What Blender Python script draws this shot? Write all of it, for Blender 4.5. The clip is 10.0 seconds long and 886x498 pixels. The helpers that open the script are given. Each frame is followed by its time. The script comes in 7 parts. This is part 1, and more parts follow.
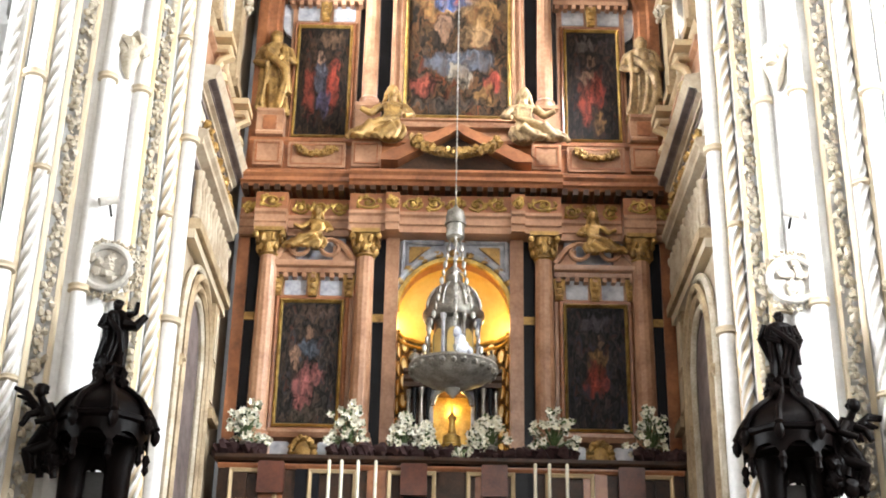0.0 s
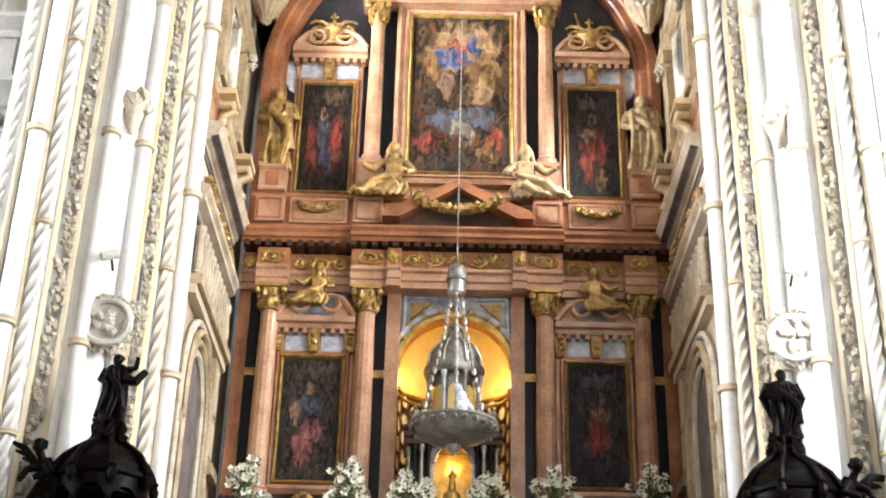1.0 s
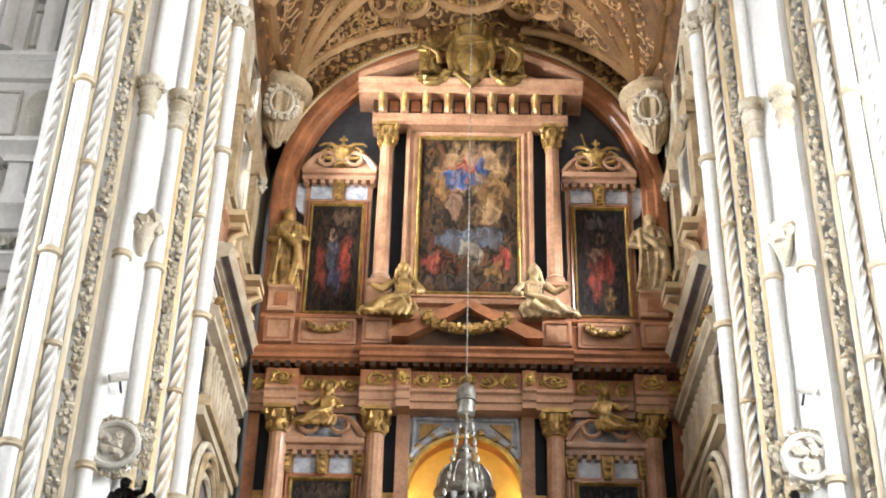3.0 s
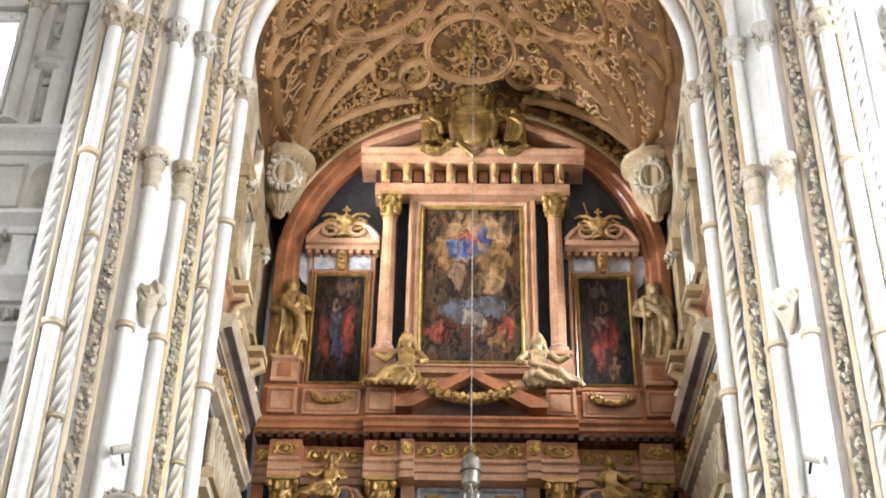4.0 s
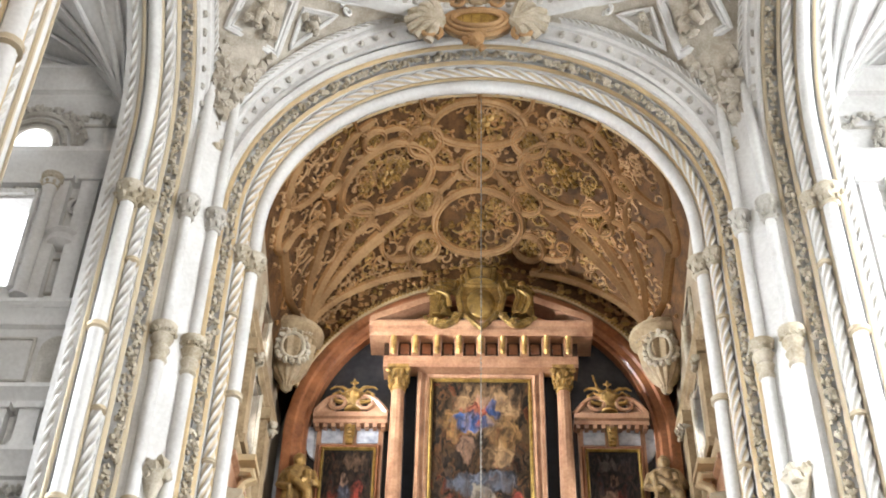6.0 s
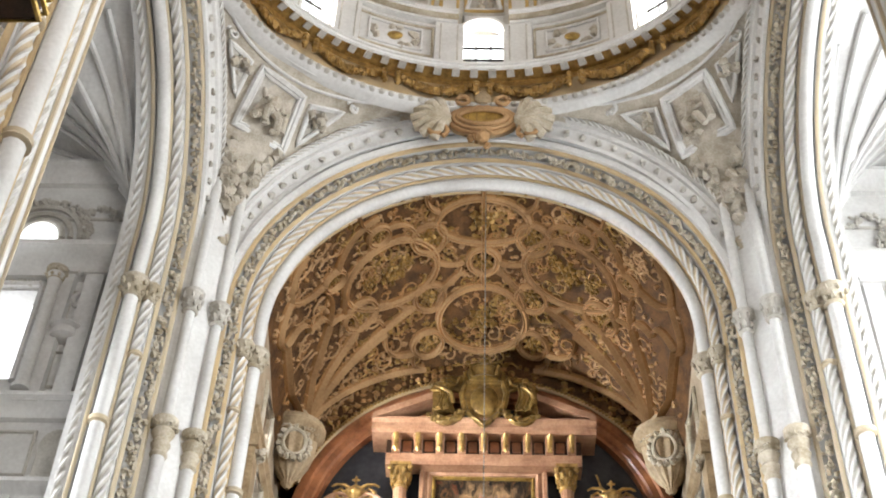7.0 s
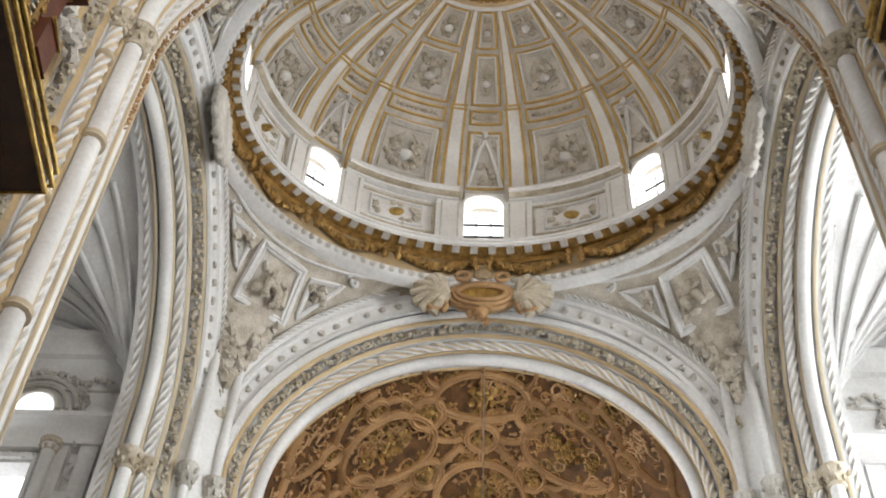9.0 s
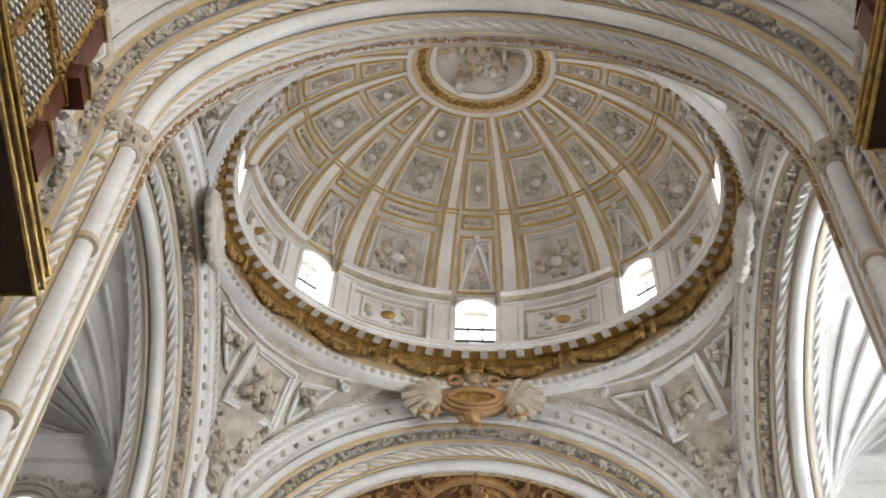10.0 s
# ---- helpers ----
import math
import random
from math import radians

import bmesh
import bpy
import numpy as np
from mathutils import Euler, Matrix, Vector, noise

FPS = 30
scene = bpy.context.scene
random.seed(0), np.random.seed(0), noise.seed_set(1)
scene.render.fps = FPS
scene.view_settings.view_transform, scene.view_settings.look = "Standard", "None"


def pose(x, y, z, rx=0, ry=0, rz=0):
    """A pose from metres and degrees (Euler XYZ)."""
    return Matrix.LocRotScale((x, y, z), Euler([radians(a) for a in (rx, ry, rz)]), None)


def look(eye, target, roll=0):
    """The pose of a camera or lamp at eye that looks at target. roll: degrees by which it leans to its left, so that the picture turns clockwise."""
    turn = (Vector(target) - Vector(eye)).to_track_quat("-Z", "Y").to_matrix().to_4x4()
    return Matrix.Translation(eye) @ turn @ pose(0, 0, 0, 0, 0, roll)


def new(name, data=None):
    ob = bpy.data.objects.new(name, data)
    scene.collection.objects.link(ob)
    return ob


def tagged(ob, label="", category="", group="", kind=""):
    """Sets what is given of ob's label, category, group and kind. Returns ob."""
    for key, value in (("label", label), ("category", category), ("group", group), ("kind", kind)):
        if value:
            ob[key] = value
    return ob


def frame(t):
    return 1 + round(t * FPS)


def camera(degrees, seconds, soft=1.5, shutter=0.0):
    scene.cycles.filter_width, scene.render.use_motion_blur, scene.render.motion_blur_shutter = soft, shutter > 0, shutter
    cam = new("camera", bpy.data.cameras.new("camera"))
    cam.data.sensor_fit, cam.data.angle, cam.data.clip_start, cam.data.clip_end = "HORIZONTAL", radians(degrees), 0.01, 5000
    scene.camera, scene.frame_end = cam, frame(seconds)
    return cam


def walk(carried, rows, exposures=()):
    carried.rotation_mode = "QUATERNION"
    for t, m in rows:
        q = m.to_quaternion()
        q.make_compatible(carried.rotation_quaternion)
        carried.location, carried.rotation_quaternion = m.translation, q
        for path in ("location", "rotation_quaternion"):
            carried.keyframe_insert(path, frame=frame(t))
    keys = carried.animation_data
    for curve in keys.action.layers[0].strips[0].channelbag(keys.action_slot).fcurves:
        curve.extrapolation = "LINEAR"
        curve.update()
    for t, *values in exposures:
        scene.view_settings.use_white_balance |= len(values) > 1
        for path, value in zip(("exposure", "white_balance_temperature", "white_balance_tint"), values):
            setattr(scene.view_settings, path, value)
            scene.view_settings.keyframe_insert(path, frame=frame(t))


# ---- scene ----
cam = camera(35.56, 10.0, soft=1.9)
EYE = 1.6
# seconds, yaw, pitch, roll in degrees: the camera turns where it stands
ROWS = [
    (0.0, 0.29, 24.77, -1.17),
    (0.5, 0.35, 26.03, -1.08),
    (1.0, 0.41, 27.10, -1.51),
    (1.5, 0.56, 28.24, -1.27),
    (2.0, 0.80, 29.46, -1.02),
    (2.5, 0.90, 30.72, -1.55),
    (4.0, 1.22, 34.93, -1.24),
    (4.5, 1.39, 36.44, -1.38),
    (5.0, 1.48, 38.08, -0.94),
    (5.5, 1.64, 40.00, -1.10),
    (7.0, 2.28, 46.06, -2.29),
    (7.5, 2.47, 47.76, -2.40),
    (8.0, 2.53, 49.36, -2.58),
    (8.5, 2.87, 51.15, -3.09),
    (9.0, 2.78, 53.31, -3.38),
    (9.5, 2.80, 55.62, -3.70),
    (10.0, 2.63, 57.63, -3.48),
]
walk(cam, [(t, pose(0, 0, EYE, 90 + pitch, 0, yaw) @ pose(0, 0, 0, 0, 0, -roll)) for t, yaw, pitch, roll in ROWS],
     exposures=[(0.0, 0.99), (1.0, 0.84), (2.5, 0.58), (4.5, 0.37), (5.5, 0.31), (7.5, 0.04), (10.0, -0.13)])

# ---- world and light ----
world = bpy.data.worlds.new("world")
scene.world = world
world.use_nodes = True
wn = world.node_tree.nodes
sky = wn.new("ShaderNodeTexSky")
sky.sky_type, sky.sun_disc = "NISHITA", False
sky.sun_elevation, sky.sun_rotation = radians(48), radians(-120)
world.node_tree.links.new(sky.outputs[0], wn["Background"].inputs[0])
wn["Background"].inputs[1].default_value = 0.15


def area_lamp(name, place, target, width, height, watts, colour=(0.90, 0.955, 1.0), spread=180):
    lamp = bpy.data.lights.new(name, "AREA")
    lamp.shape, lamp.size, lamp.size_y, lamp.energy, lamp.color = "RECTANGLE", width, height, watts, colour
    lamp.spread = radians(spread)
    ob = new(name, lamp)
    ob.matrix_world = look(place, target)
    return ob


# ---- materials ----
def material(name, colour, colour2=None, rough=0.6, metal=0.0, scale=3.0, fine=40.0, bump=0.15, mix=0.5, detail=6.0, gloss=0.5):
    """Two colours mixed by a large and a small noise, with a fine relief."""
    m = bpy.data.materials.new(name)
    m.use_nodes = True
    n, ln = m.node_tree.nodes, m.node_tree.links
    b = n["Principled BSDF"]
    geo = n.new("ShaderNodeNewGeometry")
    big, small = n.new("ShaderNodeTexNoise"), n.new("ShaderNodeTexNoise")
    big.inputs["Scale"].default_value, big.inputs["Detail"].default_value = scale, detail
    small.inputs["Scale"].default_value, small.inputs["Detail"].default_value = fine, 4
    for tex in (big, small):
        ln.new(geo.outputs["Position"], tex.inputs["Vector"])
    ramp = n.new("ShaderNodeValToRGB")
    c2 = colour2 or tuple(c * 0.75 for c in colour)
    ramp.color_ramp.elements[0].position, ramp.color_ramp.elements[1].position = 0.5 - mix * 0.4, 0.5 + mix * 0.4
    ramp.color_ramp.elements[0].color, ramp.color_ramp.elements[1].color = (*c2, 1), (*colour, 1)
    add = n.new("ShaderNodeMath")
    add.operation = "MULTIPLY_ADD"
    ln.new(small.outputs["Fac"], add.inputs[0])
    add.inputs[1].default_value = 0.5
    ln.new(big.outputs["Fac"], add.inputs[2])
    sub = n.new("ShaderNodeMath")
    sub.operation = "SUBTRACT"
    ln.new(add.outputs[0], sub.inputs[0])
    sub.inputs[1].default_value = 0.25
    ln.new(sub.outputs[0], ramp.inputs[0])
    ln.new(ramp.outputs[0], b.inputs["Base Color"])
    b.inputs["Roughness"].default_value, b.inputs["Metallic"].default_value = rough, metal
    b.inputs["Specular IOR Level"].default_value = gloss
    if bump:
        bp = n.new("ShaderNodeBump")
        bp.inputs["Strength"].default_value, bp.inputs["Distance"].default_value = bump, 0.03
        ln.new(add.outputs[0], bp.inputs["Height"])
        ln.new(bp.outputs[0], b.inputs["Normal"])
    return m


def glowing(name, colour, strength):
    m = bpy.data.materials.new(name)
    m.use_nodes = True
    b = m.node_tree.nodes["Principled BSDF"]
    b.inputs["Base Color"].default_value = (*colour, 1)
    b.inputs["Emission Color"].default_value, b.inputs["Emission Strength"].default_value = (*colour, 1), strength
    return m


WHITE = material("white_stone", (0.74, 0.73, 0.71), (0.56, 0.54, 0.52), 0.65, scale=0.8, fine=14)
GREY = material("carved_stone", (0.60, 0.57, 0.52), (0.38, 0.35, 0.30), 0.75, scale=2.0, fine=22, bump=0.4)
RELIEF = material("stucco_relief", (0.58, 0.53, 0.45), (0.34, 0.29, 0.22), 0.75, scale=3.0, fine=25, bump=0.5)
GILT = material("gilded_stone", (0.56, 0.455, 0.30), (0.46, 0.39, 0.29), 0.6, 0.1, scale=2.0, fine=20, bump=0.3)
GOLDLINE = material("gilded_moulding", (0.58, 0.43, 0.235), (0.44, 0.33, 0.20), 0.55, 0.2, scale=2.0, fine=20, bump=0.3)
GREYCLOTH = material("dim_grey_panel", (0.09, 0.09, 0.09), (0.06, 0.06, 0.06), 0.8)
LEAFSTONE = material("carved_leaf_stone", (0.58, 0.52, 0.42), (0.33, 0.27, 0.18), 0.75, scale=3.0, fine=25, bump=0.4)
SLATE = material("blue_black_marble", (0.045, 0.043, 0.046), (0.006, 0.006, 0.008), 0.35, scale=2.5, fine=9, bump=0.02, detail=10, gloss=0.25, mix=0.8)
VAULTRIB = material("golden_vault_rib", (0.40, 0.205, 0.07), (0.20, 0.095, 0.03), 0.6, 0.15, scale=1.5, fine=20, bump=0.25)
GOLD = material("gold_leaf", (0.62, 0.42, 0.12), (0.25, 0.15, 0.04), 0.38, 0.7, scale=5.0, fine=30, bump=0.4)
OLDGOLD = material("dull_gilding", (0.52, 0.315, 0.095), (0.12, 0.065, 0.02), 0.40, 0.55, scale=6.0, fine=40, bump=0.5, mix=0.7)
VAULT = material("painted_vault", (0.14, 0.064, 0.020), (0.045, 0.020, 0.007), 0.8, scale=3.5, fine=18, bump=0.9, gloss=0.3)
RIB = material("vault_rib_stone", (0.48, 0.29, 0.135), (0.28, 0.155, 0.065), 0.65, 0.1, scale=1.5, fine=20, bump=0.2)
MARBLE = material("red_marble", (0.43, 0.17, 0.072), (0.14, 0.05, 0.022), 0.3, scale=2.2, fine=13, bump=0.03, detail=11, gloss=0.45, mix=0.75)
ROSE = material("rose_marble", (0.52, 0.30, 0.18), (0.20, 0.085, 0.042), 0.3, scale=2.6, fine=16, bump=0.03, detail=11, gloss=0.45, mix=0.8)
BLACK = material("black_marble", (0.008, 0.0085, 0.012), (0.004, 0.004, 0.005), 0.35, scale=3, fine=14, bump=0.02, gloss=0.15)
PALE = material("grey_white_marble", (0.55, 0.56, 0.59), (0.22, 0.23, 0.28), 0.3, scale=4.0, fine=12, bump=0.02, detail=10)
SILVER = material("tarnished_silver", (0.40, 0.385, 0.35), (0.15, 0.135, 0.115), 0.42, 0.85, scale=5, fine=40, bump=0.25)
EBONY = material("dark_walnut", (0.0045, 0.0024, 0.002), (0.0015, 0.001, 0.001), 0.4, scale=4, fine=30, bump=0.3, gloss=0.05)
DOMEGOLD = material("gilded_dome_line", (0.60, 0.40, 0.14), (0.42, 0.28, 0.10), 0.5, 0.15, scale=3, fine=20, bump=0.2)
ROPEGOLD = material("faded_gilt_stone", (0.60, 0.49, 0.34), (0.46, 0.37, 0.25), 0.6, scale=2, fine=20, bump=0.2)
# painted shade for the gaps and hollows of the chapel walls
SHADOWGAP = material("painted_wall_shade", (0.17, 0.13, 0.12), (0.08, 0.06, 0.055), 0.8, scale=3, fine=20)
CORBEL = material("corbel_stone", (0.44, 0.33, 0.20), (0.22, 0.15, 0.08), 0.6, scale=2.5, fine=18, bump=0.5)
CHAPELSTONE = material("warm_chapel_stone", (0.44, 0.36, 0.26), (0.26, 0.19, 0.12), 0.7, scale=1.5, fine=14, bump=0.4)
DARKWOOD = material("dark_gilt_wood", (0.06, 0.025, 0.011), (0.02, 0.01, 0.005), 0.45, scale=5, fine=30, bump=0.3, gloss=0.3)
REDWOOD = material("red_brown_wood", (0.13, 0.035, 0.016), (0.06, 0.016, 0.008), 0.4, scale=4, fine=30, bump=0.2)
FLOOR = material("marble_floor", (0.45, 0.42, 0.38), (0.25, 0.2, 0.17), 0.3, scale=1, fine=8)
LEAF = material("flower_leaves", (0.10, 0.15, 0.05), (0.04, 0.07, 0.02), 0.6, scale=8, fine=50)
PETAL = material("white_petals", (0.80, 0.78, 0.70), (0.65, 0.60, 0.42), 0.6, scale=8, fine=50)
IRON = material("dark_iron", (0.03, 0.028, 0.026), None, 0.5, 0.6)
NICHE = material("golden_plaster", (0.75, 0.55, 0.20), (0.62, 0.42, 0.12), 0.5, scale=2, fine=12)
SKYPANE = glowing("daylit_glass", (0.93, 0.96, 1.0), 2.2)
BLUEPANE = glowing("blue_daylit_glass", (0.36, 0.58, 1.0), 0.55)


# ---- mesh builder ----
class Mesh:
    def __init__(self):
        self.v, self.f, self.m = [], [], []

    def add(self, verts, faces, mat=0):
        k = len(self.v)
        self.v += [tuple(p) for p in verts]
        self.f += [tuple(i + k for i in q) for q in faces]
        self.m += [mat] * len(faces)
        return self

    def box(self, x0, y0, z0, x1, y1, z1, mat=0, bevel=0.0):
        if bevel:
            prof = [(x0 + bevel, z0), (x1 - bevel, z0), (x1, z0 + bevel), (x1, z1 - bevel), (x1 - bevel, z1), (x0 + bevel, z1), (x0, z1 - bevel), (x0, z0 + bevel)]
            return self.prism(prof, y0, y1, mat)
        p = [(x, y, z) for x in (x0, x1) for y in (y0, y1) for z in (z0, z1)]
        return self.add(p, [(0, 1, 3, 2), (4, 6, 7, 5), (0, 4, 5, 1), (2, 3, 7, 6), (0, 2, 6, 4), (1, 5, 7, 3)], mat)

    def prism(self, poly, y0, y1, mat=0):
        """A polygon of (x, z) drawn out from y0 to y1."""
        n = len(poly)
        v = [(x, y0, z) for x, z in poly] + [(x, y1, z) for x, z in poly]
        f = [tuple(range(n)), tuple(range(2 * n - 1, n - 1, -1))] + [(i, i + n, (i + 1) % n + n, (i + 1) % n) for i in range(n)]
        return self.add(v, f, mat)

    def grid(self, rows, closed=False, loop=False, mat=0):
        """Faces between rows of points. closed: each row is a ring. loop: the last row meets the first. mat may be a function of (i, j)."""
        n, k = len(rows[0]), len(rows)
        off = len(self.v)
        self.v += [tuple(p) for r in rows for p in r]
        for i in range(k if loop else k - 1):
            for j in range(n if closed else n - 1):
                a, b = i * n, ((i + 1) % k) * n
                self.f.append((off + a + j, off + a + (j + 1) % n, off + b + (j + 1) % n, off + b + j))
                self.m.append(mat(i, j) if callable(mat) else mat)
        return self

    def lathe(self, prof, cx, cy, n=16, mat=0, sx=1.0, sy=1.0, twist=0.0):
        """A profile of (radius, z) turned about the upright through (cx, cy)."""
        rows = [[(cx + sx * r * math.cos(2 * math.pi * j / n + twist), cy + sy * r * math.sin(2 * math.pi * j / n + twist), z) for j in range(n)] for r, z in prof]
        self.grid(rows, closed=True, mat=mat)
        for row, flip in ((rows[0], 1), (rows[-1], 0)):
            k = len(self.v)
            self.v += row
            self.f.append(tuple(k + (n - 1 - j if flip else j) for j in range(n)))
            self.m.append(mat if not callable(mat) else 0)
        return self

    def tube(self, path, r, n=8, mat=0, closed=False):
        path = [Vector(p) for p in path]
        rows, k = [], len(path)
        for i, p in enumerate(path):
            a = path[(i - 1) % k] if closed or i else p
            b = path[(i + 1) % k] if closed or i < k - 1 else p
            d = (b - a).normalized()
            u = d.cross(Vector((0.31, 0.87, 0.38)))
            if u.length < 0.05:
                u = d.cross(Vector((1, 0, 0)))
            u.normalize()
            w = d.cross(u)
            rr = r(i / max(1, k - 1)) if callable(r) else r
            rows.append([p + rr * (math.cos(2 * math.pi * j / n) * u + math.sin(2 * math.pi * j / n) * w) for j in range(n)])
        self.grid(rows, closed=True, loop=closed, mat=mat)
        if not closed:
            for row in (rows[0], rows[-1][::-1]):
                o = len(self.v)
                self.v += [tuple(p) for p in row]
                self.f.append(tuple(range(o, o + n)))
                self.m.append(mat)
        return self

    def blob(self, c, r, rnd=None, rough=0.25, n=7, k=5, mat=0):
        """An uneven rounded lump with radii r."""
        rows = []
        for i in range(k + 1):
            a = math.pi * i / k
            row = []
            for j in range(n):
                b = 2 * math.pi * j / n + 0.4 * i
                q = 1 + (rnd.uniform(-rough, rough) if rnd else 0)
                row.append((c[0] + r[0] * q * math.sin(a) * math.cos(b), c[1] + r[1] * q * math.sin(a) * math.sin(b), c[2] + r[2] * q * math.cos(a)))
            rows.append(row)
        return self.grid(rows, closed=True, mat=mat)

    def moved(self, fn):
        self.v = [tuple(fn(*p)) for p in self.v]
        return self

    def mesh(self, name, mats, smooth=True):
        me = bpy.data.meshes.new(name)
        me.from_pydata(self.v, [], self.f)
        for m in mats:
            me.materials.append(m)
        me.polygons.foreach_set("material_index", self.m)
        bm = bmesh.new()
        bm.from_mesh(me)
        bmesh.ops.remove_doubles(bm, verts=bm.verts, dist=0.0005)
        bmesh.ops.recalc_face_normals(bm, faces=bm.faces)
        for e in bm.edges:
            if len(e.link_faces) == 2 and e.calc_face_angle(0) > 0.7:
                e.smooth = False
        for f in bm.faces:
            f.smooth = smooth
        bm.to_mesh(me)
        bm.free()
        return me


def part(name, b, mats, parent=None, label="", smooth=True):
    """Links a built mesh as one object under a thing or a part."""
    mats = mats if isinstance(mats, (list, tuple)) else [mats]
    ob = new(name, b.mesh(name, mats, smooth))
    ob.parent = parent
    if label:
        ob["label"] = label
    return ob


def thing(name, label, category, group="", kind=""):
    return tagged(new(name), label, category, group, kind)


def structure(name, b, mats, label, category, smooth=True):
    return tagged(part(name, b, mats, smooth=smooth), label, category, "", "structure")


rnd = random.Random(7)

# ---- plan: the crossing ----
YA, YN, XT = 18.5, 9.6, 5.3          # faces of the altar arch, the nave arch and the transept arches
YC = 0.5 * (YA + YN)                 # middle of the crossing
RA, RN, RT = 4.2, 4.75, 3.4          # inner radii of the arches
ZA, ZN, ZT = 19.5, 18.68, 20.2       # their centres
ZCAP = 18.8                          # capitals of the shafts
RX, RY, ZR = 5.2, 4.0, 25.5          # the dome's oval ring
YW = 23.5                            # the altarpiece
XC = 4.2                             # half the chapel's width


def altar_side(u, d, z):
    return (u, YA + d, z)


def nave_side(u, d, z):
    return (u, YN - d, z)


def nave_front(u, d, z):
    return (u, 8.05 + d, z)


def left_side(u, d, z):
    return (-XT - d, YC + u, z)


def right_side(u, d, z):
    return (XT + d, YC + u, z)


def arc(r, zc, z0, n=40, a0=0.0):
    """(u, z) along a stilted arch of radius r, from foot to foot; a0: the arch begins at that angle, with no legs."""
    pts = [] if a0 else [(-r, z0)]
    pts += [(-r * math.cos(a), zc + r * math.sin(a)) for a in np.linspace(a0, math.pi - a0, n)]
    return pts if a0 else pts + [(r, z0)]


def arch_moulding(b, side, prof, r, zc, z0, mat=0, a0=0.0, n=44, closed=False):
    """prof: (radial offset, depth) points, swept along the arch."""
    rows = [[side(u, d, z) for u, z in arc(r + dr, zc, z0, n, a0)] for dr, d in prof]
    return b.grid(rows, loop=closed, mat=mat)


def path_dense(pts, step):
    out = [pts[0]]
    for a, c in zip(pts, pts[1:]):
        l = math.dist(a, c)
        k = max(1, round(l / step))
        out += [tuple(a[i] + (c[i] - a[i]) * t / k for i in range(len(a))) for t in range(1, k + 1)]
    return out


def rope(b, pts, r, pitch=0.30, lobes=4, n=16, step=0.055):
    """A twisted moulding along points, its gilded hollows in material 1; the faces run along the twist."""
    pts = path_dense(pts, step)
    rows, s = [], 0.0
    for i, p in enumerate(pts):
        p0, p1 = Vector(pts[max(0, i - 1)]), Vector(pts[min(len(pts) - 1, i + 1)])
        d = (p1 - p0).normalized()
        u = d.cross(Vector((0.3, 0.9, 0.2)) if abs(d.z) > 0.5 else Vector((0.1, 0.2, 1))).normalized()
        w = d.cross(u)
        if i:
            s += math.dist(pts[i], pts[i - 1])
        turn = 2 * math.pi * s / (pitch * lobes)
        row = []
        for j in range(n):
            a = 2 * math.pi * j / n + turn
            q = r * (1 + 0.24 * math.cos(lobes * 2 * math.pi * j / n))
            row.append(Vector(p) + q * (math.cos(a) * u + math.sin(a) * w))
        rows.append(row)
    k = n // lobes
    return b.grid(rows, closed=True, mat=lambda i, j: 1 if j % k in (1, 2) else 0)


def leaves(b, pts, size, step=0.15, mat=0):
    """A carved band of leaf lumps along points."""
    for p in path_dense(pts, step * 0.7)[1:]:
        for k in range(3):
            s = size * rnd.uniform(0.4, 0.72)
            b.blob((p[0] + rnd.uniform(-0.75, 0.75) * size, p[1] + rnd.uniform(-0.4, 0.4) * size, p[2] + rnd.uniform(-0.45, 0.45) * step), (s * 0.8, s * 0.7, s * 0.85), rnd, 0.4, 5, 4, mat)
    return b


def capital(cx, cy, z, r, h=0.42):
    """A carved capital: bell, leaves and a moulded top."""
    b = Mesh().lathe([(r * 1.0, z - h), (r * 1.25, z - h + 0.04), (r * 1.0, z - h + 0.09), (r * 1.15, z - h * 0.5), (r * 1.7, z - 0.1), (r * 1.75, z - 0.06), (r * 1.55, z - 0.05), (r * 1.8, z)], cx, cy, 14)
    for row in range(2):
        for k in range(7):
            a = 2 * math.pi * (k + row / 2) / 7
            q = r * (1.2 + 0.4 * row)
            b.blob((cx + q * math.cos(a), cy + q * math.sin(a), z - h * (0.68 - 0.38 * row)), (0.35 * r, 0.35 * r, h * 0.17), rnd, 0.3, 5, 4)
    return b


def ring(cx, cy, z, r, h=0.13):
    return Mesh().lathe([(r, z - h / 2), (r * 1.35, z - h / 2 + 0.02), (r * 1.2, z), (r * 1.35, z + h / 2 - 0.02), (r, z + h / 2)], cx, cy, 14)

# ---- large structure ----
b = Mesh().box(-16, -16, -0.3, 16, 30, 0)
structure("floor", b, FLOOR, "polished pale marble church floor", "floor", False)


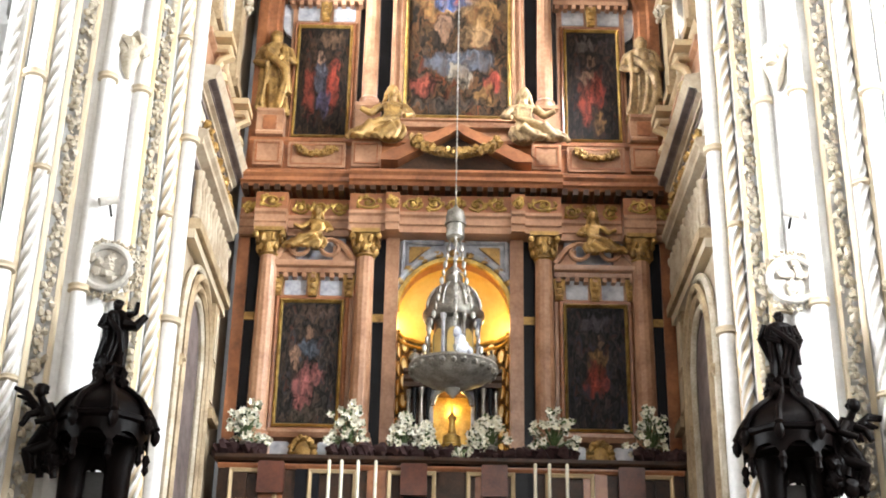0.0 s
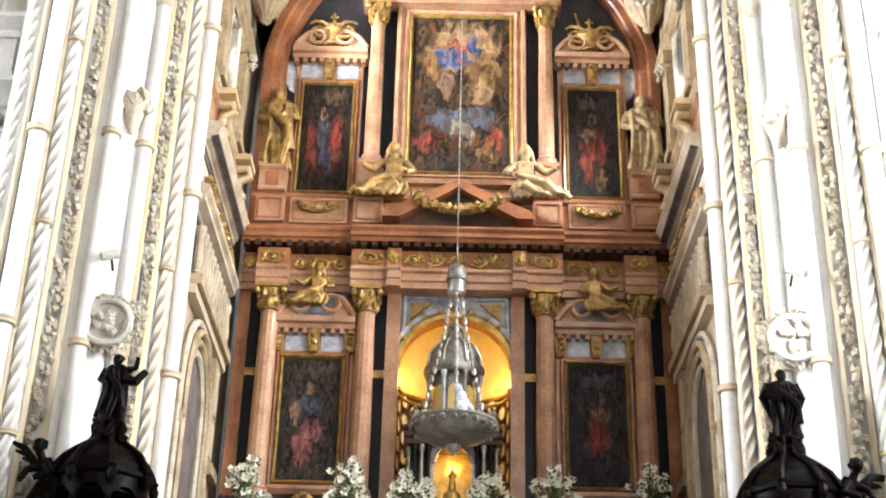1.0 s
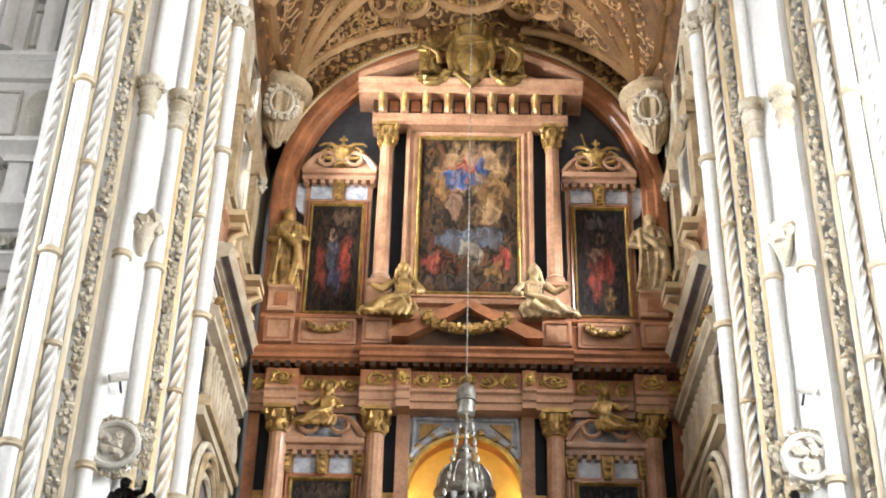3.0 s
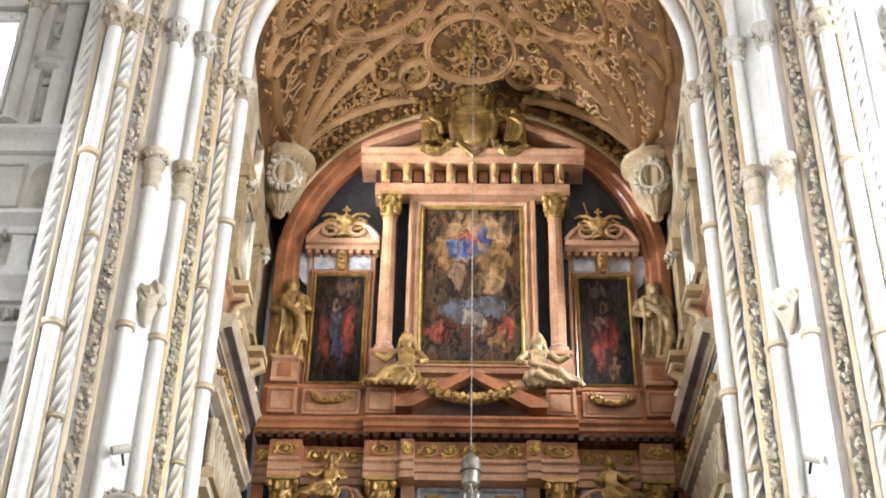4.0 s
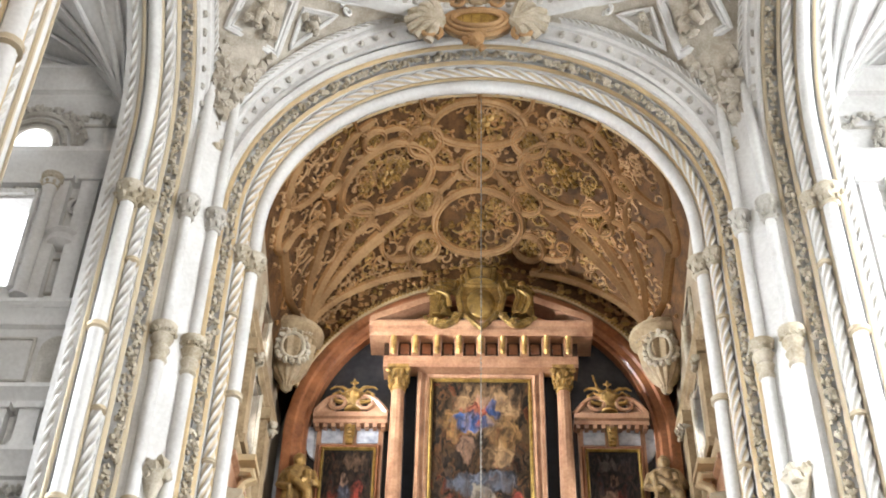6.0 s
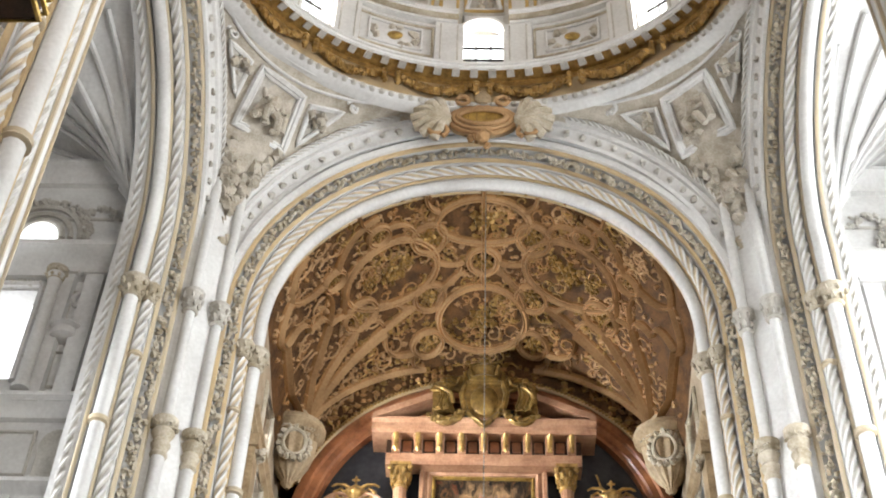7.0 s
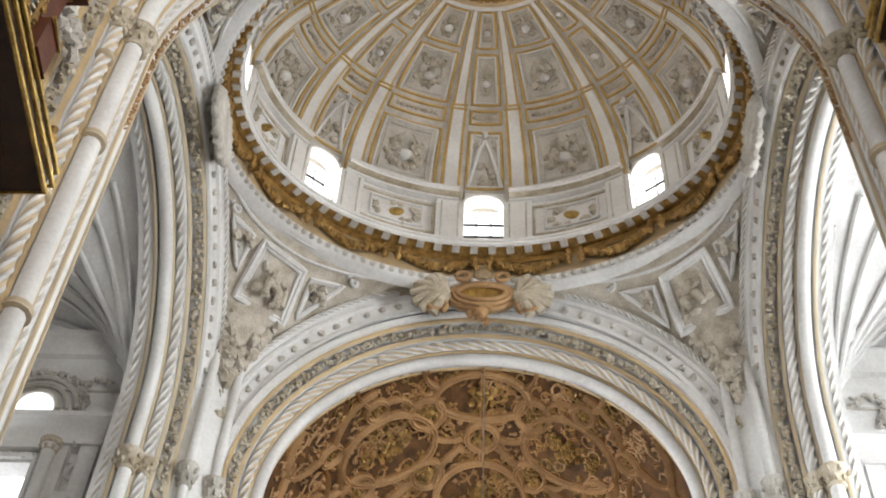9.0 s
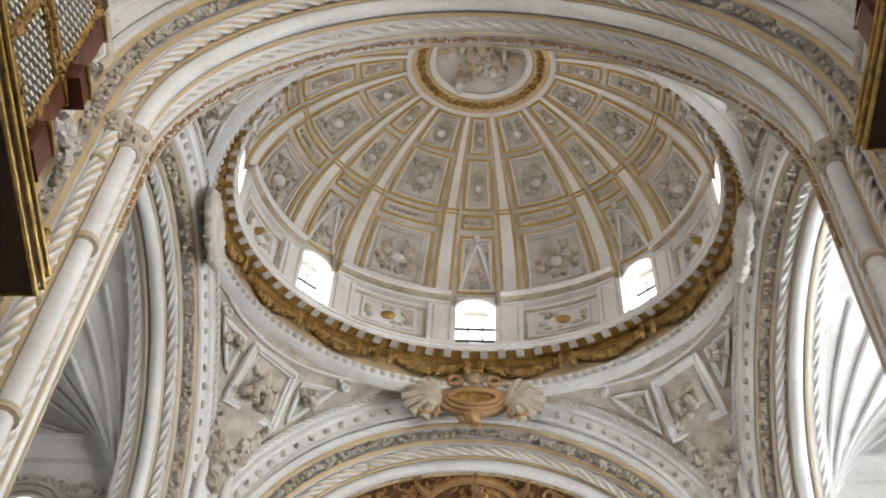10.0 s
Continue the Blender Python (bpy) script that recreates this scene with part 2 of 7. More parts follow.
# the four arches of the crossing
def build_arch(name, side, r, zc, z0, label, deep, gilt=None):
    root = thing(name, label, "arch", kind="structure")
    # jamb and soffit behind the orders
    b = Mesh()
    arch_moulding(b, side, [(0.02, deep), (0.02, 1.12), (-0.03, 1.1), (-0.03, 1.03), (0.04, 1.02), (0.04, 1.14), (0.08, 1.14), (0.08, 1.02), (0.16, 1.02), (0.16, 0.70), (0.235, 0.70), (0.235, 1.0), (0.285, 1.0), (0.285, 0.52), (0.36, 0.50), (0.36, 0.48), (0.52, 0.48), (0.52, 0.60), (0.55, 0.60), (0.55, 0.22), (0.58, 0.2), (0.6, 0.12), (0.7, 0.08)], r, zc, z0)
    part("soffit", b, WHITE, root)
    b = Mesh()
    arch_moulding(b, side, [(0.30, 0.50), (0.32, 0.455), (0.36, 0.43), (0.375, 0.46)], r, zc, z0)
    arch_moulding(b, side, [(0.09, 0.75), (0.11, 0.71), (0.14, 0.70), (0.15, 0.745)], r, zc, z0)
    arch_moulding(b, side, [(-0.032, 1.105), (-0.05, 1.08), (-0.05, 1.05), (-0.032, 1.025)], r, zc, z0)
    arch_moulding(b, side, [(0.50, 0.24), (0.52, 0.19), (0.57, 0.17), (0.585, 0.2)], r, zc, z0)
    part("gilded_fillet", b, gilt and GILT or GOLDLINE, root)
    if deep > 1.3 and not gilt:
        b = leaves(Mesh(), [side(u, deep - 0.12, z) for u, z in arc(r, zc, 17)], 0.06, 0.09)
        part("soffit_leaves", b, RIB, root)["kind"] = "stuff"
        b = Mesh()
        arch_moulding(b, side, [(0.015, deep - 0.02), (-0.02, deep - 0.02), (-0.02, deep), (0.02, deep + 0.01)], r, zc, z0)
        arch_moulding(b, side, [(0.015, deep - 0.26), (-0.03, deep - 0.26), (-0.03, deep - 0.22), (0.015, deep - 0.21)], r, zc, z0)
        part("soffit_fillet", b, GILT, root)
    if gilt or deep > 1.3:
        pts = [side(u, 1.25, z) for u, z in arc(r + 0.06, zc, z0)]
        part("inner_rope", rope(Mesh(), pts, 0.075), [WHITE, GREY], root)
    b = Mesh()
    b.grid([[side(u, 0.22, z) for u, z in arc(r + 0.52, zc, z0, 44, 0.05)], [side(u * 1.02, 0.22, 26.2) for u, z in arc(r + 0.52, zc, z0, 44, 0.05)]])
    part("spandrel_wall", b, WHITE, root)
    b = Mesh()
    arch_moulding(b, side, [(0.13 * math.cos(a), 0.86 + 0.13 * math.sin(a)) for a in np.linspace(-0.3, 2 * math.pi - 0.9, 10)], r, zc, z0)
    part("round_shaft", b, WHITE, root)
    pts = [side(u, 0.60, z) for u, z in arc(r + 0.18, zc, z0)]
    part("rope_moulding", rope(Mesh(), pts, 0.085), [WHITE, gilt or ROPEGOLD], root)
    pts = [side(u, 0.32, z) for u, z in arc(r + 0.42, zc, z0)]
    part("leaf_band", leaves(Mesh(), pts, 0.11), LEAFSTONE, root)["kind"] = "stuff"
    # broad outer band with rosettes, from the imposts up
    ro, a0 = r + 0.55, 0.22
    b = Mesh()
    arch_moulding(b, side, [(0.0, 0.16), (0.02, 0.10), (0.12, 0.10), (0.14, 0.14), (0.34, 0.04), (0.36, -0.02), (0.44, -0.04), (0.47, 0.0), (0.52, -0.08), (0.6, -0.08), (0.62, 0.1)], ro, zc + 0.3 * (r > 4), zc, a0=a0)
    part("outer_band", b, WHITE, root)
    b = Mesh()
    n = round(ro * (math.pi - 2 * a0) / 0.36)
    for i in range(n + 1):
        a = a0 + (math.pi - 2 * a0) * (i + 0.5) / (n + 1)
        for k, (dr, w) in enumerate(((0.24, 0.075),)):
            q = ro + dr
            c = side(-q * math.cos(a), 0.07, zc + 0.3 * (r > 4) + q * math.sin(a))
            b.blob(c, (w, w, w), rnd, 0.35, 6, 4)
    part("rosettes", b, GREY, root)
    b = Mesh()
    pts = [side(-(ro + 0.56) * math.cos(a), -0.1, zc + 0.3 * (r > 4) + (ro + 0.56) * math.sin(a)) for a in np.linspace(a0, math.pi - a0, 60)]
    part("outer_cord", rope(b, pts, 0.05, 0.16, n=16, step=0.04), [WHITE, GREY], root)
    for s in (-1, 1):
        x, y, _ = side(s * r, 0.86, 0)
        part("capital", capital(x, y, ZCAP if zc > 19 else 18.3, 0.15), LEAFSTONE, root, "weathered gilded leaf capital")
        x2, y2, _ = side(s * (r + 0.18), 0.60, 0)
        part("capital", capital(x2, y2, ZCAP if zc > 19 else 18.3, 0.11, 0.36), LEAFSTONE, root)
        for z in (6.1, 9.25, 12.35, 15.6):
            part("shaft_ring", ring(x, y, z, 0.135), GILT, root)
        for z in (7.7, 10.9, 14.1, 17.2):
            part("shaft_ring", ring(x2, y2, z, 0.10, 0.1), GILT, root)
    return root


build_arch("altar_arch", altar_side, RA, ZA, 0, "white carved stone arch with gilded rope mouldings before the altar chapel", 1.2)
build_arch("nave_arch", nave_front, RN, ZN, 0, "white carved stone arch with rope mouldings over the nave", 1.65)
build_arch("transept_arch", left_side, RT, ZT, 0, "grey-white carved stone transept arch with rope mouldings", 1.4, GREY)
build_arch("transept_arch", right_side, RT, ZT, 0, "sunlit white carved stone transept arch with rope mouldings", 1.4, GREY)


def crossing_pier(sx, ya, ydir, r1):
    """The chamfered pier between an arch on y and a transept arch: two colonettes on its flat face."""
    root = thing("crossing_pier", "white stone crossing pier with slim ringed colonettes", "pier", "crossing piers", "structure")

    def at(x, y):
        return (sx * x, ya + ydir * y)
    ua, ub = r1 + 0.58, XT               # chamfer from (ua, 0) to (XT, YT)
    yt = -abs(ya - YC) + RT + 0.6
    pts = [(ua, 0.1), (ua, 0.0), (ub, yt), (ub + 0.15, yt), (ub + 1.6, yt + 0.4), (ub + 1.6, 1.4), (ua + 0.1, 1.4)]
    b = Mesh().grid([[(*at(x, y), z) for x, y in pts] for z in (0, 24.6)], closed=True)
    part("pier_body", b, WHITE, root)
    m = Vector((ub - ua, yt)).normalized()
    nrm = Vector((m.y, -m.x))
    for f in (0.1, 0.93):
        q = Vector((ua, 0)) + m * (f * math.hypot(ub - ua, yt)) + nrm * 0.03
        x, y = at(*q)
        b = Mesh().lathe([(0.115, 0), (0.115, 15.6), (0.10, 15.62), (0.10, 23.0)], x, y, 12)
        col = part("colonette", b, WHITE, root)
        b = Mesh().lathe([(0.115, 15.35), (0.15, 15.4), (0.125, 15.5), (0.17, 15.62), (0.13, 15.7), (0.2, 15.85), (0.16, 15.92), (0.23, 16.05), (0.23, 16.12), (0.1, 16.2)], x, y, 14)
        part("bell_capital", leaves(b, [(x + 0.17 * math.cos(q), y + 0.17 * math.sin(q), 15.98) for q in np.linspace(0, 6.2, 12)], 0.08, 0.08), LEAFSTONE, root)
        part("capital", capital(x, y, 19.1, 0.12, 0.5), GREY, root)
        for z in (9.2, 12.7):
            part("shaft_ring", ring(x, y, z, 0.12), GILT, root)
    q = Vector((ua, 0)) + m * (0.5 * math.hypot(ub - ua, yt)) + nrm * 0.06
    x, y = at(*q)
    b = Mesh()
    for k in range(9):
        a = 2 * math.pi * k / 9
        b.blob((x + 0.17 * math.cos(a), y + 0.17 * math.sin(a), 13.28 + 0.08 * (k % 3)), (0.12, 0.12, 0.12), rnd, 0.35, 6, 4)
    b.lathe([(0.03, 12.8), (0.1, 12.95), (0.2, 13.25), (0.24, 13.36), (0.2, 13.42)], x, y, 10)
    part("leaf_console", b, LEAFSTONE, root)
    imp = at(r1 + 0.88, -0.05)
    b = Mesh()
    for k in range(10):
        b.blob((imp[0] + rnd.uniform(-0.14, 0.14), imp[1] + rnd.uniform(-0.1, 0.1), 20.9 + rnd.uniform(-0.25, 0.2)), (0.14, 0.12, 0.15), rnd, 0.35, 6, 4)
    part("leaf_impost", b, LEAFSTONE, root)
    return root


for sx in (-1, 1):
    crossing_pier(sx, YA, 1, RA)
    crossing_pier(sx, YN, -1, RN)


# pendentives under the oval ring
def oval(a, off, z):
    return (-(RX + off) * math.sin(a), YC + (RY + off) * math.cos(a), z)


def pendentive_point(sx, sy, s, t, out=0.0):
    """s: 0 over the altar or nave arch's crown, 1 over the transept arch's; t: 0 at the arches, 1 at the ring."""
    top = Vector((sx * (RX + 0.12) * math.sin(s * math.pi / 2), YC + sy * (RY + 0.12) * math.cos(s * math.pi / 2), 24.75))
    r1, z1 = (RA + 1.15, ZA + 0.3) if sy > 0 else (RN + 1.15, ZN + 0.3)
    half = (YA - YC)
    if s < 0.5:
        a = math.pi / 2 * (1 - s / 0.5) + 0.22 * s / 0.5
        low = Vector((sx * min(r1 * math.cos(a), XT - 0.1), YC + sy * half, min(24.7, z1 + r1 * math.sin(a))))
    else:
        k = (s - 0.5) / 0.5
        a = 0.22 * (1 - k) + math.pi / 2 * k
        low = Vector((sx * XT, YC + sy * (RT + 1.12) * math.cos(a), min(24.7, ZT + (RT + 1.12) * math.sin(a))))
    p = low.lerp(top, t)
    w = 4 * t * (1 - t) * 0.22 * math.sin(s * math.pi)
    c = Vector((0, YC, 22.0))
    return p + (p - c).normalized() * w - (p - c).normalized() * out


for sx in (-1, 1):
    for sy in (-1, 1):
        root = thing("pendentive", "grey-white carved pendentive with framed relief panels", "pendentive", "pendentives", "structure")
        b = Mesh().grid([[pendentive_point(sx, sy, s, t) for s in np.linspace(0, 1, 41)] for t in np.linspace(0, 1, 13)])
        part("field", b, RELIEF, root)

        def raised(b, pts, r=0.05):
            return b.tube([pendentive_point(sx, sy, s, t, 0.03) for s, t in path_dense(pts, 0.04)], r, 6)
        def corner(s, t, out=0.05):
            return pendentive_point(sx, sy, s, t, out)

        def framed(name, cs, r, m):
            pts = [corner(*c) for c in cs]
            mid = sum(pts, Vector()) / len(pts)
            slab = [p + (mid - p) * 0.04 for p in pts]
            back = [p + (p - Vector((0, YC, 22.0))).normalized() * 0.03 for p in slab]
            q = part(name, Mesh().add(back + [mid + (mid - Vector((0, YC, 22.0))).normalized() * 0.03], [(k, (k + 1) % len(pts), len(pts)) for k in range(len(pts))]), m, root, smooth=False)
            b = Mesh()
            for f, rr in ((0.0, r), (0.14, r * 0.6)):
                ring_ = [p + (mid - p) * f for p in pts]
                b.tube(path_dense([tuple(p) for p in ring_ + ring_[:1]], 0.15)[:-1], rr, 6, closed=True)
            part("panel_frame", b, WHITE, q)
            return q, pts, mid
        q, pts, mid = framed("panel", [(0.59, 0.83), (0.435, 0.82), (0.375, 0.33), (0.60, 0.41)], 0.075, GREY)
        inward = (Vector((0, YC, 23.0)) - mid).normalized()
        b = Mesh()
        side_ = inward.cross(Vector((0, 0, 1))).normalized()
        up_ = side_.cross(inward)

        def on(dx, dz, o):
            return mid + side_ * dx + up_ * dz + inward * o
        b.blob(on(0, 0.36, 0.1), (0.1, 0.1, 0.12), rnd, 0.08, 10, 7)
        for pts_, r0, r1 in (([on(0, 0.28, 0.06), on(0, 0.05, 0.08), on(0.04, -0.12, 0.08)], 0.13, 0.15), ([on(0.06, -0.1, 0.08), on(0.2, -0.2, 0.16), on(0.14, -0.46, 0.08)], 0.11, 0.07), ([on(-0.04, -0.1, 0.08), on(-0.14, -0.24, 0.15), on(-0.2, -0.48, 0.08)], 0.11, 0.07),
                             ([on(0.12, 0.22, 0.06), on(0.3, 0.08, 0.1), on(0.36, 0.28, 0.1)], 0.06, 0.04), ([on(-0.12, 0.22, 0.06), on(-0.26, 0.02, 0.12), on(-0.08, -0.04, 0.18)], 0.06, 0.04), ([on(-0.3, 0.3, 0.04), on(-0.34, -0.1, 0.06), on(-0.36, -0.42, 0.04)], 0.06, 0.09)):
            b.tube(path_dense([tuple(p) for p in pts_], 0.06), lambda t: r0 + (r1 - r0) * t, 8)
        for k in range(10):
            b.blob(on(rnd.uniform(-0.4, 0.4), rnd.uniform(-0.5, -0.2), 0.03), (0.09, 0.09, 0.08), rnd, 0.35, 7, 5)
        part("panel_relief", b, RELIEF, q)
        for cs in ([(0.735, 0.66), (0.63, 0.79), (0.635, 0.5)], [(0.30, 0.70), (0.40, 0.77), (0.345, 0.34)]):
            q, pts, mid = framed("side_panel", cs, 0.05, GREY)
            b = Mesh()
            for k in range(7):
                b.blob(mid + Vector((rnd.gauss(0, 0.1), rnd.gauss(0, 0.1), rnd.gauss(0, 0.08))) + inward * 0.05, (0.1, 0.1, 0.1), rnd, 0.4, 6, 4)
            part("side_relief", b, RELIEF, q)
        for s0, t0 in ((0.735, 0.74), (0.29, 0.76)):
            c = corner(s0, t0, 0.07)
            u = inward.cross(Vector((0, 0, 1))).normalized()
            w = u.cross(inward)
            b = Mesh().tube([c + u * (0.16 * (1 - t * 0.85) * math.cos(9 * t)) + w * (0.16 * (1 - t * 0.85) * math.sin(9 * t)) for t in np.linspace(0, 1, 22)], 0.035, 6)
            part("volute", b, WHITE, root)
        b = Mesh()
        raised(b, [(0.08, 0.93), (0.29, 0.86), (0.5, 0.9), (0.73, 0.86), (0.92, 0.93)], 0.04)
        raised(b, [(0.02, 0.97), (0.5, 0.97), (0.98, 0.97)], 0.05)
        part("upper_moulding", b, WHITE, root)
        b = Mesh()
        for k in range(60):
            t = rnd.uniform(0.02, 0.36)
            s = 0.49 + rnd.choice((-1, 1)) * rnd.uniform(0.0, 0.1) * (0.4 + 2 * t)
            b.blob(pendentive_point(sx, sy, s, t, 0.03), (0.14, 0.14, 0.2), rnd, 0.4, 6, 4)
        part("foot_relief", b, RELIEF, root)

# dome: ring, drum, shell
dome = thing("dome", "oval coffered white and gold dome with a ring of small windows", "dome", kind="structure")


def oval_sweep(b, prof, n=96, a0=0.0, a1=2 * math.pi, mat=0):
    full = a1 - a0 > 6.28
    rows = [[oval(a, off, z) for a in np.linspace(a0, a1, n, endpoint=not full)] for off, z in prof]
    return b.grid(rows, closed=full, mat=mat)


part("lower_moulding", oval_sweep(Mesh(), [(0.3, 24.6), (0.1, 24.62), (0.04, 24.66), (0.1, 24.72), (0.0, 24.78), (0.02, 24.86)]), WHITE, dome)
part("gilded_frieze", oval_sweep(Mesh(), [(0.02, 24.86), (0.08, 24.9), (0.06, 25.38), (0.0, 25.4)]), GOLDLINE, dome)
# the dull gilding behind the modillions paints in the brown shade between them
part("cornice", oval_sweep(Mesh(), [(0.0, 25.38), (0.0, 25.56), (-0.1, 25.6), (-0.26, 25.62), (-0.3, 25.66), (-0.3, 25.72), (0.0, 25.8), (0.05, 25.9)], mat=0).grid([[oval(a, off, z) for a in np.linspace(0, 2 * math.pi, 96, endpoint=False)] for off, z in ((-0.002, 25.37), (-0.002, 25.555), (-0.255, 25.615))], closed=True, mat=1), [WHITE, OLDGOLD], dome)
b = Mesh()
for i in range(80):
    a = 2 * math.pi * (i + 0.5) / 80
    p = [oval(a + s * 0.0163, o, z) for s in (-1, 1) for o in (-0.29, -0.12) for z in ((25.56 if o < -0.2 else 25.53), 25.62)]
    b.add(p, [(0, 1, 3, 2), (4, 6, 7, 5), (0, 4, 5, 1), (2, 3, 7, 6), (0, 2, 6, 4), (1, 5, 7, 3)])
part("modillions", b, GREY, dome)
b = oval_sweep(Mesh(), [(-0.3, 25.72), (-0.34, 25.73), (-0.34, 25.80), (-0.28, 25.81), (-0.28, 25.86), (-0.2, 25.90), (0.0, 25.93)])
b.m = [1 if 3 * 96 <= k < 4 * 96 else 0 for k in range(len(b.f))]
part("upper_moulding", b, [WHITE, LEAFSTONE], dome)
b = Mesh()
for i in range(150):
    b.blob(oval(2 * math.pi * i / 150, 0.03, 24.78), (0.08, 0.08, 0.06), None, 0, 6, 4)
part("bead_moulding", b, GREY, dome)["kind"] = "stuff"
b = Mesh()
for i in range(16):
    for k in range(23):
        t = k / 22
        b.blob(oval(2 * math.pi * (i + 0.1 + 0.8 * t) / 16, -0.04, 25.34 - 0.26 * math.sin(math.pi * t)), (0.085, 0.085, 0.09 + 0.05 * math.sin(math.pi * t)), rnd, 0.35, 6, 4)
    for k in (-0.028, 0.028):
        for z in (25.06, 25.2, 25.33):
            b.blob(oval(2 * math.pi * i / 16 + k, -0.11, z), (0.08, 0.08, 0.1), rnd, 0.25, 6, 4)
part("frieze_garlands", b, OLDGOLD, dome)["kind"] = "stuff"
WB, PB = radians(9), radians(45)
HW = radians(4.9)
for i in range(8):
    a = i * PB
    # solid drum between windows, and the wall above and below each window
    b = Mesh()
    oval_sweep(b, [(-0.06, 25.85), (-0.06, 27.62)], 14, a + HW, a + PB - HW)
    part("drum_wall", b, WHITE, dome)
    b = Mesh()
    for s in (-1, 1):
        rows = [[oval(a + s * HW, o, z) for o in (-0.06, 0.5)] for z in (25.85, 27.35)]
        b.grid(rows)
    rows = []
    for k in range(9):
        q = math.pi * k / 8
        rows.append([oval(a + HW * math.cos(q), o, 27.3 + 0.42 * math.sin(q)) for o in (-0.06, 0.5)])
    b.grid(rows)
    rows = [[oval(a + HW * math.cos(math.pi * k / 8), -0.06, z) for z in (27.3 + 0.42 * math.sin(math.pi * k / 8), 28.2)] for k in range(9)]
    b.grid(rows)
    oval_sweep(b, [(-0.06, 25.85), (0.5, 26.0)], 5, a - HW, a + HW)
    part("window_reveal", b, WHITE, dome)
    b = Mesh()
    z = 25.95
    rows = [[oval(a - HW, 0.45, 25.95), oval(a + HW, 0.45, 25.95)]] + [[oval(a - HW * math.cos(q), 0.45, 27.3 + 0.42 * math.sin(q)), oval(a + HW * math.cos(q), 0.45, 27.3 + 0.42 * math.sin(q))] for q in np.linspace(0, math.pi / 2, 5)]
    b.grid(rows)
    pane = part("window_pane", b, SKYPANE, dome, "bright arched window pane")
    b = Mesh()
    for zz in (26.45, 26.85, 27.3):
        b.tube([oval(a - HW, 0.4, zz), oval(a + HW, 0.4, zz)], 0.035, 5)
    for e in (-0.35, 0.35):
        b.tube([oval(a + e * HW, 0.4, 25.95), oval(a + e * HW, 0.4, 27.65)], 0.018, 5)
    part("glazing_bar", b, IRON, pane)
    b = Mesh()
    b.tube([oval(a + HW * 1.12 * math.cos(q), -0.1, 27.3 + 0.48 * math.sin(q)) for q in np.linspace(0, math.pi, 12)], 0.06, 6)
    part("window_arch", b, WHITE, dome)
    # moulding round the foot of the shell, broken by the windows
    b = Mesh()
    oval_sweep(b, [(-0.04, 27.24), (-0.14, 27.26), (-0.14, 27.34), (-0.10, 27.35), (-0.10, 27.38), (-0.24, 27.40), (-0.24, 27.48), (-0.19, 27.49), (-0.19, 27.52), (-0.36, 27.54), (-0.36, 27.62), (-0.40, 27.64), (-0.40, 27.70), (0.1, 27.8)], 12, a + HW + 0.03, a + PB - HW - 0.03)
    # sunk steps coloured darker, for grime and in place of shade
    b.m = [1 if k // 11 in (2, 3, 6, 7, 8) else 0 for k in range(len(b.f))]
    part("drum_cornice", b, [WHITE, LEAFSTONE], dome)
    for s in (-1, 1):
        b = Mesh()
        a1 = a + s * radians(8.8)
        oval_sweep(b, [(-0.06, 25.9), (-0.22, 25.92), (-0.22, 27.36), (-0.06, 27.38)], 4, a1 - 0.062, a1 + 0.062)
        for e in (-0.062, 0.062):
            b.grid([[oval(a1 + e, o, z) for o in (-0.06, -0.22)] for z in (25.92, 27.36)])
        part("drum_pilaster", b, WHITE, dome)
        b = Mesh()
        for e in (-0.038, 0.038):
            b.tube([oval(a1 + e, -0.225, z) for z in (26.0, 27.28)], 0.022, 5)
        part("pilaster_line", b, GREY, dome)
    am = a + PB / 2
    b = Mesh()
    for k in ((-0.17, 26.2, -0.17, 27.25), (0.17, 26.2, 0.17, 27.25), (-0.17, 26.2, 0.17, 26.2), (-0.17, 27.25, 0.17, 27.25)):
        b.tube([oval(am + k[0] + (k[2] - k[0]) * t, -0.08, k[1] + (k[3] - k[1]) * t) for t in np.linspace(0, 1, 6)], 0.035, 6)
    part("drum_panel_frame", b, LEAFSTONE, dome)
    b = Mesh()
    for k in ((-0.12, 26.36, -0.12, 27.1), (0.12, 26.36, 0.12, 27.1), (-0.12, 26.36, 0.12, 26.36), (-0.12, 27.1, 0.12, 27.1)):
        b.tube([oval(am + k[0] + (k[2] - k[0]) * t, -0.09, k[1] + (k[3] - k[1]) * t) for t in np.linspace(0, 1, 6)], 0.035, 6)
    part("drum_inner_frame", b, WHITE, dome)
    b = Mesh()
    for k in range(14):
        q = rnd.uniform(0, 6.28)
        b.blob(oval(am + 0.1 * math.cos(q), -0.07, 26.72 + 0.33 * math.sin(q)), (0.1, 0.08, 0.1), rnd, 0.4, 6, 4)
    b.blob(oval(am, -0.08, 26.72), (0.2, 0.07, 0.14), None, 0, 8, 6, 1)
    part("drum_relief", b, [RELIEF, GOLD], dome)

DZ, DH = 27.7, 4.75


def shell(a, f, out=0.0):
    """a: angle round the oval; f: 0 at the foot, 1 at the crown."""
    p = f * math.pi / 2
    c, s = math.cos(p), math.sin(p)
    return (-(RX - 0.06 - out) * c * math.sin(a), YC + (RY - 0.06 - out) * c * math.cos(a), DZ + (DH - out) * s)


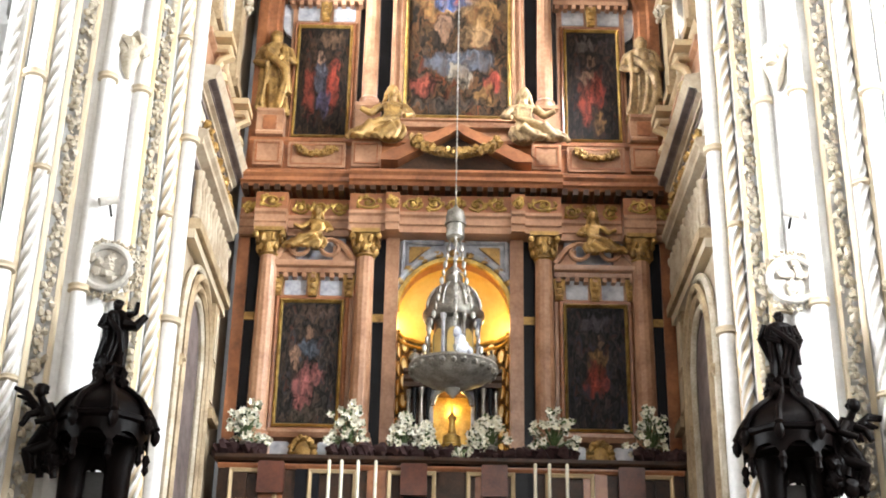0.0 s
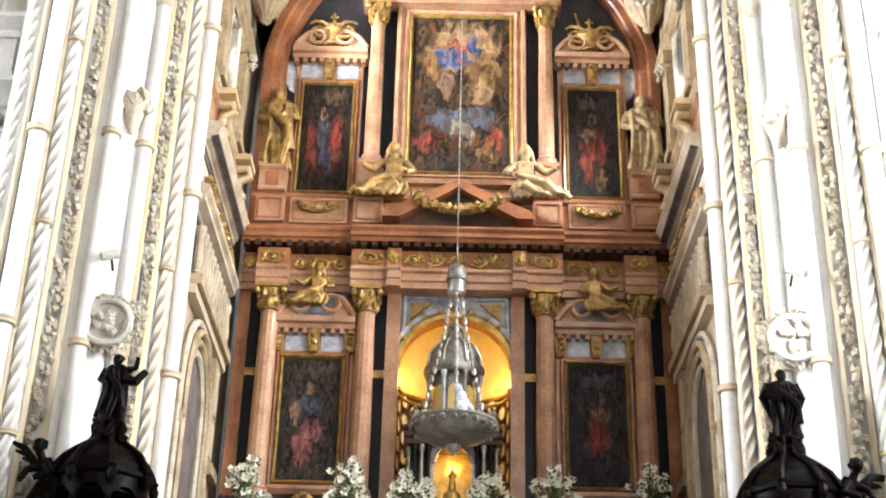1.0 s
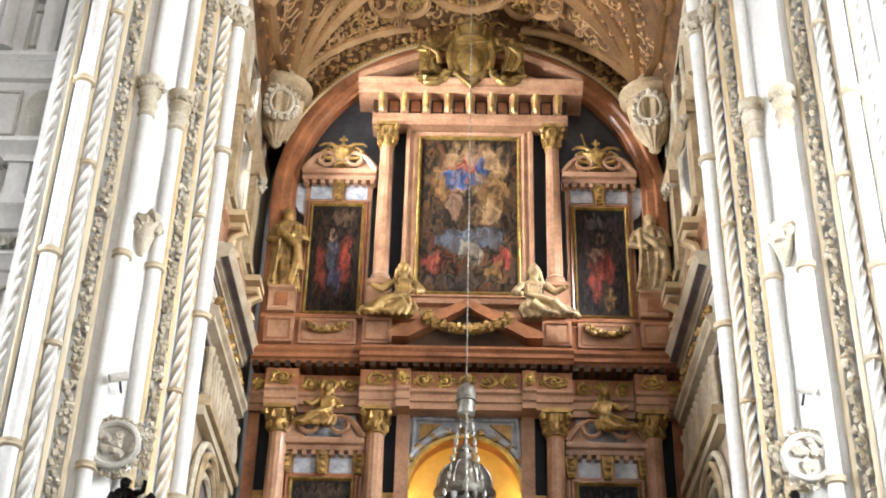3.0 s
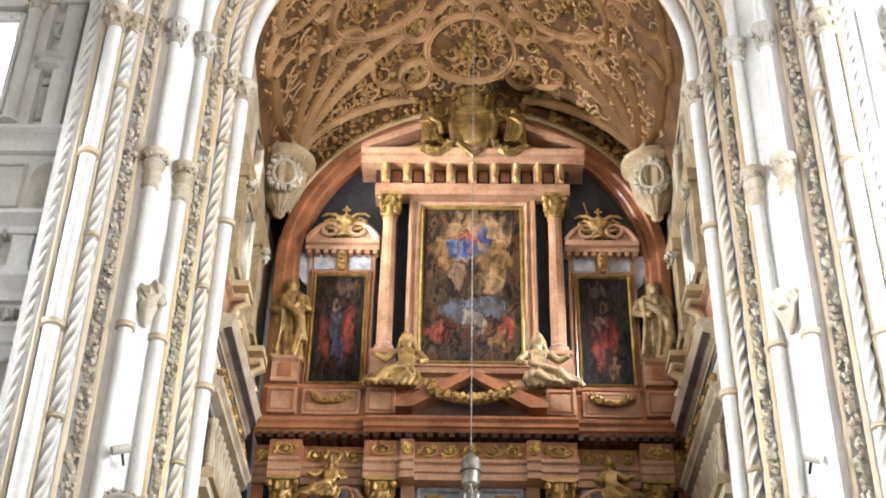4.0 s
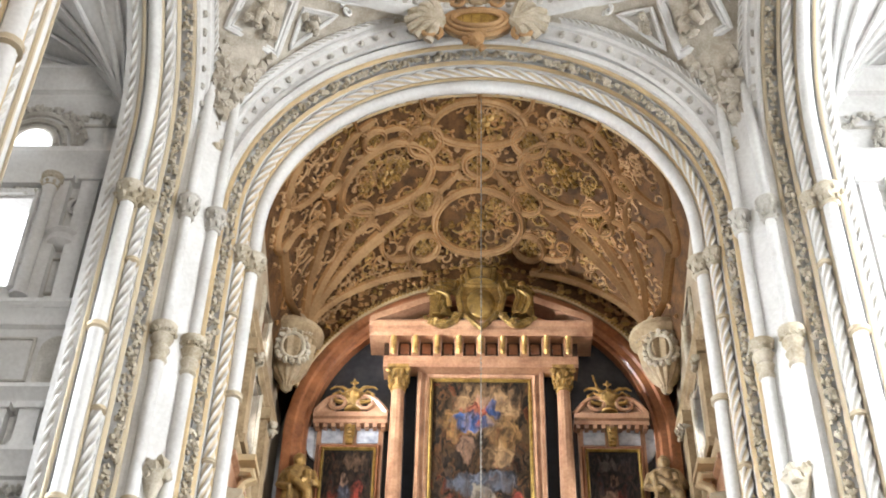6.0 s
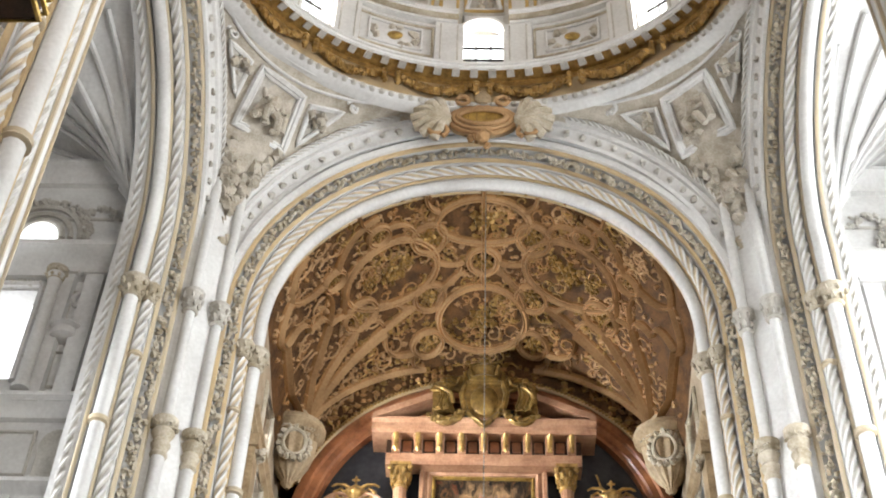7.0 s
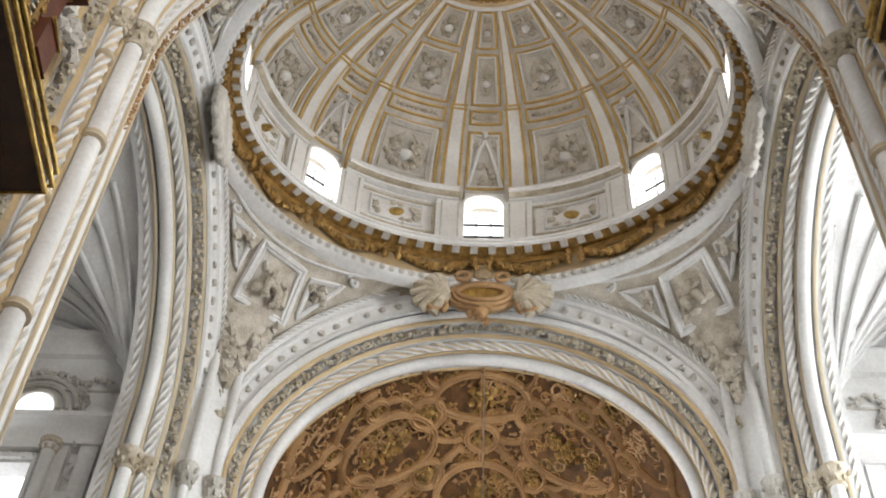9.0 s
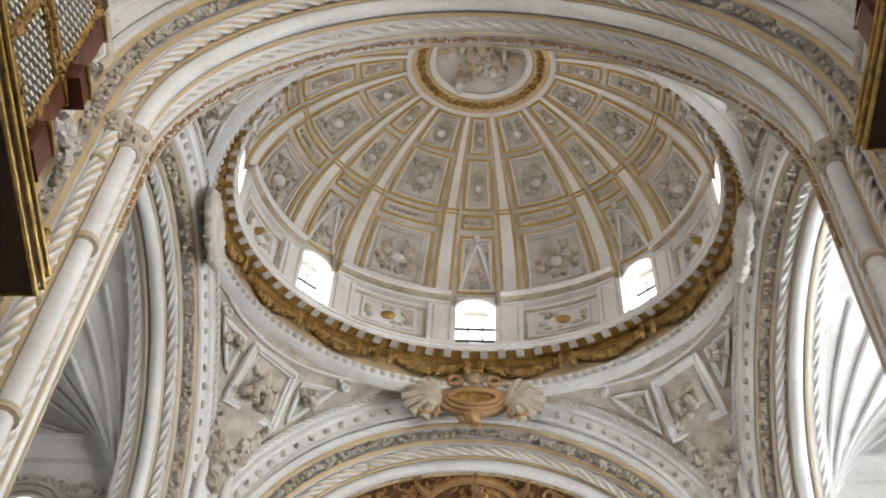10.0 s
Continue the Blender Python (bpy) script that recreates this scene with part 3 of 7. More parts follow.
b = Mesh().grid([[shell(a, f) for a in np.linspace(0, 2 * math.pi, 96, endpoint=False)] for f in np.linspace(0.03, 1, 26)], closed=True)
oval_sweep(b, [(0.2, 27.55), (0.15, 28.3), (-0.1, 28.3)])
part("shell", b, GREY, dome, "pale stucco shell")
TOP = 0.775
for i in range(8):
    for s in (-1, 1):
        a = i * PB + s * WB
        b = Mesh()
        rows = []
        for f in np.linspace(-0.03, TOP, 26):
            e = 1.0 if f < 0.40 else 0.82
            rows.append([shell(a + sd * x * e, f, o) for sd, x, o in ((-1, 0.062, -0.02), (-1, 0.062, 0.04), (-1, 0.046, 0.045), (-1, 0.045, 0.085), (-1, 0.031, 0.09), (-1, 0.029, 0.12), (1, 0.029, 0.12), (1, 0.031, 0.09), (1, 0.045, 0.085), (1, 0.046, 0.045), (1, 0.062, 0.04), (1, 0.062, -0.02))])
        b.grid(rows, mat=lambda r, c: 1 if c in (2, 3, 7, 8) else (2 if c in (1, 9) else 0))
        rib_band = Mesh()
        for f0 in (0.385, 0.40):
            rib_band.tube([shell(a + x, f0, 0.13) for x in np.linspace(-0.05, 0.05, 4)], 0.03, 6)
        part("rib_band", rib_band, DOMEGOLD, dome)
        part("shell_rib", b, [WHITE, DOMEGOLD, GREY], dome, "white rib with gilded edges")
    for am, hw in ((i * PB, WB - 0.075), (i * PB + PB / 2, PB / 2 - WB - 0.075)):
        for f0, f1 in ((0.05, 0.30), (0.335, 0.385), (0.41, 0.60), (0.625, 0.76)):
            window_bay = hw < 0.12
            pts = [(am - hw, f0), (am + hw, f0), (am + hw, f1), (am - hw, f1), (am - hw, f0)]
            fm, tall = 0.5 * (f0 + f1), f1 - f0
            frames = [(1.0, 0.04, DOMEGOLD, "coffer_frame")]
            if tall > 0.08:
                frames += [(0.84, 0.028, WHITE, "inner_frame")] if window_bay else [(0.88, 0.03, WHITE, "inner_frame"), (0.72, 0.022, GREY, "inner_frame")]
            for k, r_, m_, nm_ in frames:
                ring_ = [(am + (x - am) * k, fm + (f - fm) * (k + 0.08 * (k < 1))) for x, f in pts]
                part(nm_, Mesh().tube([shell(x, f, 0.025) for x, f in path_dense(ring_, 0.04)][:-1], r_, 6, closed=True), m_, dome)
            b = Mesh()
            if tall < 0.08:
                for x in np.linspace(-0.7, 0.7, 9):
                    b.blob(shell(am + x * hw, fm, 0.02), (0.08, 0.07, 0.05), rnd, 0.4, 6, 4)
            elif window_bay and f0 < 0.1:
                for q in (-1, 1):
                    b.tube([shell(am + q * hw * (1 - t) * 0.95, 0.05 + 0.22 * math.sin(1.35 * t), 0.05) for t in np.linspace(0, 1, 9)], 0.05, 6, 1)
                    b.tube([shell(am + q * 0.75 * hw, 0.27, 0.03), shell(am + q * 0.75 * hw, 0.17, 0.03), shell(am + q * 0.25 * hw, 0.27, 0.03)], 0.025, 6, 1, closed=True)
                    for k in range(5):
                        b.blob(shell(am + q * hw * rnd.uniform(0.1, 0.5), rnd.uniform(0.07, 0.16), 0.03), (0.09, 0.08, 0.08), rnd, 0.4, 6, 4)
                    b.blob(shell(am + q * 0.6 * hw, 0.245, 0.03), (0.08, 0.08, 0.08), rnd, 0.4, 6, 4)
                b.blob(shell(am, 0.29, 0.06), (0.08, 0.08, 0.12), rnd, 0.3, 6, 4, 1)
            else:
                wide_ = hw * math.cos(fm * 1.57) * 4.6
                for q in range(15):
                    x, f = abs(rnd.gauss(0.1, 0.26)) * hw, fm + rnd.uniform(-0.3, 0.3) * tall
                    size_ = rnd.uniform(0.05, 0.1) * (0.5 + wide_)
                    for sd in (-1, 1):
                        b.blob(shell(am + sd * min(x, 0.6 * hw), f, 0.02), (size_, size_, size_ * rnd.uniform(0.7, 1.6)), rnd, 0.35, 6, 4)
                for sd in (-1, 1):
                    b.tube([shell(am + sd * hw * (0.1 + 0.4 * math.sin(3 * t)), fm + tall * (t - 0.5) * 0.62, 0.03) for t in np.linspace(0, 1, 10)], 0.03, 5)
                b.blob(shell(am, fm - 0.08 * tall, 0.05), (0.16 * (0.4 + wide_), 0.13 * (0.4 + wide_), 0.14 * (0.4 + wide_)), rnd, 0.08, 10, 6, 1)
            part("coffer_relief", b, [RELIEF, WHITE], dome)
b = Mesh().grid([[shell(a, f, o) for a in np.linspace(0, 2 * math.pi, 64, endpoint=False)] for f, o in ((TOP - 0.008, 0.0), (TOP - 0.008, 0.12), (TOP, 0.15), (TOP + 0.008, 0.12), (TOP + 0.06, 0.10), (TOP + 0.065, 0.14), (TOP + 0.085, 0.12), (TOP + 0.085, 0.02))], closed=True, mat=lambda r, c: 1 if 2 < r < 5 else 0)
med = part("crown_ring", b, [WHITE, GOLDLINE], dome, "gilded moulded ring round the crown")
b = Mesh()
for q in range(46):
    a, f = rnd.uniform(0, 6.28), 1 - abs(rnd.gauss(0, 0.06))
    b.blob(shell(a, max(f, TOP + 0.1), 0.1), (rnd.uniform(0.08, 0.26), rnd.uniform(0.08, 0.24), 0.2), rnd, 0.4, 7, 5, (0, 0, 1, 2)[q % 4])
part("crown_relief", b, [RELIEF, GILT, WHITE], dome)
b = Mesh()
for k in range(48):
    b.blob(shell(2 * math.pi * k / 48, TOP + 0.038, 0.13), (0.11, 0.09, 0.07), rnd, 0.35, 6, 4)
part("crown_leaves", b, OLDGOLD, med)

# altar chapel: side walls with window openings, back wall, vault
VR = XC + 0.1


def vault_axis(y):
    k = min(max((y - 19.3) / 4.2, 0), 1)
    return 19.5 - 1.6 * k


def vault_z(x, y):
    return vault_axis(y) + math.sqrt(max(0.0, VR * VR - x * x))


def vault_point(x, y, out=0.0):
    p = Vector((x, y, vault_z(x, y)))
    n = Vector((-x, 0, -(p.z - vault_axis(y)))).normalized()
    return p + n * out


for sx, nm in ((-1, "wall_chapel_left"), (1, "wall_chapel_right")):
    b = Mesh()
    ys = [19.7, 20.85, 21.65, 24.5]
    zs = [0, 15.7, 17.3, 18.0, 19.1, 20.6]
    for i in range(3):
        for j in range(5):
            if i == 1 and j in (1, 3):
                for y in (ys[1], ys[2]):
                    b.grid([[(sx * XC, y, z), (sx * (XC + 0.5), y, z)] for z in (zs[j], zs[j + 1])])
                for z in (zs[j], zs[j + 1]):
                    b.grid([[(sx * XC, y, z), (sx * (XC + 0.5), y, z)] for y in (ys[1], ys[2])])
            else:
                b.grid([[(sx * XC, y, z) for y in (ys[i], ys[i + 1])] for z in (zs[j], zs[j + 1])])
    structure(nm, b, CHAPELSTONE, "carved stone side wall of the altar chapel", "wall", False)
    w = thing("window_%d" % (1 if sx < 0 else 2), "narrow chapel windows with bluish leaded panes", "window", kind="structure")
    for j, pane in ((1, BLUEPANE), (3, BLUEPANE)):
        b = Mesh().box(sx * (XC + 0.3), 20.85, zs[j], sx * (XC + 0.34), 21.65, zs[j + 1])
        part("pane", b, pane, w, smooth=False)
        b = Mesh()
        for k in range(1, 4):
            z = zs[j] + (zs[j + 1] - zs[j]) * k / 4
            b.tube([(sx * (XC + 0.27), 20.85, z), (sx * (XC + 0.27), 21.65, z)], 0.02, 5)
        b.tube([(sx * (XC + 0.27), 21.25, zs[j]), (sx * (XC + 0.27), 21.25, zs[j + 1])], 0.02, 5)
        part("glazing_bar", b, IRON, w)
    # entablature along the side wall; its dark bands are painted shade
    trim = thing("trim", "moulded stone entablature with a painted frieze along the chapel wall", "cornice", kind="structure")

    def along(prof, y0=19.5, y1=23.2):
        b = Mesh().grid([[(sx * (XC - o), y, z) for y in (y0, y1)] for o, z in prof])
        return b.add([(sx * (XC - o), y0, z) for o, z in prof], [tuple(range(len(prof)))])
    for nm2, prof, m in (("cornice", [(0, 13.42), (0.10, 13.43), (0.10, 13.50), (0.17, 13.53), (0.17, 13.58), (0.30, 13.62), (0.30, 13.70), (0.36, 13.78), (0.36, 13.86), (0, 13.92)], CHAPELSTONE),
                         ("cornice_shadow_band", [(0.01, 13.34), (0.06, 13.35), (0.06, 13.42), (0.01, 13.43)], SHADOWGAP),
                         ("cornice_shade_line", [(0.16, 13.555), (0.19, 13.56), (0.19, 13.585), (0.30, 13.60), (0.31, 13.62)], SHADOWGAP),
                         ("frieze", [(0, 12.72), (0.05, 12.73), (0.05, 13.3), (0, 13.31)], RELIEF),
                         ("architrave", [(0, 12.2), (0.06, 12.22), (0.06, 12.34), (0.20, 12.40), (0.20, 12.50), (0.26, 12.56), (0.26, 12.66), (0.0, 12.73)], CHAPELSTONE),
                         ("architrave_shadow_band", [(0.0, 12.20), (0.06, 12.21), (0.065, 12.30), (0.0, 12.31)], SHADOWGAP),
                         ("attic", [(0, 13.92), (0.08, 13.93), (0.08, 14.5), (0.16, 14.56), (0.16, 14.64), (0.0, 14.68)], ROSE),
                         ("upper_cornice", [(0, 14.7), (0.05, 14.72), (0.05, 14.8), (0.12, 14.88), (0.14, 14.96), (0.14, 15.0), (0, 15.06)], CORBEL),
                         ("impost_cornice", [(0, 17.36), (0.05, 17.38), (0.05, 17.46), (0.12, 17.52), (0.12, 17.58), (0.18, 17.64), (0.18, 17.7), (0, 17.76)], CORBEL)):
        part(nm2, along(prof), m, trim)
    for k in range(12):
        y = 19.9 + k * 0.28
        b = Mesh().lathe([(0.06, 11.2), (0.085, 11.25), (0.05, 11.3), (0.085, 11.5), (0.05, 11.9), (0.09, 11.98), (0.09, 12.08)], sx * (XC - 0.12), y, 8)
        part("baluster", b, CHAPELSTONE, trim)
    part("rail", Mesh().box(sx * XC, 19.8, 11.02, sx * (XC - 0.24), 23.2, 11.2).box(sx * XC, 19.8, 10.86, sx * (XC - 0.16), 23.2, 11.02, mat=1), [CORBEL, GILT], trim, smooth=False)
    # dark sheet behind the balusters, coloured as the shade there
    part("baluster_shade_sheet", Mesh().box(sx * XC, 19.8, 11.2, sx * (XC - 0.02), 23.2, 12.08), SHADOWGAP, trim, smooth=False)
    for y0, y1 in ((19.95, 20.35), (22.15, 22.55)):
        ym = (y0 + y1) / 2
        b = Mesh().box(sx * XC, y0, 15.06, sx * (XC - 0.14), y1, 17.36).box(sx * XC, y0 - 0.06, 17.1, sx * (XC - 0.2), y1 + 0.06, 17.36).box(sx * XC, y0 - 0.06, 15.06, sx * (XC - 0.2), y1 + 0.06, 15.24)
        part("wall_pilaster", b, CORBEL, trim, smooth=False)
        b = leaves(Mesh(), [(sx * (XC - 0.2), ym - 0.2, 17.05), (sx * (XC - 0.2), ym + 0.2, 17.05)], 0.12, 0.1)
        part("pilaster_capital", b, LEAFSTONE, trim)
        b = Mesh().tube([(sx * (XC - 0.06), ym, 14.62), (sx * (XC - 0.36), ym, 14.60), (sx * (XC - 0.40), ym, 14.44), (sx * (XC - 0.22), ym, 14.36), (sx * (XC - 0.16), ym, 14.16), (sx * (XC - 0.27), ym, 14.04), (sx * (XC - 0.3), ym, 13.93)], 0.09, 8)
        b.box(sx * XC, y0 - 0.1, 14.66, sx * (XC - 0.44), y1 + 0.1, 14.78)
        part("gilded_console", b, GOLDLINE, trim)
    for z0, z1 in ((15.7, 17.3), (18.0, 19.1)):
        b = Mesh()
        for o in (0.06, 0.16):
            b.tube([(sx * (XC - 0.02), 20.85 - o, z0 - o), (sx * (XC - 0.02), 20.85 - o, z1 + o), (sx * (XC - 0.02), 21.65 + o, z1 + o), (sx * (XC - 0.02), 21.65 + o, z0 - o)], 0.05, 6, closed=True)
        part("window_moulding", b, LEAFSTONE, trim)
    # blind arch below, its hollow painted as shade, with a pilaster beside it
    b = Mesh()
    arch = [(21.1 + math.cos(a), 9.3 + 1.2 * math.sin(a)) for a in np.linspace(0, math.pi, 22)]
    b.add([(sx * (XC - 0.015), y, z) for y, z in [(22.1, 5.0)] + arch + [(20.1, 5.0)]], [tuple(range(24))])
    part("blind_arch_shade", b, SHADOWGAP, trim, smooth=False)
    for rr, o, m in ((1.26, 0.08, LEAFSTONE), (1.12, 0.14, CORBEL), (0.98, 0.1, CORBEL), (0.84, 0.05, LEAFSTONE)):
        line = [(sx * (XC - o), 21.1 + rr, 5.0)] + [(sx * (XC - o), 21.1 + rr * math.cos(a), 9.3 + 1.2 * rr * math.sin(a)) for a in np.linspace(0, math.pi, 24)] + [(sx * (XC - o), 21.1 - rr, 5.0)]
        part("blind_arch", Mesh().tube(line, 0.065, 6), m, trim)
    y0, y1 = 22.5, 22.95
    part("low_pilaster", Mesh().box(sx * XC, y0, 4.6, sx * (XC - 0.12), y1, 10.86).box(sx * XC, y0 - 0.08, 8.72, sx * (XC - 0.24), y1 + 0.1, 8.9), CORBEL, trim, smooth=False)
    for z0, z1 in ((5.0, 8.5), (9.1, 9.7), (9.85, 10.7)):
        part("pilaster_panel", Mesh().box(sx * (XC - 0.12), y0 + 0.09, z0, sx * (XC - 0.14), y1 - 0.09, z1), GILT, trim, smooth=False)
    part("impost_rail", along([(0, 8.62), (0.08, 8.66), (0.16, 8.74), (0.16, 8.8), (0.2, 8.84), (0.2, 8.9), (0, 8.93)], 19.8, 20.0), CORBEL, trim)
    b = Mesh()
    leaves(b, [(sx * (XC - 0.07), 19.9, 13.02), (sx * (XC - 0.07), 23.2, 13.02)], 0.13, 0.14)
    part("frieze_leaves", b, OLDGOLD, trim)["kind"] = "stuff"

b = Mesh().box(-XC - 0.4, 24.7, 0, XC + 0.4, 25.1, 25)
structure("wall_chapel_end", b, GREY, "stone end wall behind the altarpiece", "wall", False)

xs = [VR * math.sin(a) for a in np.linspace(-math.pi / 2, math.pi / 2, 49)]
b = Mesh().grid([[vault_point(x, y) for x in xs] for y in np.linspace(19.4, 24.8, 25)])
vault = tagged(part("ceiling", b, VAULT), "brown and gold painted rib vault of the altar chapel", "vault", "", "structure")

# vault ribs: fans from the corbels, rings and bosses
RIBS = thing("vault_ribs", "gilded stone net of curved vault ribs and rings", "vault ribs", kind="structure")


def rib_section(b, pts, w, closed=False, slim=1.0):
    """A moulded rib: two raised rolls and a hollow between them, along (x, y) on the vault."""
    k = len(pts)
    rows = []
    for i, (x, y) in enumerate(pts):
        p0 = vault_point(*pts[(i - 1) % k if closed or i else 0])
        p1 = vault_point(*pts[(i + 1) % k if closed or i < k - 1 else k - 1])
        d = (p1 - p0).normalized()
        p = vault_point(x, y)
        up = vault_point(x, y, 1.0) - p
        side_ = d.cross(up).normalized()
        wi, q = w * (slim + (1 - slim) * min(1, 1.6 * i / max(1, k - 1))), 1.0 if slim == 1.0 else 1.25
        rows.append([p + side_ * (wi * e) + up * (h * q) for e, h in ((-1.25, -0.02), (-1.2, 0.05), (-0.95, 0.06), (-0.9, 0.11), (-0.6, 0.15), (-0.3, 0.11), (0.3, 0.11), (0.6, 0.15), (0.9, 0.11), (0.95, 0.06), (1.2, 0.05), (1.25, -0.02))])
    return b.grid(rows, loop=closed, mat=lambda i, j: 1 if j in (0, 1, 5, 9, 10) else 0)


def rib_line(pts, r=0.07, name="rib", step=0.12, slim=1.0):
    return part(name, rib_section(Mesh(), path_dense(pts, step), r * 0.72, slim=slim), [RIB, VAULTRIB], RIBS)


def rib_ring(cx, cy, r, w=0.05, sy=None, name="rib_ring"):
    sy = sy or r
    return part(name, rib_section(Mesh(), [(cx + r * math.cos(a), cy + sy * math.sin(a)) for a in np.linspace(0, 2 * math.pi, 36, endpoint=False)], w * 0.85, True), [RIB, VAULTRIB], RIBS)


def boss(cx, cy, r, mat=OLDGOLD):
    b = Mesh()
    for k in range(13):
        a = 2 * math.pi * k / 6
        q = 0 if k == 12 else r * (0.45 if k < 6 else 0.85)
        a += 0.5 * (k >= 6)
        b.blob(vault_point(cx + q * math.cos(a), cy + q * math.sin(a), 0.09 if k == 12 else 0.05), (r * 0.3, r * 0.3, r * 0.35), rnd, 0.35, 6, 4)
    return part("boss", b, mat, RIBS, "gilded carved boss")


rib_line([(0.05, 19.5), (0.05, 21.55)], 0.07)
for cx, cy, r, sy in ((0.05, 22.33, 0.98, 0.74), (0.05, 21.03, 0.33, 0.27), (0.05, 20.15, 1.0, 0.48)):
    rib_ring(cx, cy, r, 0.075, sy)
    boss(cx, cy, 0.22 if r < 0.9 else 0.3)
for s in (-1, 1):
    for cx, cy, r in ((1.13, 21.75, 0.33), (1.18, 22.8, 0.33), (2.62, 21.62, 0.33), (1.14, 20.44, 0.36), (3.12, 20.55, 0.2), (2.2, 20.1, 0.22)):
        rib_ring(s * cx, cy, r, 0.062, r * 0.85)
        boss(s * cx, cy, r * 0.6)
    rib_ring(s * 1.93, 21.0, 0.98, 0.075, 0.68)
    boss(s * 1.93, 21.0, 0.26)
    boss(s * 1.6, 20.85, 0.15)
    boss(s * 2.4, 21.05, 0.15)
    foot = (3.78, 23.0)
    ends = [(4.02, 20.9), (3.62, 21.2), (3.25, 21.4), (2.72, 21.92), (2.1, 22.25), (1.46, 21.85), (1.5, 22.95), (1.25, 23.35)]
    for i, e in enumerate(ends):
        if i in (1, 6):
            continue
        mid = ((foot[0] + e[0]) / 2 + 0.1, (foot[1] + e[1]) / 2)
        rib_line([(s * x, y) for x, y in (foot, mid, e)], 0.058, slim=0.35)

    def bow(a, e, k, w=0.055):
        """A curved rib from a to e, bowed by k of its length."""
        dx, dy = e[0] - a[0], e[1] - a[1]
        rib_line([(s * min(4.2, a[0] + dx * t - dy * k * 4 * t * (1 - t)), a[1] + dy * t + dx * k * 4 * t * (1 - t)) for t in np.linspace(0, 1, 9)], w, name="curved_rib", step=0.1)
    for a, e in zip(ends[:5], ends[1:5]):
        bow(a, e, 0.32)
    for a, e, k in (((2.1, 22.25), (1.5, 22.95), -0.3), ((1.5, 22.95), (1.25, 23.35), -0.3), ((1.45, 21.85), (1.9, 21.68), 0.2), ((1.0, 22.02), (0.34, 21.22), 0.12), ((0.38, 21.03), (0.95, 21.0), 0.1), ((1.2, 20.76), (0.98, 21.0), 0.2),
                    ((0.95, 21.6), (0.38, 21.15), -0.1), ((1.5, 20.44), (1.95, 20.33), -0.2), ((2.9, 21.5), (2.9, 21.0), 0.1), ((2.3, 21.62), (1.95, 21.68), 0.1), ((3.05, 20.38), (2.2, 19.7), 0.15), ((3.25, 20.7), (3.25, 21.35), 0.1),
                    ((3.3, 20.5), (3.9, 20.2), 0.2), ((4.05, 20.9), (3.9, 20.2), 0.15), ((2.0, 20.0), (1.4, 20.3), 0.2), ((2.35, 19.95), (2.6, 19.5), 0.1), ((0.9, 19.9), (1.2, 19.5), 0.2), ((3.9, 20.2), (3.6, 19.6), 0.15)):
        bow(a, e, k)
b = Mesh()
for k in range(330):
    x, y = rnd.uniform(-4.0, 4.0), rnd.uniform(19.6, 23.5)
    a0, turn, size = rnd.uniform(0, 6.28), rnd.choice((-1, 1)), rnd.uniform(0.13, 0.22)
    m = rnd.choice((0, 0, 1, 2)) if abs(x) < 2.9 else rnd.choice((1, 2, 2))
    pts = []
    for t in np.linspace(0, 1, 9):
        q = size * (1 - 0.75 * t)
        pts.append(vault_point(max(-4.15, min(4.15, x + q * math.cos(a0 + turn * 5.5 * t))), y + q * math.sin(a0 + turn * 5.5 * t), 0.035))
    b.tube(pts, lambda t: 0.03 - 0.012 * t, 5, m)
    for t in range(5):
        q = vault_point(max(-4.15, min(4.15, x + rnd.uniform(-0.26, 0.26))), y + rnd.uniform(-0.26, 0.26), 0.025)
        b.blob(q, (rnd.uniform(0.035, 0.08), rnd.uniform(0.035, 0.08), rnd.uniform(0.03, 0.06)), rnd, 0.4, 5, 4, m)
part("vault_carving", b, [OLDGOLD, VAULTRIB, RIB], RIBS)["kind"] = "stuff"
arc_ = [(0.1 - 4.06 * math.cos(a), 17.6 + 4.06 * math.sin(a)) for a in np.linspace(0.3, math.pi - 0.3, 60)]
b = Mesh().grid([[(x, 23.44, z) for x, z in arc_], [(x * 1.06, 23.44, z + 0.9) for x, z in arc_]])
for k in range(220):
    x, z = arc_[rnd.randrange(60)]
    b.blob((x, 23.42, z + rnd.uniform(0.05, 0.7)), (rnd.uniform(0.04, 0.1), 0.05, rnd.uniform(0.04, 0.08)), rnd, 0.4, 5, 4, rnd.choice((1, 2)))
part("lunette", b, [VAULT, OLDGOLD, VAULTRIB], RIBS, "carved lunette over the altarpiece arch")
b = Mesh().tube([(x, 23.36, z) for x, z in arc_], 0.05, 6)
for x, z in path_dense(arc_, 0.1):
    b.blob((x, 23.33, z + 0.03), (0.05, 0.05, 0.05), None, 0, 6, 4, 1)
part("wall_rib", b, [GOLDLINE, OLDGOLD], RIBS, "gilded beaded rib against the altarpiece arch")
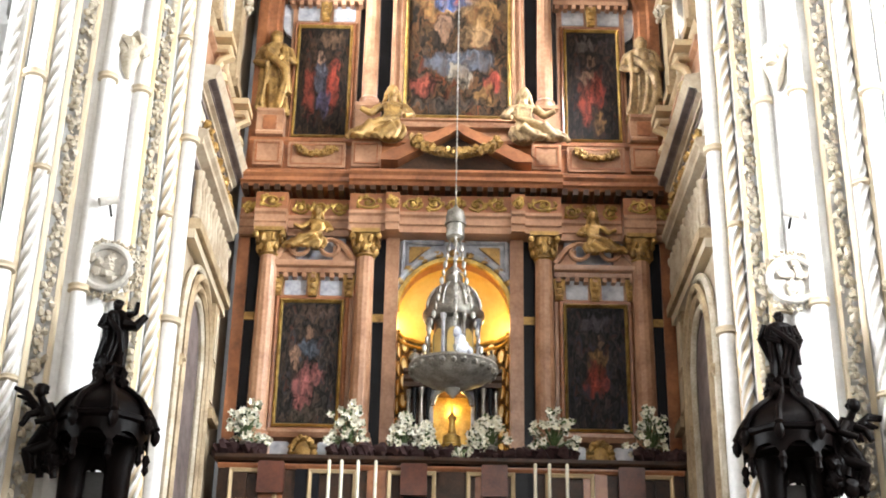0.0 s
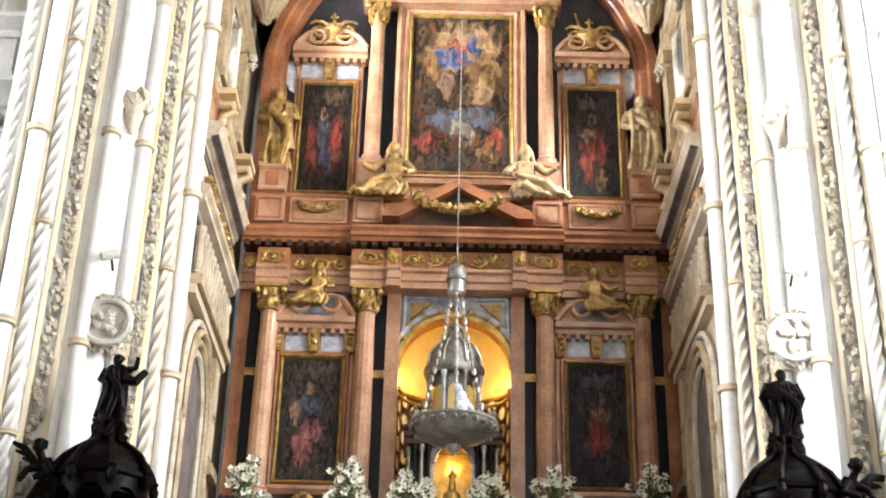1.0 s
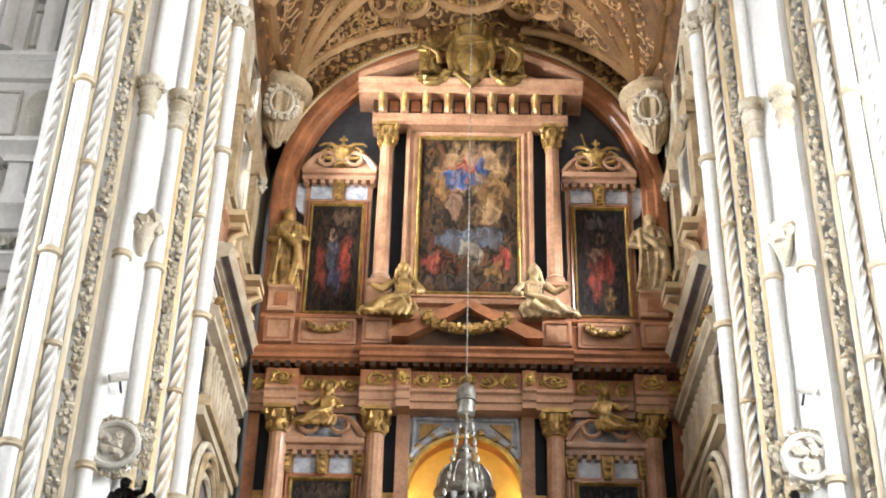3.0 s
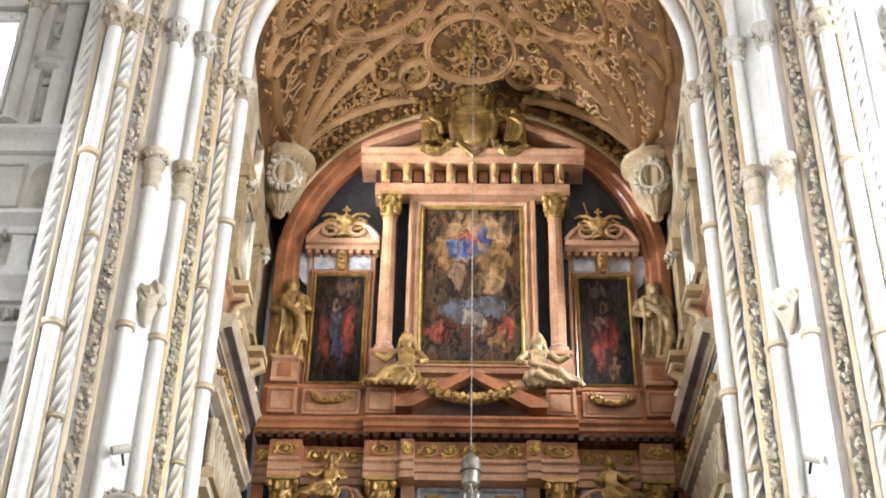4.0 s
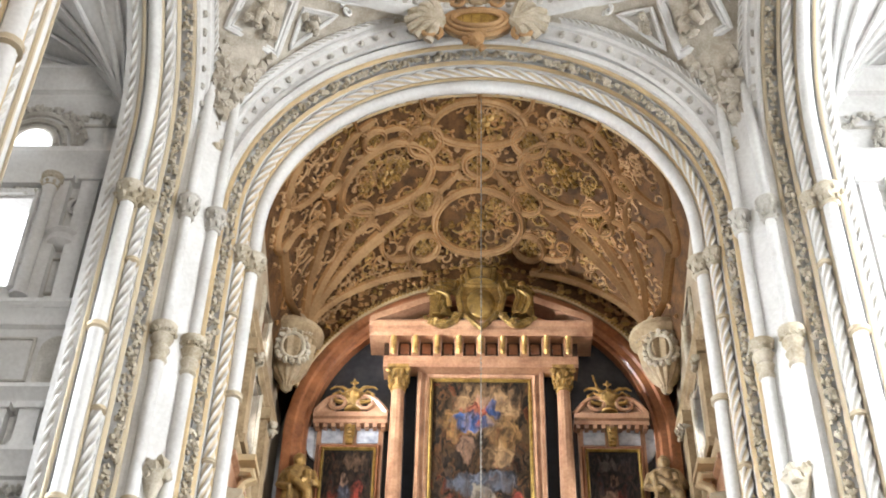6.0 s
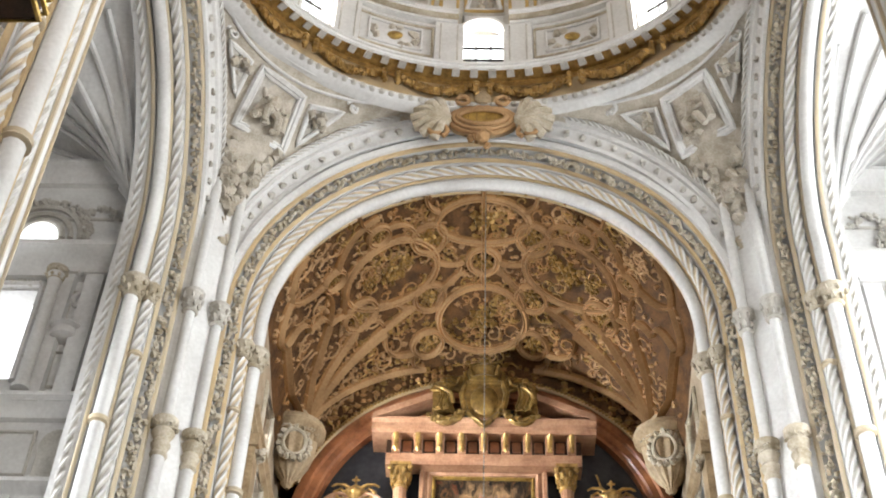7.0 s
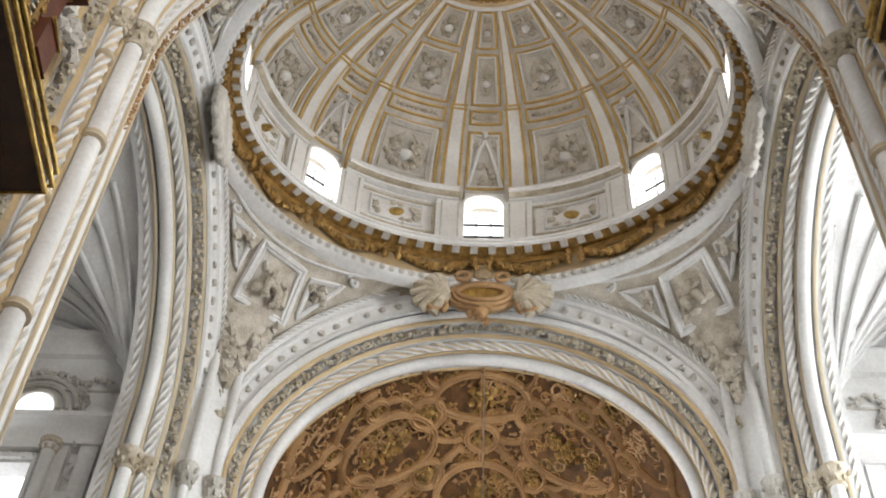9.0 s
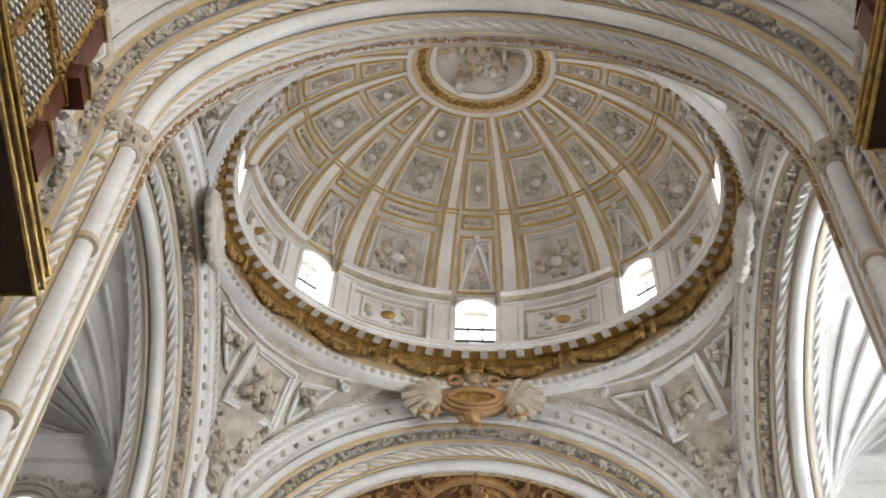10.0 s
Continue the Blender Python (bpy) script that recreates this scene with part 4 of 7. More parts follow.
for sx in (-1, 1):
    root = thing("vault_corbel", "large carved shell-shaped stone corbel under the vault ribs", "corbel", "vault corbels", "structure")
    cx, cy = sx * 3.9, 22.95
    prof = ((0.04, 18.36), (0.12, 18.46), (0.11, 18.54), (0.26, 18.72), (0.39, 18.98), (0.47, 19.28), (0.49, 19.55))
    rows = [[(cx + r * (1 + 0.07 * math.cos(12 * q)) * math.cos(q), cy + r * (1 + 0.07 * math.cos(12 * q)) * math.sin(q), z) for q in np.linspace(0, 2 * math.pi, 72, endpoint=False)] for r, z in prof]
    part("corbel_body", Mesh().grid(rows, closed=True), CORBEL, root)
    b = Mesh().lathe([(0.44, 19.5), (0.55, 19.56), (0.51, 19.62), (0.58, 19.68), (0.67, 19.74), (0.67, 19.85), (0.62, 19.89), (0.42, 19.94), (0.30, 20.25)], cx, cy, 28)
    part("corbel_rim", b, CORBEL, root)
    b = Mesh()
    a0 = -math.pi / 2 - sx * 0.25
    oval_ = [(cx + (0.49 + 0.03 * math.sin(q)) * math.cos(a0 + 0.5 * math.cos(q)), cy + (0.49 + 0.03 * math.sin(q)) * math.sin(a0 + 0.5 * math.cos(q)), 19.2 + 0.3 * math.sin(q)) for q in np.linspace(0, 2 * math.pi, 20, endpoint=False)]
    b.tube(oval_, 0.045, 6, closed=True)
    for k in range(16):
        q = 2 * math.pi * k / 16
        b.blob((cx + 0.5 * math.cos(a0 + 0.72 * math.cos(q)), cy + 0.5 * math.sin(a0 + 0.72 * math.cos(q)), 19.18 + 0.4 * math.sin(q)), (0.07, 0.07, 0.08), rnd, 0.3, 6, 4)
    part("corbel_cartouche", b, LEAFSTONE, root)
    part("corbel_leaf", leaves(Mesh(), [(cx + 0.5 * math.cos(q), cy + 0.5 * math.sin(q), 19.64) for q in np.linspace(0, 6.2, 26)], 0.06, 0.09), LEAFSTONE, root)

# transept arms
for sx in (-1, 1):
    nm = "left" if sx < 0 else "right"
    X0, X1 = 6.7, 13.0
    # wall beside the chapel, with windows
    xw0, xw1 = 8.28, 9.9
    b = Mesh()
    xs2, zs2 = [X0 - 0.3, xw0, xw1, X1], [0, 17.3, 19.45, 20.75, 26]
    for i in range(3):
        for j in range(4):
            if i == 1 and j == 1:
                for x in (xw0, xw1):
                    b.grid([[(sx * x, y, z) for y in (18.4, 19.0)] for z in zs2[1:3]])
                for z in zs2[1:3]:
                    b.grid([[(sx * x, y, z) for y in (18.4, 19.0)] for x in (xw0, xw1)])
            else:
                b.grid([[(sx * x, 18.4, z) for x in xs2[i:i + 2]] for z in zs2[j:j + 2]])
    structure("wall_transept_%s_east" % nm, b, WHITE, "tall white stone transept wall with windows and entablatures", "wall", False)
    w = thing("window_%d" % (3 if sx < 0 else 4), "tall bright transept window in a stone frame", "window", kind="structure")
    part("pane", Mesh().box(sx * xw0, 18.8, 17.3, sx * xw1, 18.84, 19.45), SKYPANE, w, smooth=False)
    b = Mesh()
    for o, r in ((0.12, 0.1), (0.3, 0.06)):
        b.tube([(sx * (xw0 - o), 18.36, 17.2), (sx * (xw0 - o), 18.36, 19.45 + o), (sx * (xw1 + o), 18.36, 19.45 + o)], r, 6)
    part("window_frame", b, WHITE, w)
    # half-round window above
    b = Mesh()
    pts = [(8.6 + 0.36 * math.cos(a), 20.85 + 0.42 * math.sin(a)) for a in np.linspace(0, math.pi, 14)]
    b.prism([(sx * x, z) for x, z in pts], 18.33, 18.39)
    part("half_round_pane", b, SKYPANE, w, smooth=False)
    b = Mesh()
    for rr in (0.46, 0.62, 0.8):
        b.tube([(sx * (8.6 + rr * math.cos(a)), 18.36, 20.85 + rr * 1.1 * math.sin(a)) for a in np.linspace(0, math.pi, 20)], 0.06, 6)
    leaves(b, [(sx * (8.6 + 0.95 * math.cos(a)), 18.34, 20.85 + 1.0 * math.sin(a)) for a in np.linspace(0, math.pi, 14)], 0.12, 0.13)
    part("arched_surround", b, GREY, w)
    tr = thing("trim", "stone entablatures and pilasters on the transept wall", "cornice", kind="structure")
    for z, h, o in ((20.05, 0.7, 0.5), (16.55, 0.45, 0.35), (14.75, 0.45, 0.35), (13.55, 0.5, 0.3), (12.7, 0.3, 0.22), (22.6, 0.5, 0.4), (10.2, 0.4, 0.3)):
        b = Mesh().grid([[(sx * x, 18.4 - q, zz) for x in (X0 - 0.3, X1)] for q, zz in ((0, z - h / 2), (o * 0.3, z - h / 2 + 0.02), (o * 0.35, z - h * 0.2), (o * 0.5, z), (o * 0.8, z + h * 0.15), (o, z + h * 0.25), (o, z + h * 0.42), (0, z + h / 2))])
        part("cornice", b, WHITE, tr)
    for x in (7.75, 7.2):
        for z0, z1 in ((16.8, 19.7), (13.85, 14.5)):
            b = Mesh().box(sx * (x - 0.17), 18.18, z0, sx * (x + 0.17), 18.42, z1).box(sx * (x - 0.23), 18.12, z1, sx * (x + 0.23), 18.42, z1 + 0.12).box(sx * (x - 0.22), 18.12, z0 - 0.2, sx * (x + 0.22), 18.42, z0)
            part("pilaster", b, WHITE, tr, smooth=False)
    b = Mesh()
    leaves(b, [(sx * 6.6, 18.36, 13.9), (sx * 10, 18.36, 13.9)], 0.11, 0.14)
    leaves(b, [(sx * 6.6, 18.36, 13.1), (sx * 10, 18.36, 13.1)], 0.13, 0.14)
    part("frieze_leaves", b, GREY, tr)
    b = Mesh().lathe([(0.2, 18.1), (0.27, 18.15), (0.25, 18.3), (0.32, 18.36), (0.3, 18.4)], sx * 7.48, 18.3, 12)
    part("console", b, WHITE, tr)
    b = Mesh()
    b.prism([(sx * (7.1 + 0.28 * math.cos(a)), 15.8 + 0.35 * math.sin(a)) for a in np.linspace(0, math.pi, 12)] + [(sx * 6.82, 15.1), (sx * 7.38, 15.1)], 18.36, 18.41)
    part("niche", b, GREY, tr, smooth=False)
    for k in range(5):
        x = 6.7 + k * 0.62
        b = Mesh().tube([(sx * x, 18.36, 10.5), (sx * x, 18.36, 12.0)] + [(sx * (x + 0.28 - 0.28 * math.cos(a)), 18.36, 12.0 + 0.28 * math.sin(a)) for a in np.linspace(0.2, math.pi, 8)] + [(sx * (x + 0.56), 18.36, 10.5)], 0.04, 6)
        part("blind_tracery", b, GREY, tr)
    part("window_carving", leaves(Mesh(), [(sx * (xw0 - 0.2), 18.34, 17.2), (sx * (xw0 - 0.2), 18.34, 19.6), (sx * (xw1 + 0.2), 18.34, 19.6)], 0.09, 0.12), GREY, tr)["kind"] = "stuff"
    col = part("wall_column", Mesh().lathe([(0.16, 16.82), (0.16, 16.9), (0.12, 16.95), (0.115, 19.4), (0.14, 19.45), (0.17, 19.62), (0.19, 19.66), (0.19, 19.72)], sx * 7.9, 18.12, 14), WHITE, tr)
    part("column_capital", capital(sx * 7.9, 18.12, 19.72, 0.12, 0.3), LEAFSTONE, col)
    for x_0, x_1, z_0, z_1 in ((6.75, 7.0, 17.0, 19.3), (7.05, 7.6, 17.1, 17.9), (7.05, 7.6, 18.5, 19.4), (7.5, 8.2, 15.2, 16.1), (6.8, 8.2, 20.5, 21.4)):
        ring_ = [(sx * x_0, 18.37, z_0), (sx * x_1, 18.37, z_0), (sx * x_1, 18.37, z_1), (sx * x_0, 18.37, z_1)]
        part("wall_panel_frame", Mesh().tube(ring_, 0.04, 6, closed=True), GREY, tr)
    part("wall_oval", Mesh().tube([(sx * (7.3 + 0.26 * math.cos(a)), 18.36, 19.2 + 0.2 * math.sin(a)) for a in np.linspace(0, 2 * math.pi, 20, endpoint=False)], 0.05, 6, closed=True), WHITE, tr)
    part("wall_scroll", leaves(Mesh(), [(sx * (7.5 + 0.35 * math.cos(a)), 18.34, 21.2 + 0.5 * math.sin(a)) for a in np.linspace(0, 2.6, 10)], 0.12, 0.12), GREY, tr)["kind"] = "stuff"
    # far end, west wall and vault of the arm
    b = Mesh().box(sx * X1, 9.0, 0, sx * (X1 + 0.4), 19.0, 26)
    structure("wall_transept_%s_end" % nm, b, WHITE, "plain stone end wall of the transept", "wall", False)
    b = Mesh().box(sx * X0, 9.2, 0, sx * X1, 9.6, 26)
    structure("wall_transept_%s_west" % nm, b, WHITE, "plain stone wall of the transept", "wall", False)
    def groin(x, y, out=0.0):
        za = 19.4 + 4.4 * math.sqrt(max(0.0, 1 - ((y - YC) / 4.4) ** 2))
        zb = 20.4 + 3.3 * math.sqrt(max(0.0, 1 - ((x - 9.9) / 3.3) ** 2))
        return (sx * x, y, max(za, zb) - out)
    b = Mesh().grid([[groin(x, y) for y in np.linspace(YC - 4.4, YC + 4.4, 41)] for x in np.linspace(X0 - 0.1, X1 + 0.1, 33)])
    structure("ceiling_transept_%s" % nm, b, WHITE, "pale ribbed stone groin vault of the transept", "vault")
    tr2 = thing("transept_ribs", "slender stone ribs fanning over the transept vault", "vault ribs", kind="structure")
    for sy in (1, -1):
        for x1, y1 in ((6.75, 1.5), (7.2, 0.9), (7.9, 0.6), (8.7, 0.9), (9.4, 1.4), (9.9, 2.2), (9.9, 3.2), (9.9, 4.3)):
            pts = []
            for t in np.linspace(0, 1, 16):
                x, y = 6.72 + (x1 - 6.72) * t, YC + sy * (4.34 + (y1 - 4.34) * t)
                q = groin(x, y, 0.05)
                pts.append(q)
            part("rib", Mesh().tube(pts, 0.055, 6), WHITE, tr2)

# nave round the camera; its windows are unseen, added to bring in light
for sx in (-1, 1):
    nm = "left" if sx < 0 else "right"
    b = Mesh()
    ys3, zs3 = [-14, -9.5, -7, -2.5, 0, 4.5, 5.8, 8.6], [0, 12.5, 18.5, 26]
    for i in range(7):
        for j in range(3):
            if i in (1, 3, 5) and j == 1 and i != 5:
                continue
            b.grid([[(sx * 6.2, y, z) for y in ys3[i:i + 2]] for z in zs3[j:j + 2]])
    structure("wall_nave_%s" % nm, b, WHITE, "white stone nave wall with high windows", "wall", False)
    b = Mesh()
    for y0, y1 in ((-9.5, -7), (-2.5, 0)):
        b.box(sx * 6.35, y0, 12.5, sx * 6.4, y1, 18.5)
    structure("window_%d" % (5 if sx < 0 else 6), b, SKYPANE, "tall bright nave windows, unseen, added as light sources", "window", False)
b = Mesh().box(-6.6, -14.4, 0, 6.6, -14, 26)
structure("wall_nave_west", b, WHITE, "plain stone west wall of the nave", "wall", False)
b = Mesh().grid([[(-6.3 * math.cos(a), y, 19 + 6 * math.sin(a)) for a in np.linspace(0, math.pi, 25)] for y in (-14, -8, -2, 4, 8.7)])
structure("ceiling_nave", b, WHITE, "white stone barrel vault of the nave", "vault")
b = Mesh()
for sx in (-1, 1):
    b.box(sx * 5.4, 8.12, 0, sx * 6.3, 8.4, 18.6)
rows = [[(-r * math.cos(a), 8.05, 18.6 + r * math.sin(a)) for a in np.linspace(0, math.pi, 41)] for r in (5.4, 8.2)]
b.grid(rows)
structure("wall_nave_arch", b, WHITE, "white stone wall above the nave arch", "wall")

for sx in (-1, 1):
    tm = thing("trim", "stepped white and taupe wall moulding beside the nave arch", "moulding", kind="structure")
    for k in range(4):
        o = 0.17 * k
        line = [(sx * (6.3 - 0.1 * k), 8.0, 20.75 - o), (sx * (5.62 - o * 0.2), 8.0, 20.75 - o), (sx * (5.12 + o * 0.5), 8.0, 18.95), (sx * (5.2 + o * 0.5), 8.0, 18.7)]
        part("moulding", Mesh().tube(path_dense(line, 0.3), 0.07, 6), (LEAFSTONE, WHITE)[k % 2], tm)
    b = leaves(Mesh(), [(sx * (5.35 + 0.3 * math.sin(5 * t)), 7.98, 18.5 - 2.4 * t) for t in np.linspace(0, 1, 14)], 0.2, 0.22)
    part("wall_foliage", b, GREY, tm)["kind"] = "stuff"
    b = leaves(Mesh(), [(sx * (5.0 - 4.3 * t), 7.98, 21.6 + 2.6 * math.sin(1.5 * t)) for t in np.linspace(0, 1, 24)], 0.2, 0.3)
    part("spandrel_foliage", b, RELIEF, tm)["kind"] = "stuff"
# daylight through the chapel and dome windows, and fill lamps added elsewhere
# added fill lamp; the west wall has no window
area_lamp("west_fill_light", (0, -13.6, 16), (0, 10, 15), 7, 9, 240, (1.0, 0.975, 0.94))
# added lamps at the unseen nave windows, aimed towards the nave arch
for sx, e in ((-1, 0.2), (1, 1.35)):
    for y in (-8.2, -1.2):
        area_lamp("nave_fill_light", (sx * 6.1, y, 15.5), (-sx * 4.5, y + 10, 18), 2.4, 5.8, 420 * e, (1.0, 0.97, 0.93), 115)
# added transept fill lamps, set before solid end walls and the right east wall
area_lamp("transept_fill_light", (-12.8, 15.0, 13), (5.2, 16.6, 12), 2.4, 8, 500, spread=46)
area_lamp("transept_fill_light", (12.8, 12.6, 13), (-4.9, 20.0, 12), 4.0, 9, 2600, spread=130)
area_lamp("transept_fill_light", (10.4, 18.2, 18.4), (9, 12, 17), 1.6, 2.1, 1250)
for sx in (-1, 1):
    area_lamp("chapel_window_light", (sx * (XC + 0.2), 21.2, 16.5), (-sx * 2.4, 23.4, 18.0 if sx < 0 else 12.4), 0.45, 1.5, 110 if sx < 0 else 150, spread=80)
    area_lamp("chapel_window_light", (sx * (XC + 0.2), 21.2, 18.55), (-sx * 3, 22.2, 20.9), 0.45, 1.0, 320 if sx < 0 else 12, spread=100)
for i in range(8):
    a = i * PB
    p, q = oval(a, 0.3, 26.7), oval(a + math.pi, 0, 27.5)
    area_lamp("dome_window_light", p, q, 0.8, 1.4, 55, (1.0, 0.965, 0.92))

# ---- the altarpiece ----
XR = 0.1
altar = thing("altarpiece", "red marble altarpiece of two tiers with columns, gilding and framed paintings", "altarpiece")


def place(b):
    """From the altarpiece's own x, metres in front of its face, z."""
    return b.moved(lambda x, y, z: (XR + x, YW - y, z))


def rp(name, b, mats, parent=None, label="", smooth=True):
    return part(name, place(b), mats, parent or altar, label, smooth)


def run(b, prof, x0, x1, mat=0):
    """A profile of (out, z) drawn along x, with closed ends."""
    n = len(prof)
    v = [(x, o, z) for x in (x0, x1) for o, z in prof]
    f = [(i, i + 1, i + 1 + n, i + n) for i in range(n - 1)] + [tuple(range(n)), tuple(range(2 * n - 1, n - 1, -1)), (0, n, 2 * n - 1, n - 1)]
    return b.add(v, f, mat)


def frame_run(b, x0, z0, x1, z1, prof, mat=0):
    """A mitred picture frame: prof of (outset, out) round the rectangle."""
    rows = [[(x0 - s, o, z0 - s), (x1 + s, o, z0 - s), (x1 + s, o, z1 + s), (x0 - s, o, z1 + s)] for s, o in prof]
    return b.grid(rows, closed=True, mat=mat)


def scrollwork(x0, x1, z, h, o, seed):
    """Gilded vine scrolls along a frieze."""
    b, r = Mesh(), random.Random(seed)
    n = max(1, round((x1 - x0) / (h * 1.25)))
    w = (x1 - x0) / n
    for i in range(n):
        cx, s = x0 + (i + 0.5) * w, 1 if i % 2 else -1
        pts = [(cx + q * 0.42 * w * math.cos(a) * s, o, z + q * 0.42 * h * math.sin(a)) for q, a in zip(np.linspace(1, 0.25, 16), np.linspace(-2.6, 6, 16))]
        b.tube(pts, 0.026, 5)
        for k in range(5):
            a = r.uniform(0, 6.28)
            b.blob((cx + 0.4 * w * math.cos(a), o, z + 0.36 * h * math.sin(a)), (0.05, 0.03, 0.05), r, 0.4, 5, 4)
        b.blob((cx, o + 0.01, z), (0.06, 0.04, 0.06), r, 0.3, 6, 4)
    return b


def fluted_column(parent, x, o, z0, z1, r, capz, mat):
    root = rp("column", Mesh().lathe([(r * 1.35, z0), (r * 1.35, z0 + 0.08), (r * 1.15, z0 + 0.1), (r * 1.25, z0 + 0.16), (r * 1.02, z0 + 0.2)], x, o, 16), ROSE, parent, "fluted rose marble column with a gilded capital")
    n = 48
    rows = []
    for t in np.linspace(0, 1, 10):
        rr = r * (1 - 0.13 * max(0, t - 0.33) / 0.67)
        rows.append([(x + rr * (1 - 0.05 * (j % 4 in (2, 3))) * math.cos(2 * math.pi * j / n), o + rr * (1 - 0.05 * (j % 4 in (2, 3))) * math.sin(2 * math.pi * j / n), z0 + 0.2 + (z1 - z0 - 0.2) * t) for j in range(n)])
    rp("shaft", Mesh().grid(rows, closed=True), mat, root)
    b = Mesh().lathe([(r * 0.9, z1), (r * 1.05, z1 + 0.03), (r * 0.88, z1 + 0.06), (r * 0.95, z1 + 0.3 * (capz - z1)), (r * 1.35, capz - 0.09)], x, o, 14)
    b.box(x - r * 1.45, o - r * 1.45, capz - 0.08, x + r * 1.45, o + r * 1.45, capz)
    for row in range(2):
        for k in range(8):
            a = 2 * math.pi * (k + row / 2) / 8
            q = r * (1.05 + 0.22 * row)
            zc = z1 + (capz - z1) * (0.3 + 0.32 * row)
            b.blob((x + q * math.cos(a), o + q * math.sin(a), zc), (0.055, 0.055, 0.09), rnd, 0.25, 6, 4)
    for sx in (-1, 1):
        b.blob((x + sx * r * 1.3, o + r * 1.2, capz - 0.14), (0.07, 0.06, 0.07), rnd, 0.15, 8, 5)
    rp("capital", b, OLDGOLD, root, "gilded leaf capital")
    return root


# backing with the arched niche
b = Mesh()
for s in (-1, 1):
    b.box(s * 1.04, -0.45, 4.0, s * 4.05, -0.12, 13.7)
ang = np.linspace(0, math.pi, 21)
b.grid([[(-1.04 * math.cos(a), y, 11.2 + 1.04 * math.sin(a)) for a in ang] for y in (-0.12, -0.45)])
b.grid([[(-1.04 * math.cos(a), -0.12, z if z else 11.2 + 1.04 * math.sin(a)) for a in ang] for z in (0, 13.7)])
b.box(-1.04, -0.45, 4.0, 1.04, -0.12, 8.25)
rp("lower_backing", b, MARBLE, smooth=False)

# lit niche behind the tabernacle
b = Mesh()
b.grid([[(-1.04 * math.cos(a), -0.45 - 0.72 * math.sin(a), z) for a in ang] for z in (10.95, 11.2)])
b.grid([[(-1.04 * math.cos(a) * math.cos(p), -0.45 - 0.72 * math.sin(a) * math.cos(p), 11.2 + 1.04 * math.sin(p)) for a in ang] for p in np.linspace(0, math.pi / 2, 10)])
niche = rp("niche", b, NICHE, None, "golden lit semicircular niche")
b = Mesh().grid([[(-1.04 * math.cos(a), -0.45 - 0.72 * math.sin(a), z) for a in ang] for z in (8.25, 10.82)])
rp("niche_wall", b, DARKWOOD, niche)
b = Mesh()
for z in (10.82, 10.95):
    b.tube([(-1.02 * math.cos(a), -0.45 - 0.70 * math.sin(a), z) for a in ang], 0.04, 6)
rp("niche_cornice", b, GOLD, niche)
for i in range(10):
    for j in range(7):
        a = math.pi * (i + 0.5) / 10
        z = 8.45 + j * 0.36 + (0.18 if i % 2 else 0)
        b = Mesh()
        c = (-1.02 * math.cos(a), -0.45 - 0.70 * math.sin(a))
        t = (math.sin(a), -math.cos(a) * 0.7)
        ringp = [(c[0] + 0.125 * math.cos(q) * t[0], c[1] + 0.125 * math.cos(q) * t[1] + 0.01, z + 0.135 * math.sin(q)) for q in np.linspace(0, 2 * math.pi, 8, endpoint=False)]
        b.tube(ringp, 0.02, 5, closed=True)
        b.add(ringp, [tuple(range(8))], 1)
        rp("inlay_disc", b, [OLDGOLD, PETAL], niche)
b = Mesh()
b.grid([[(-r * math.cos(a), o, 11.2 + r * math.sin(a)) for a in ang] for r, o in ((1.04, -0.12), (1.0, -0.08), (1.02, -0.02), (1.1, -0.02), (1.12, -0.1))])
rp("niche_arch", b, GOLD, niche)
rp("spandrel", Mesh().grid([[(-1.08 * math.cos(a), -0.095, z if z else 11.2 + 1.1 * math.sin(a)) for a in ang] for z in (0, 12.72)]), PALE, None, "grey veined marble spandrels")
for s in (-1, 1):
    b = Mesh()
    b.tube([(s * 0.98, -0.06, 11.75), (s * 0.95, -0.05, 12.6), (s * 0.2, -0.05, 12.6)], 0.05, 6)
    b.tube([(s * q * math.cos(a), -0.04, 11.2 + q * math.sin(a)) for q, a in ((1.18, a) for a in np.linspace(0.35, 1.35, 10))], 0.06, 6, 0)
    b.prism([(s * 0.85, 12.5), (s * 0.45, 12.5), (s * 0.85, 12.15)], -0.08, -0.04, 1)
    rp("spandrel_moulding", b, [PALE, OLDGOLD])
for k in range(1, 12):
    a = math.pi * k / 12
    b = Mesh().blob((-1.17 * math.cos(a), -0.02, 11.2 + 1.17 * math.sin(a)), (0.1, 0.05, 0.07), rnd, 0.3, 6, 4)
    rp("swag_leaf", b, OLDGOLD)

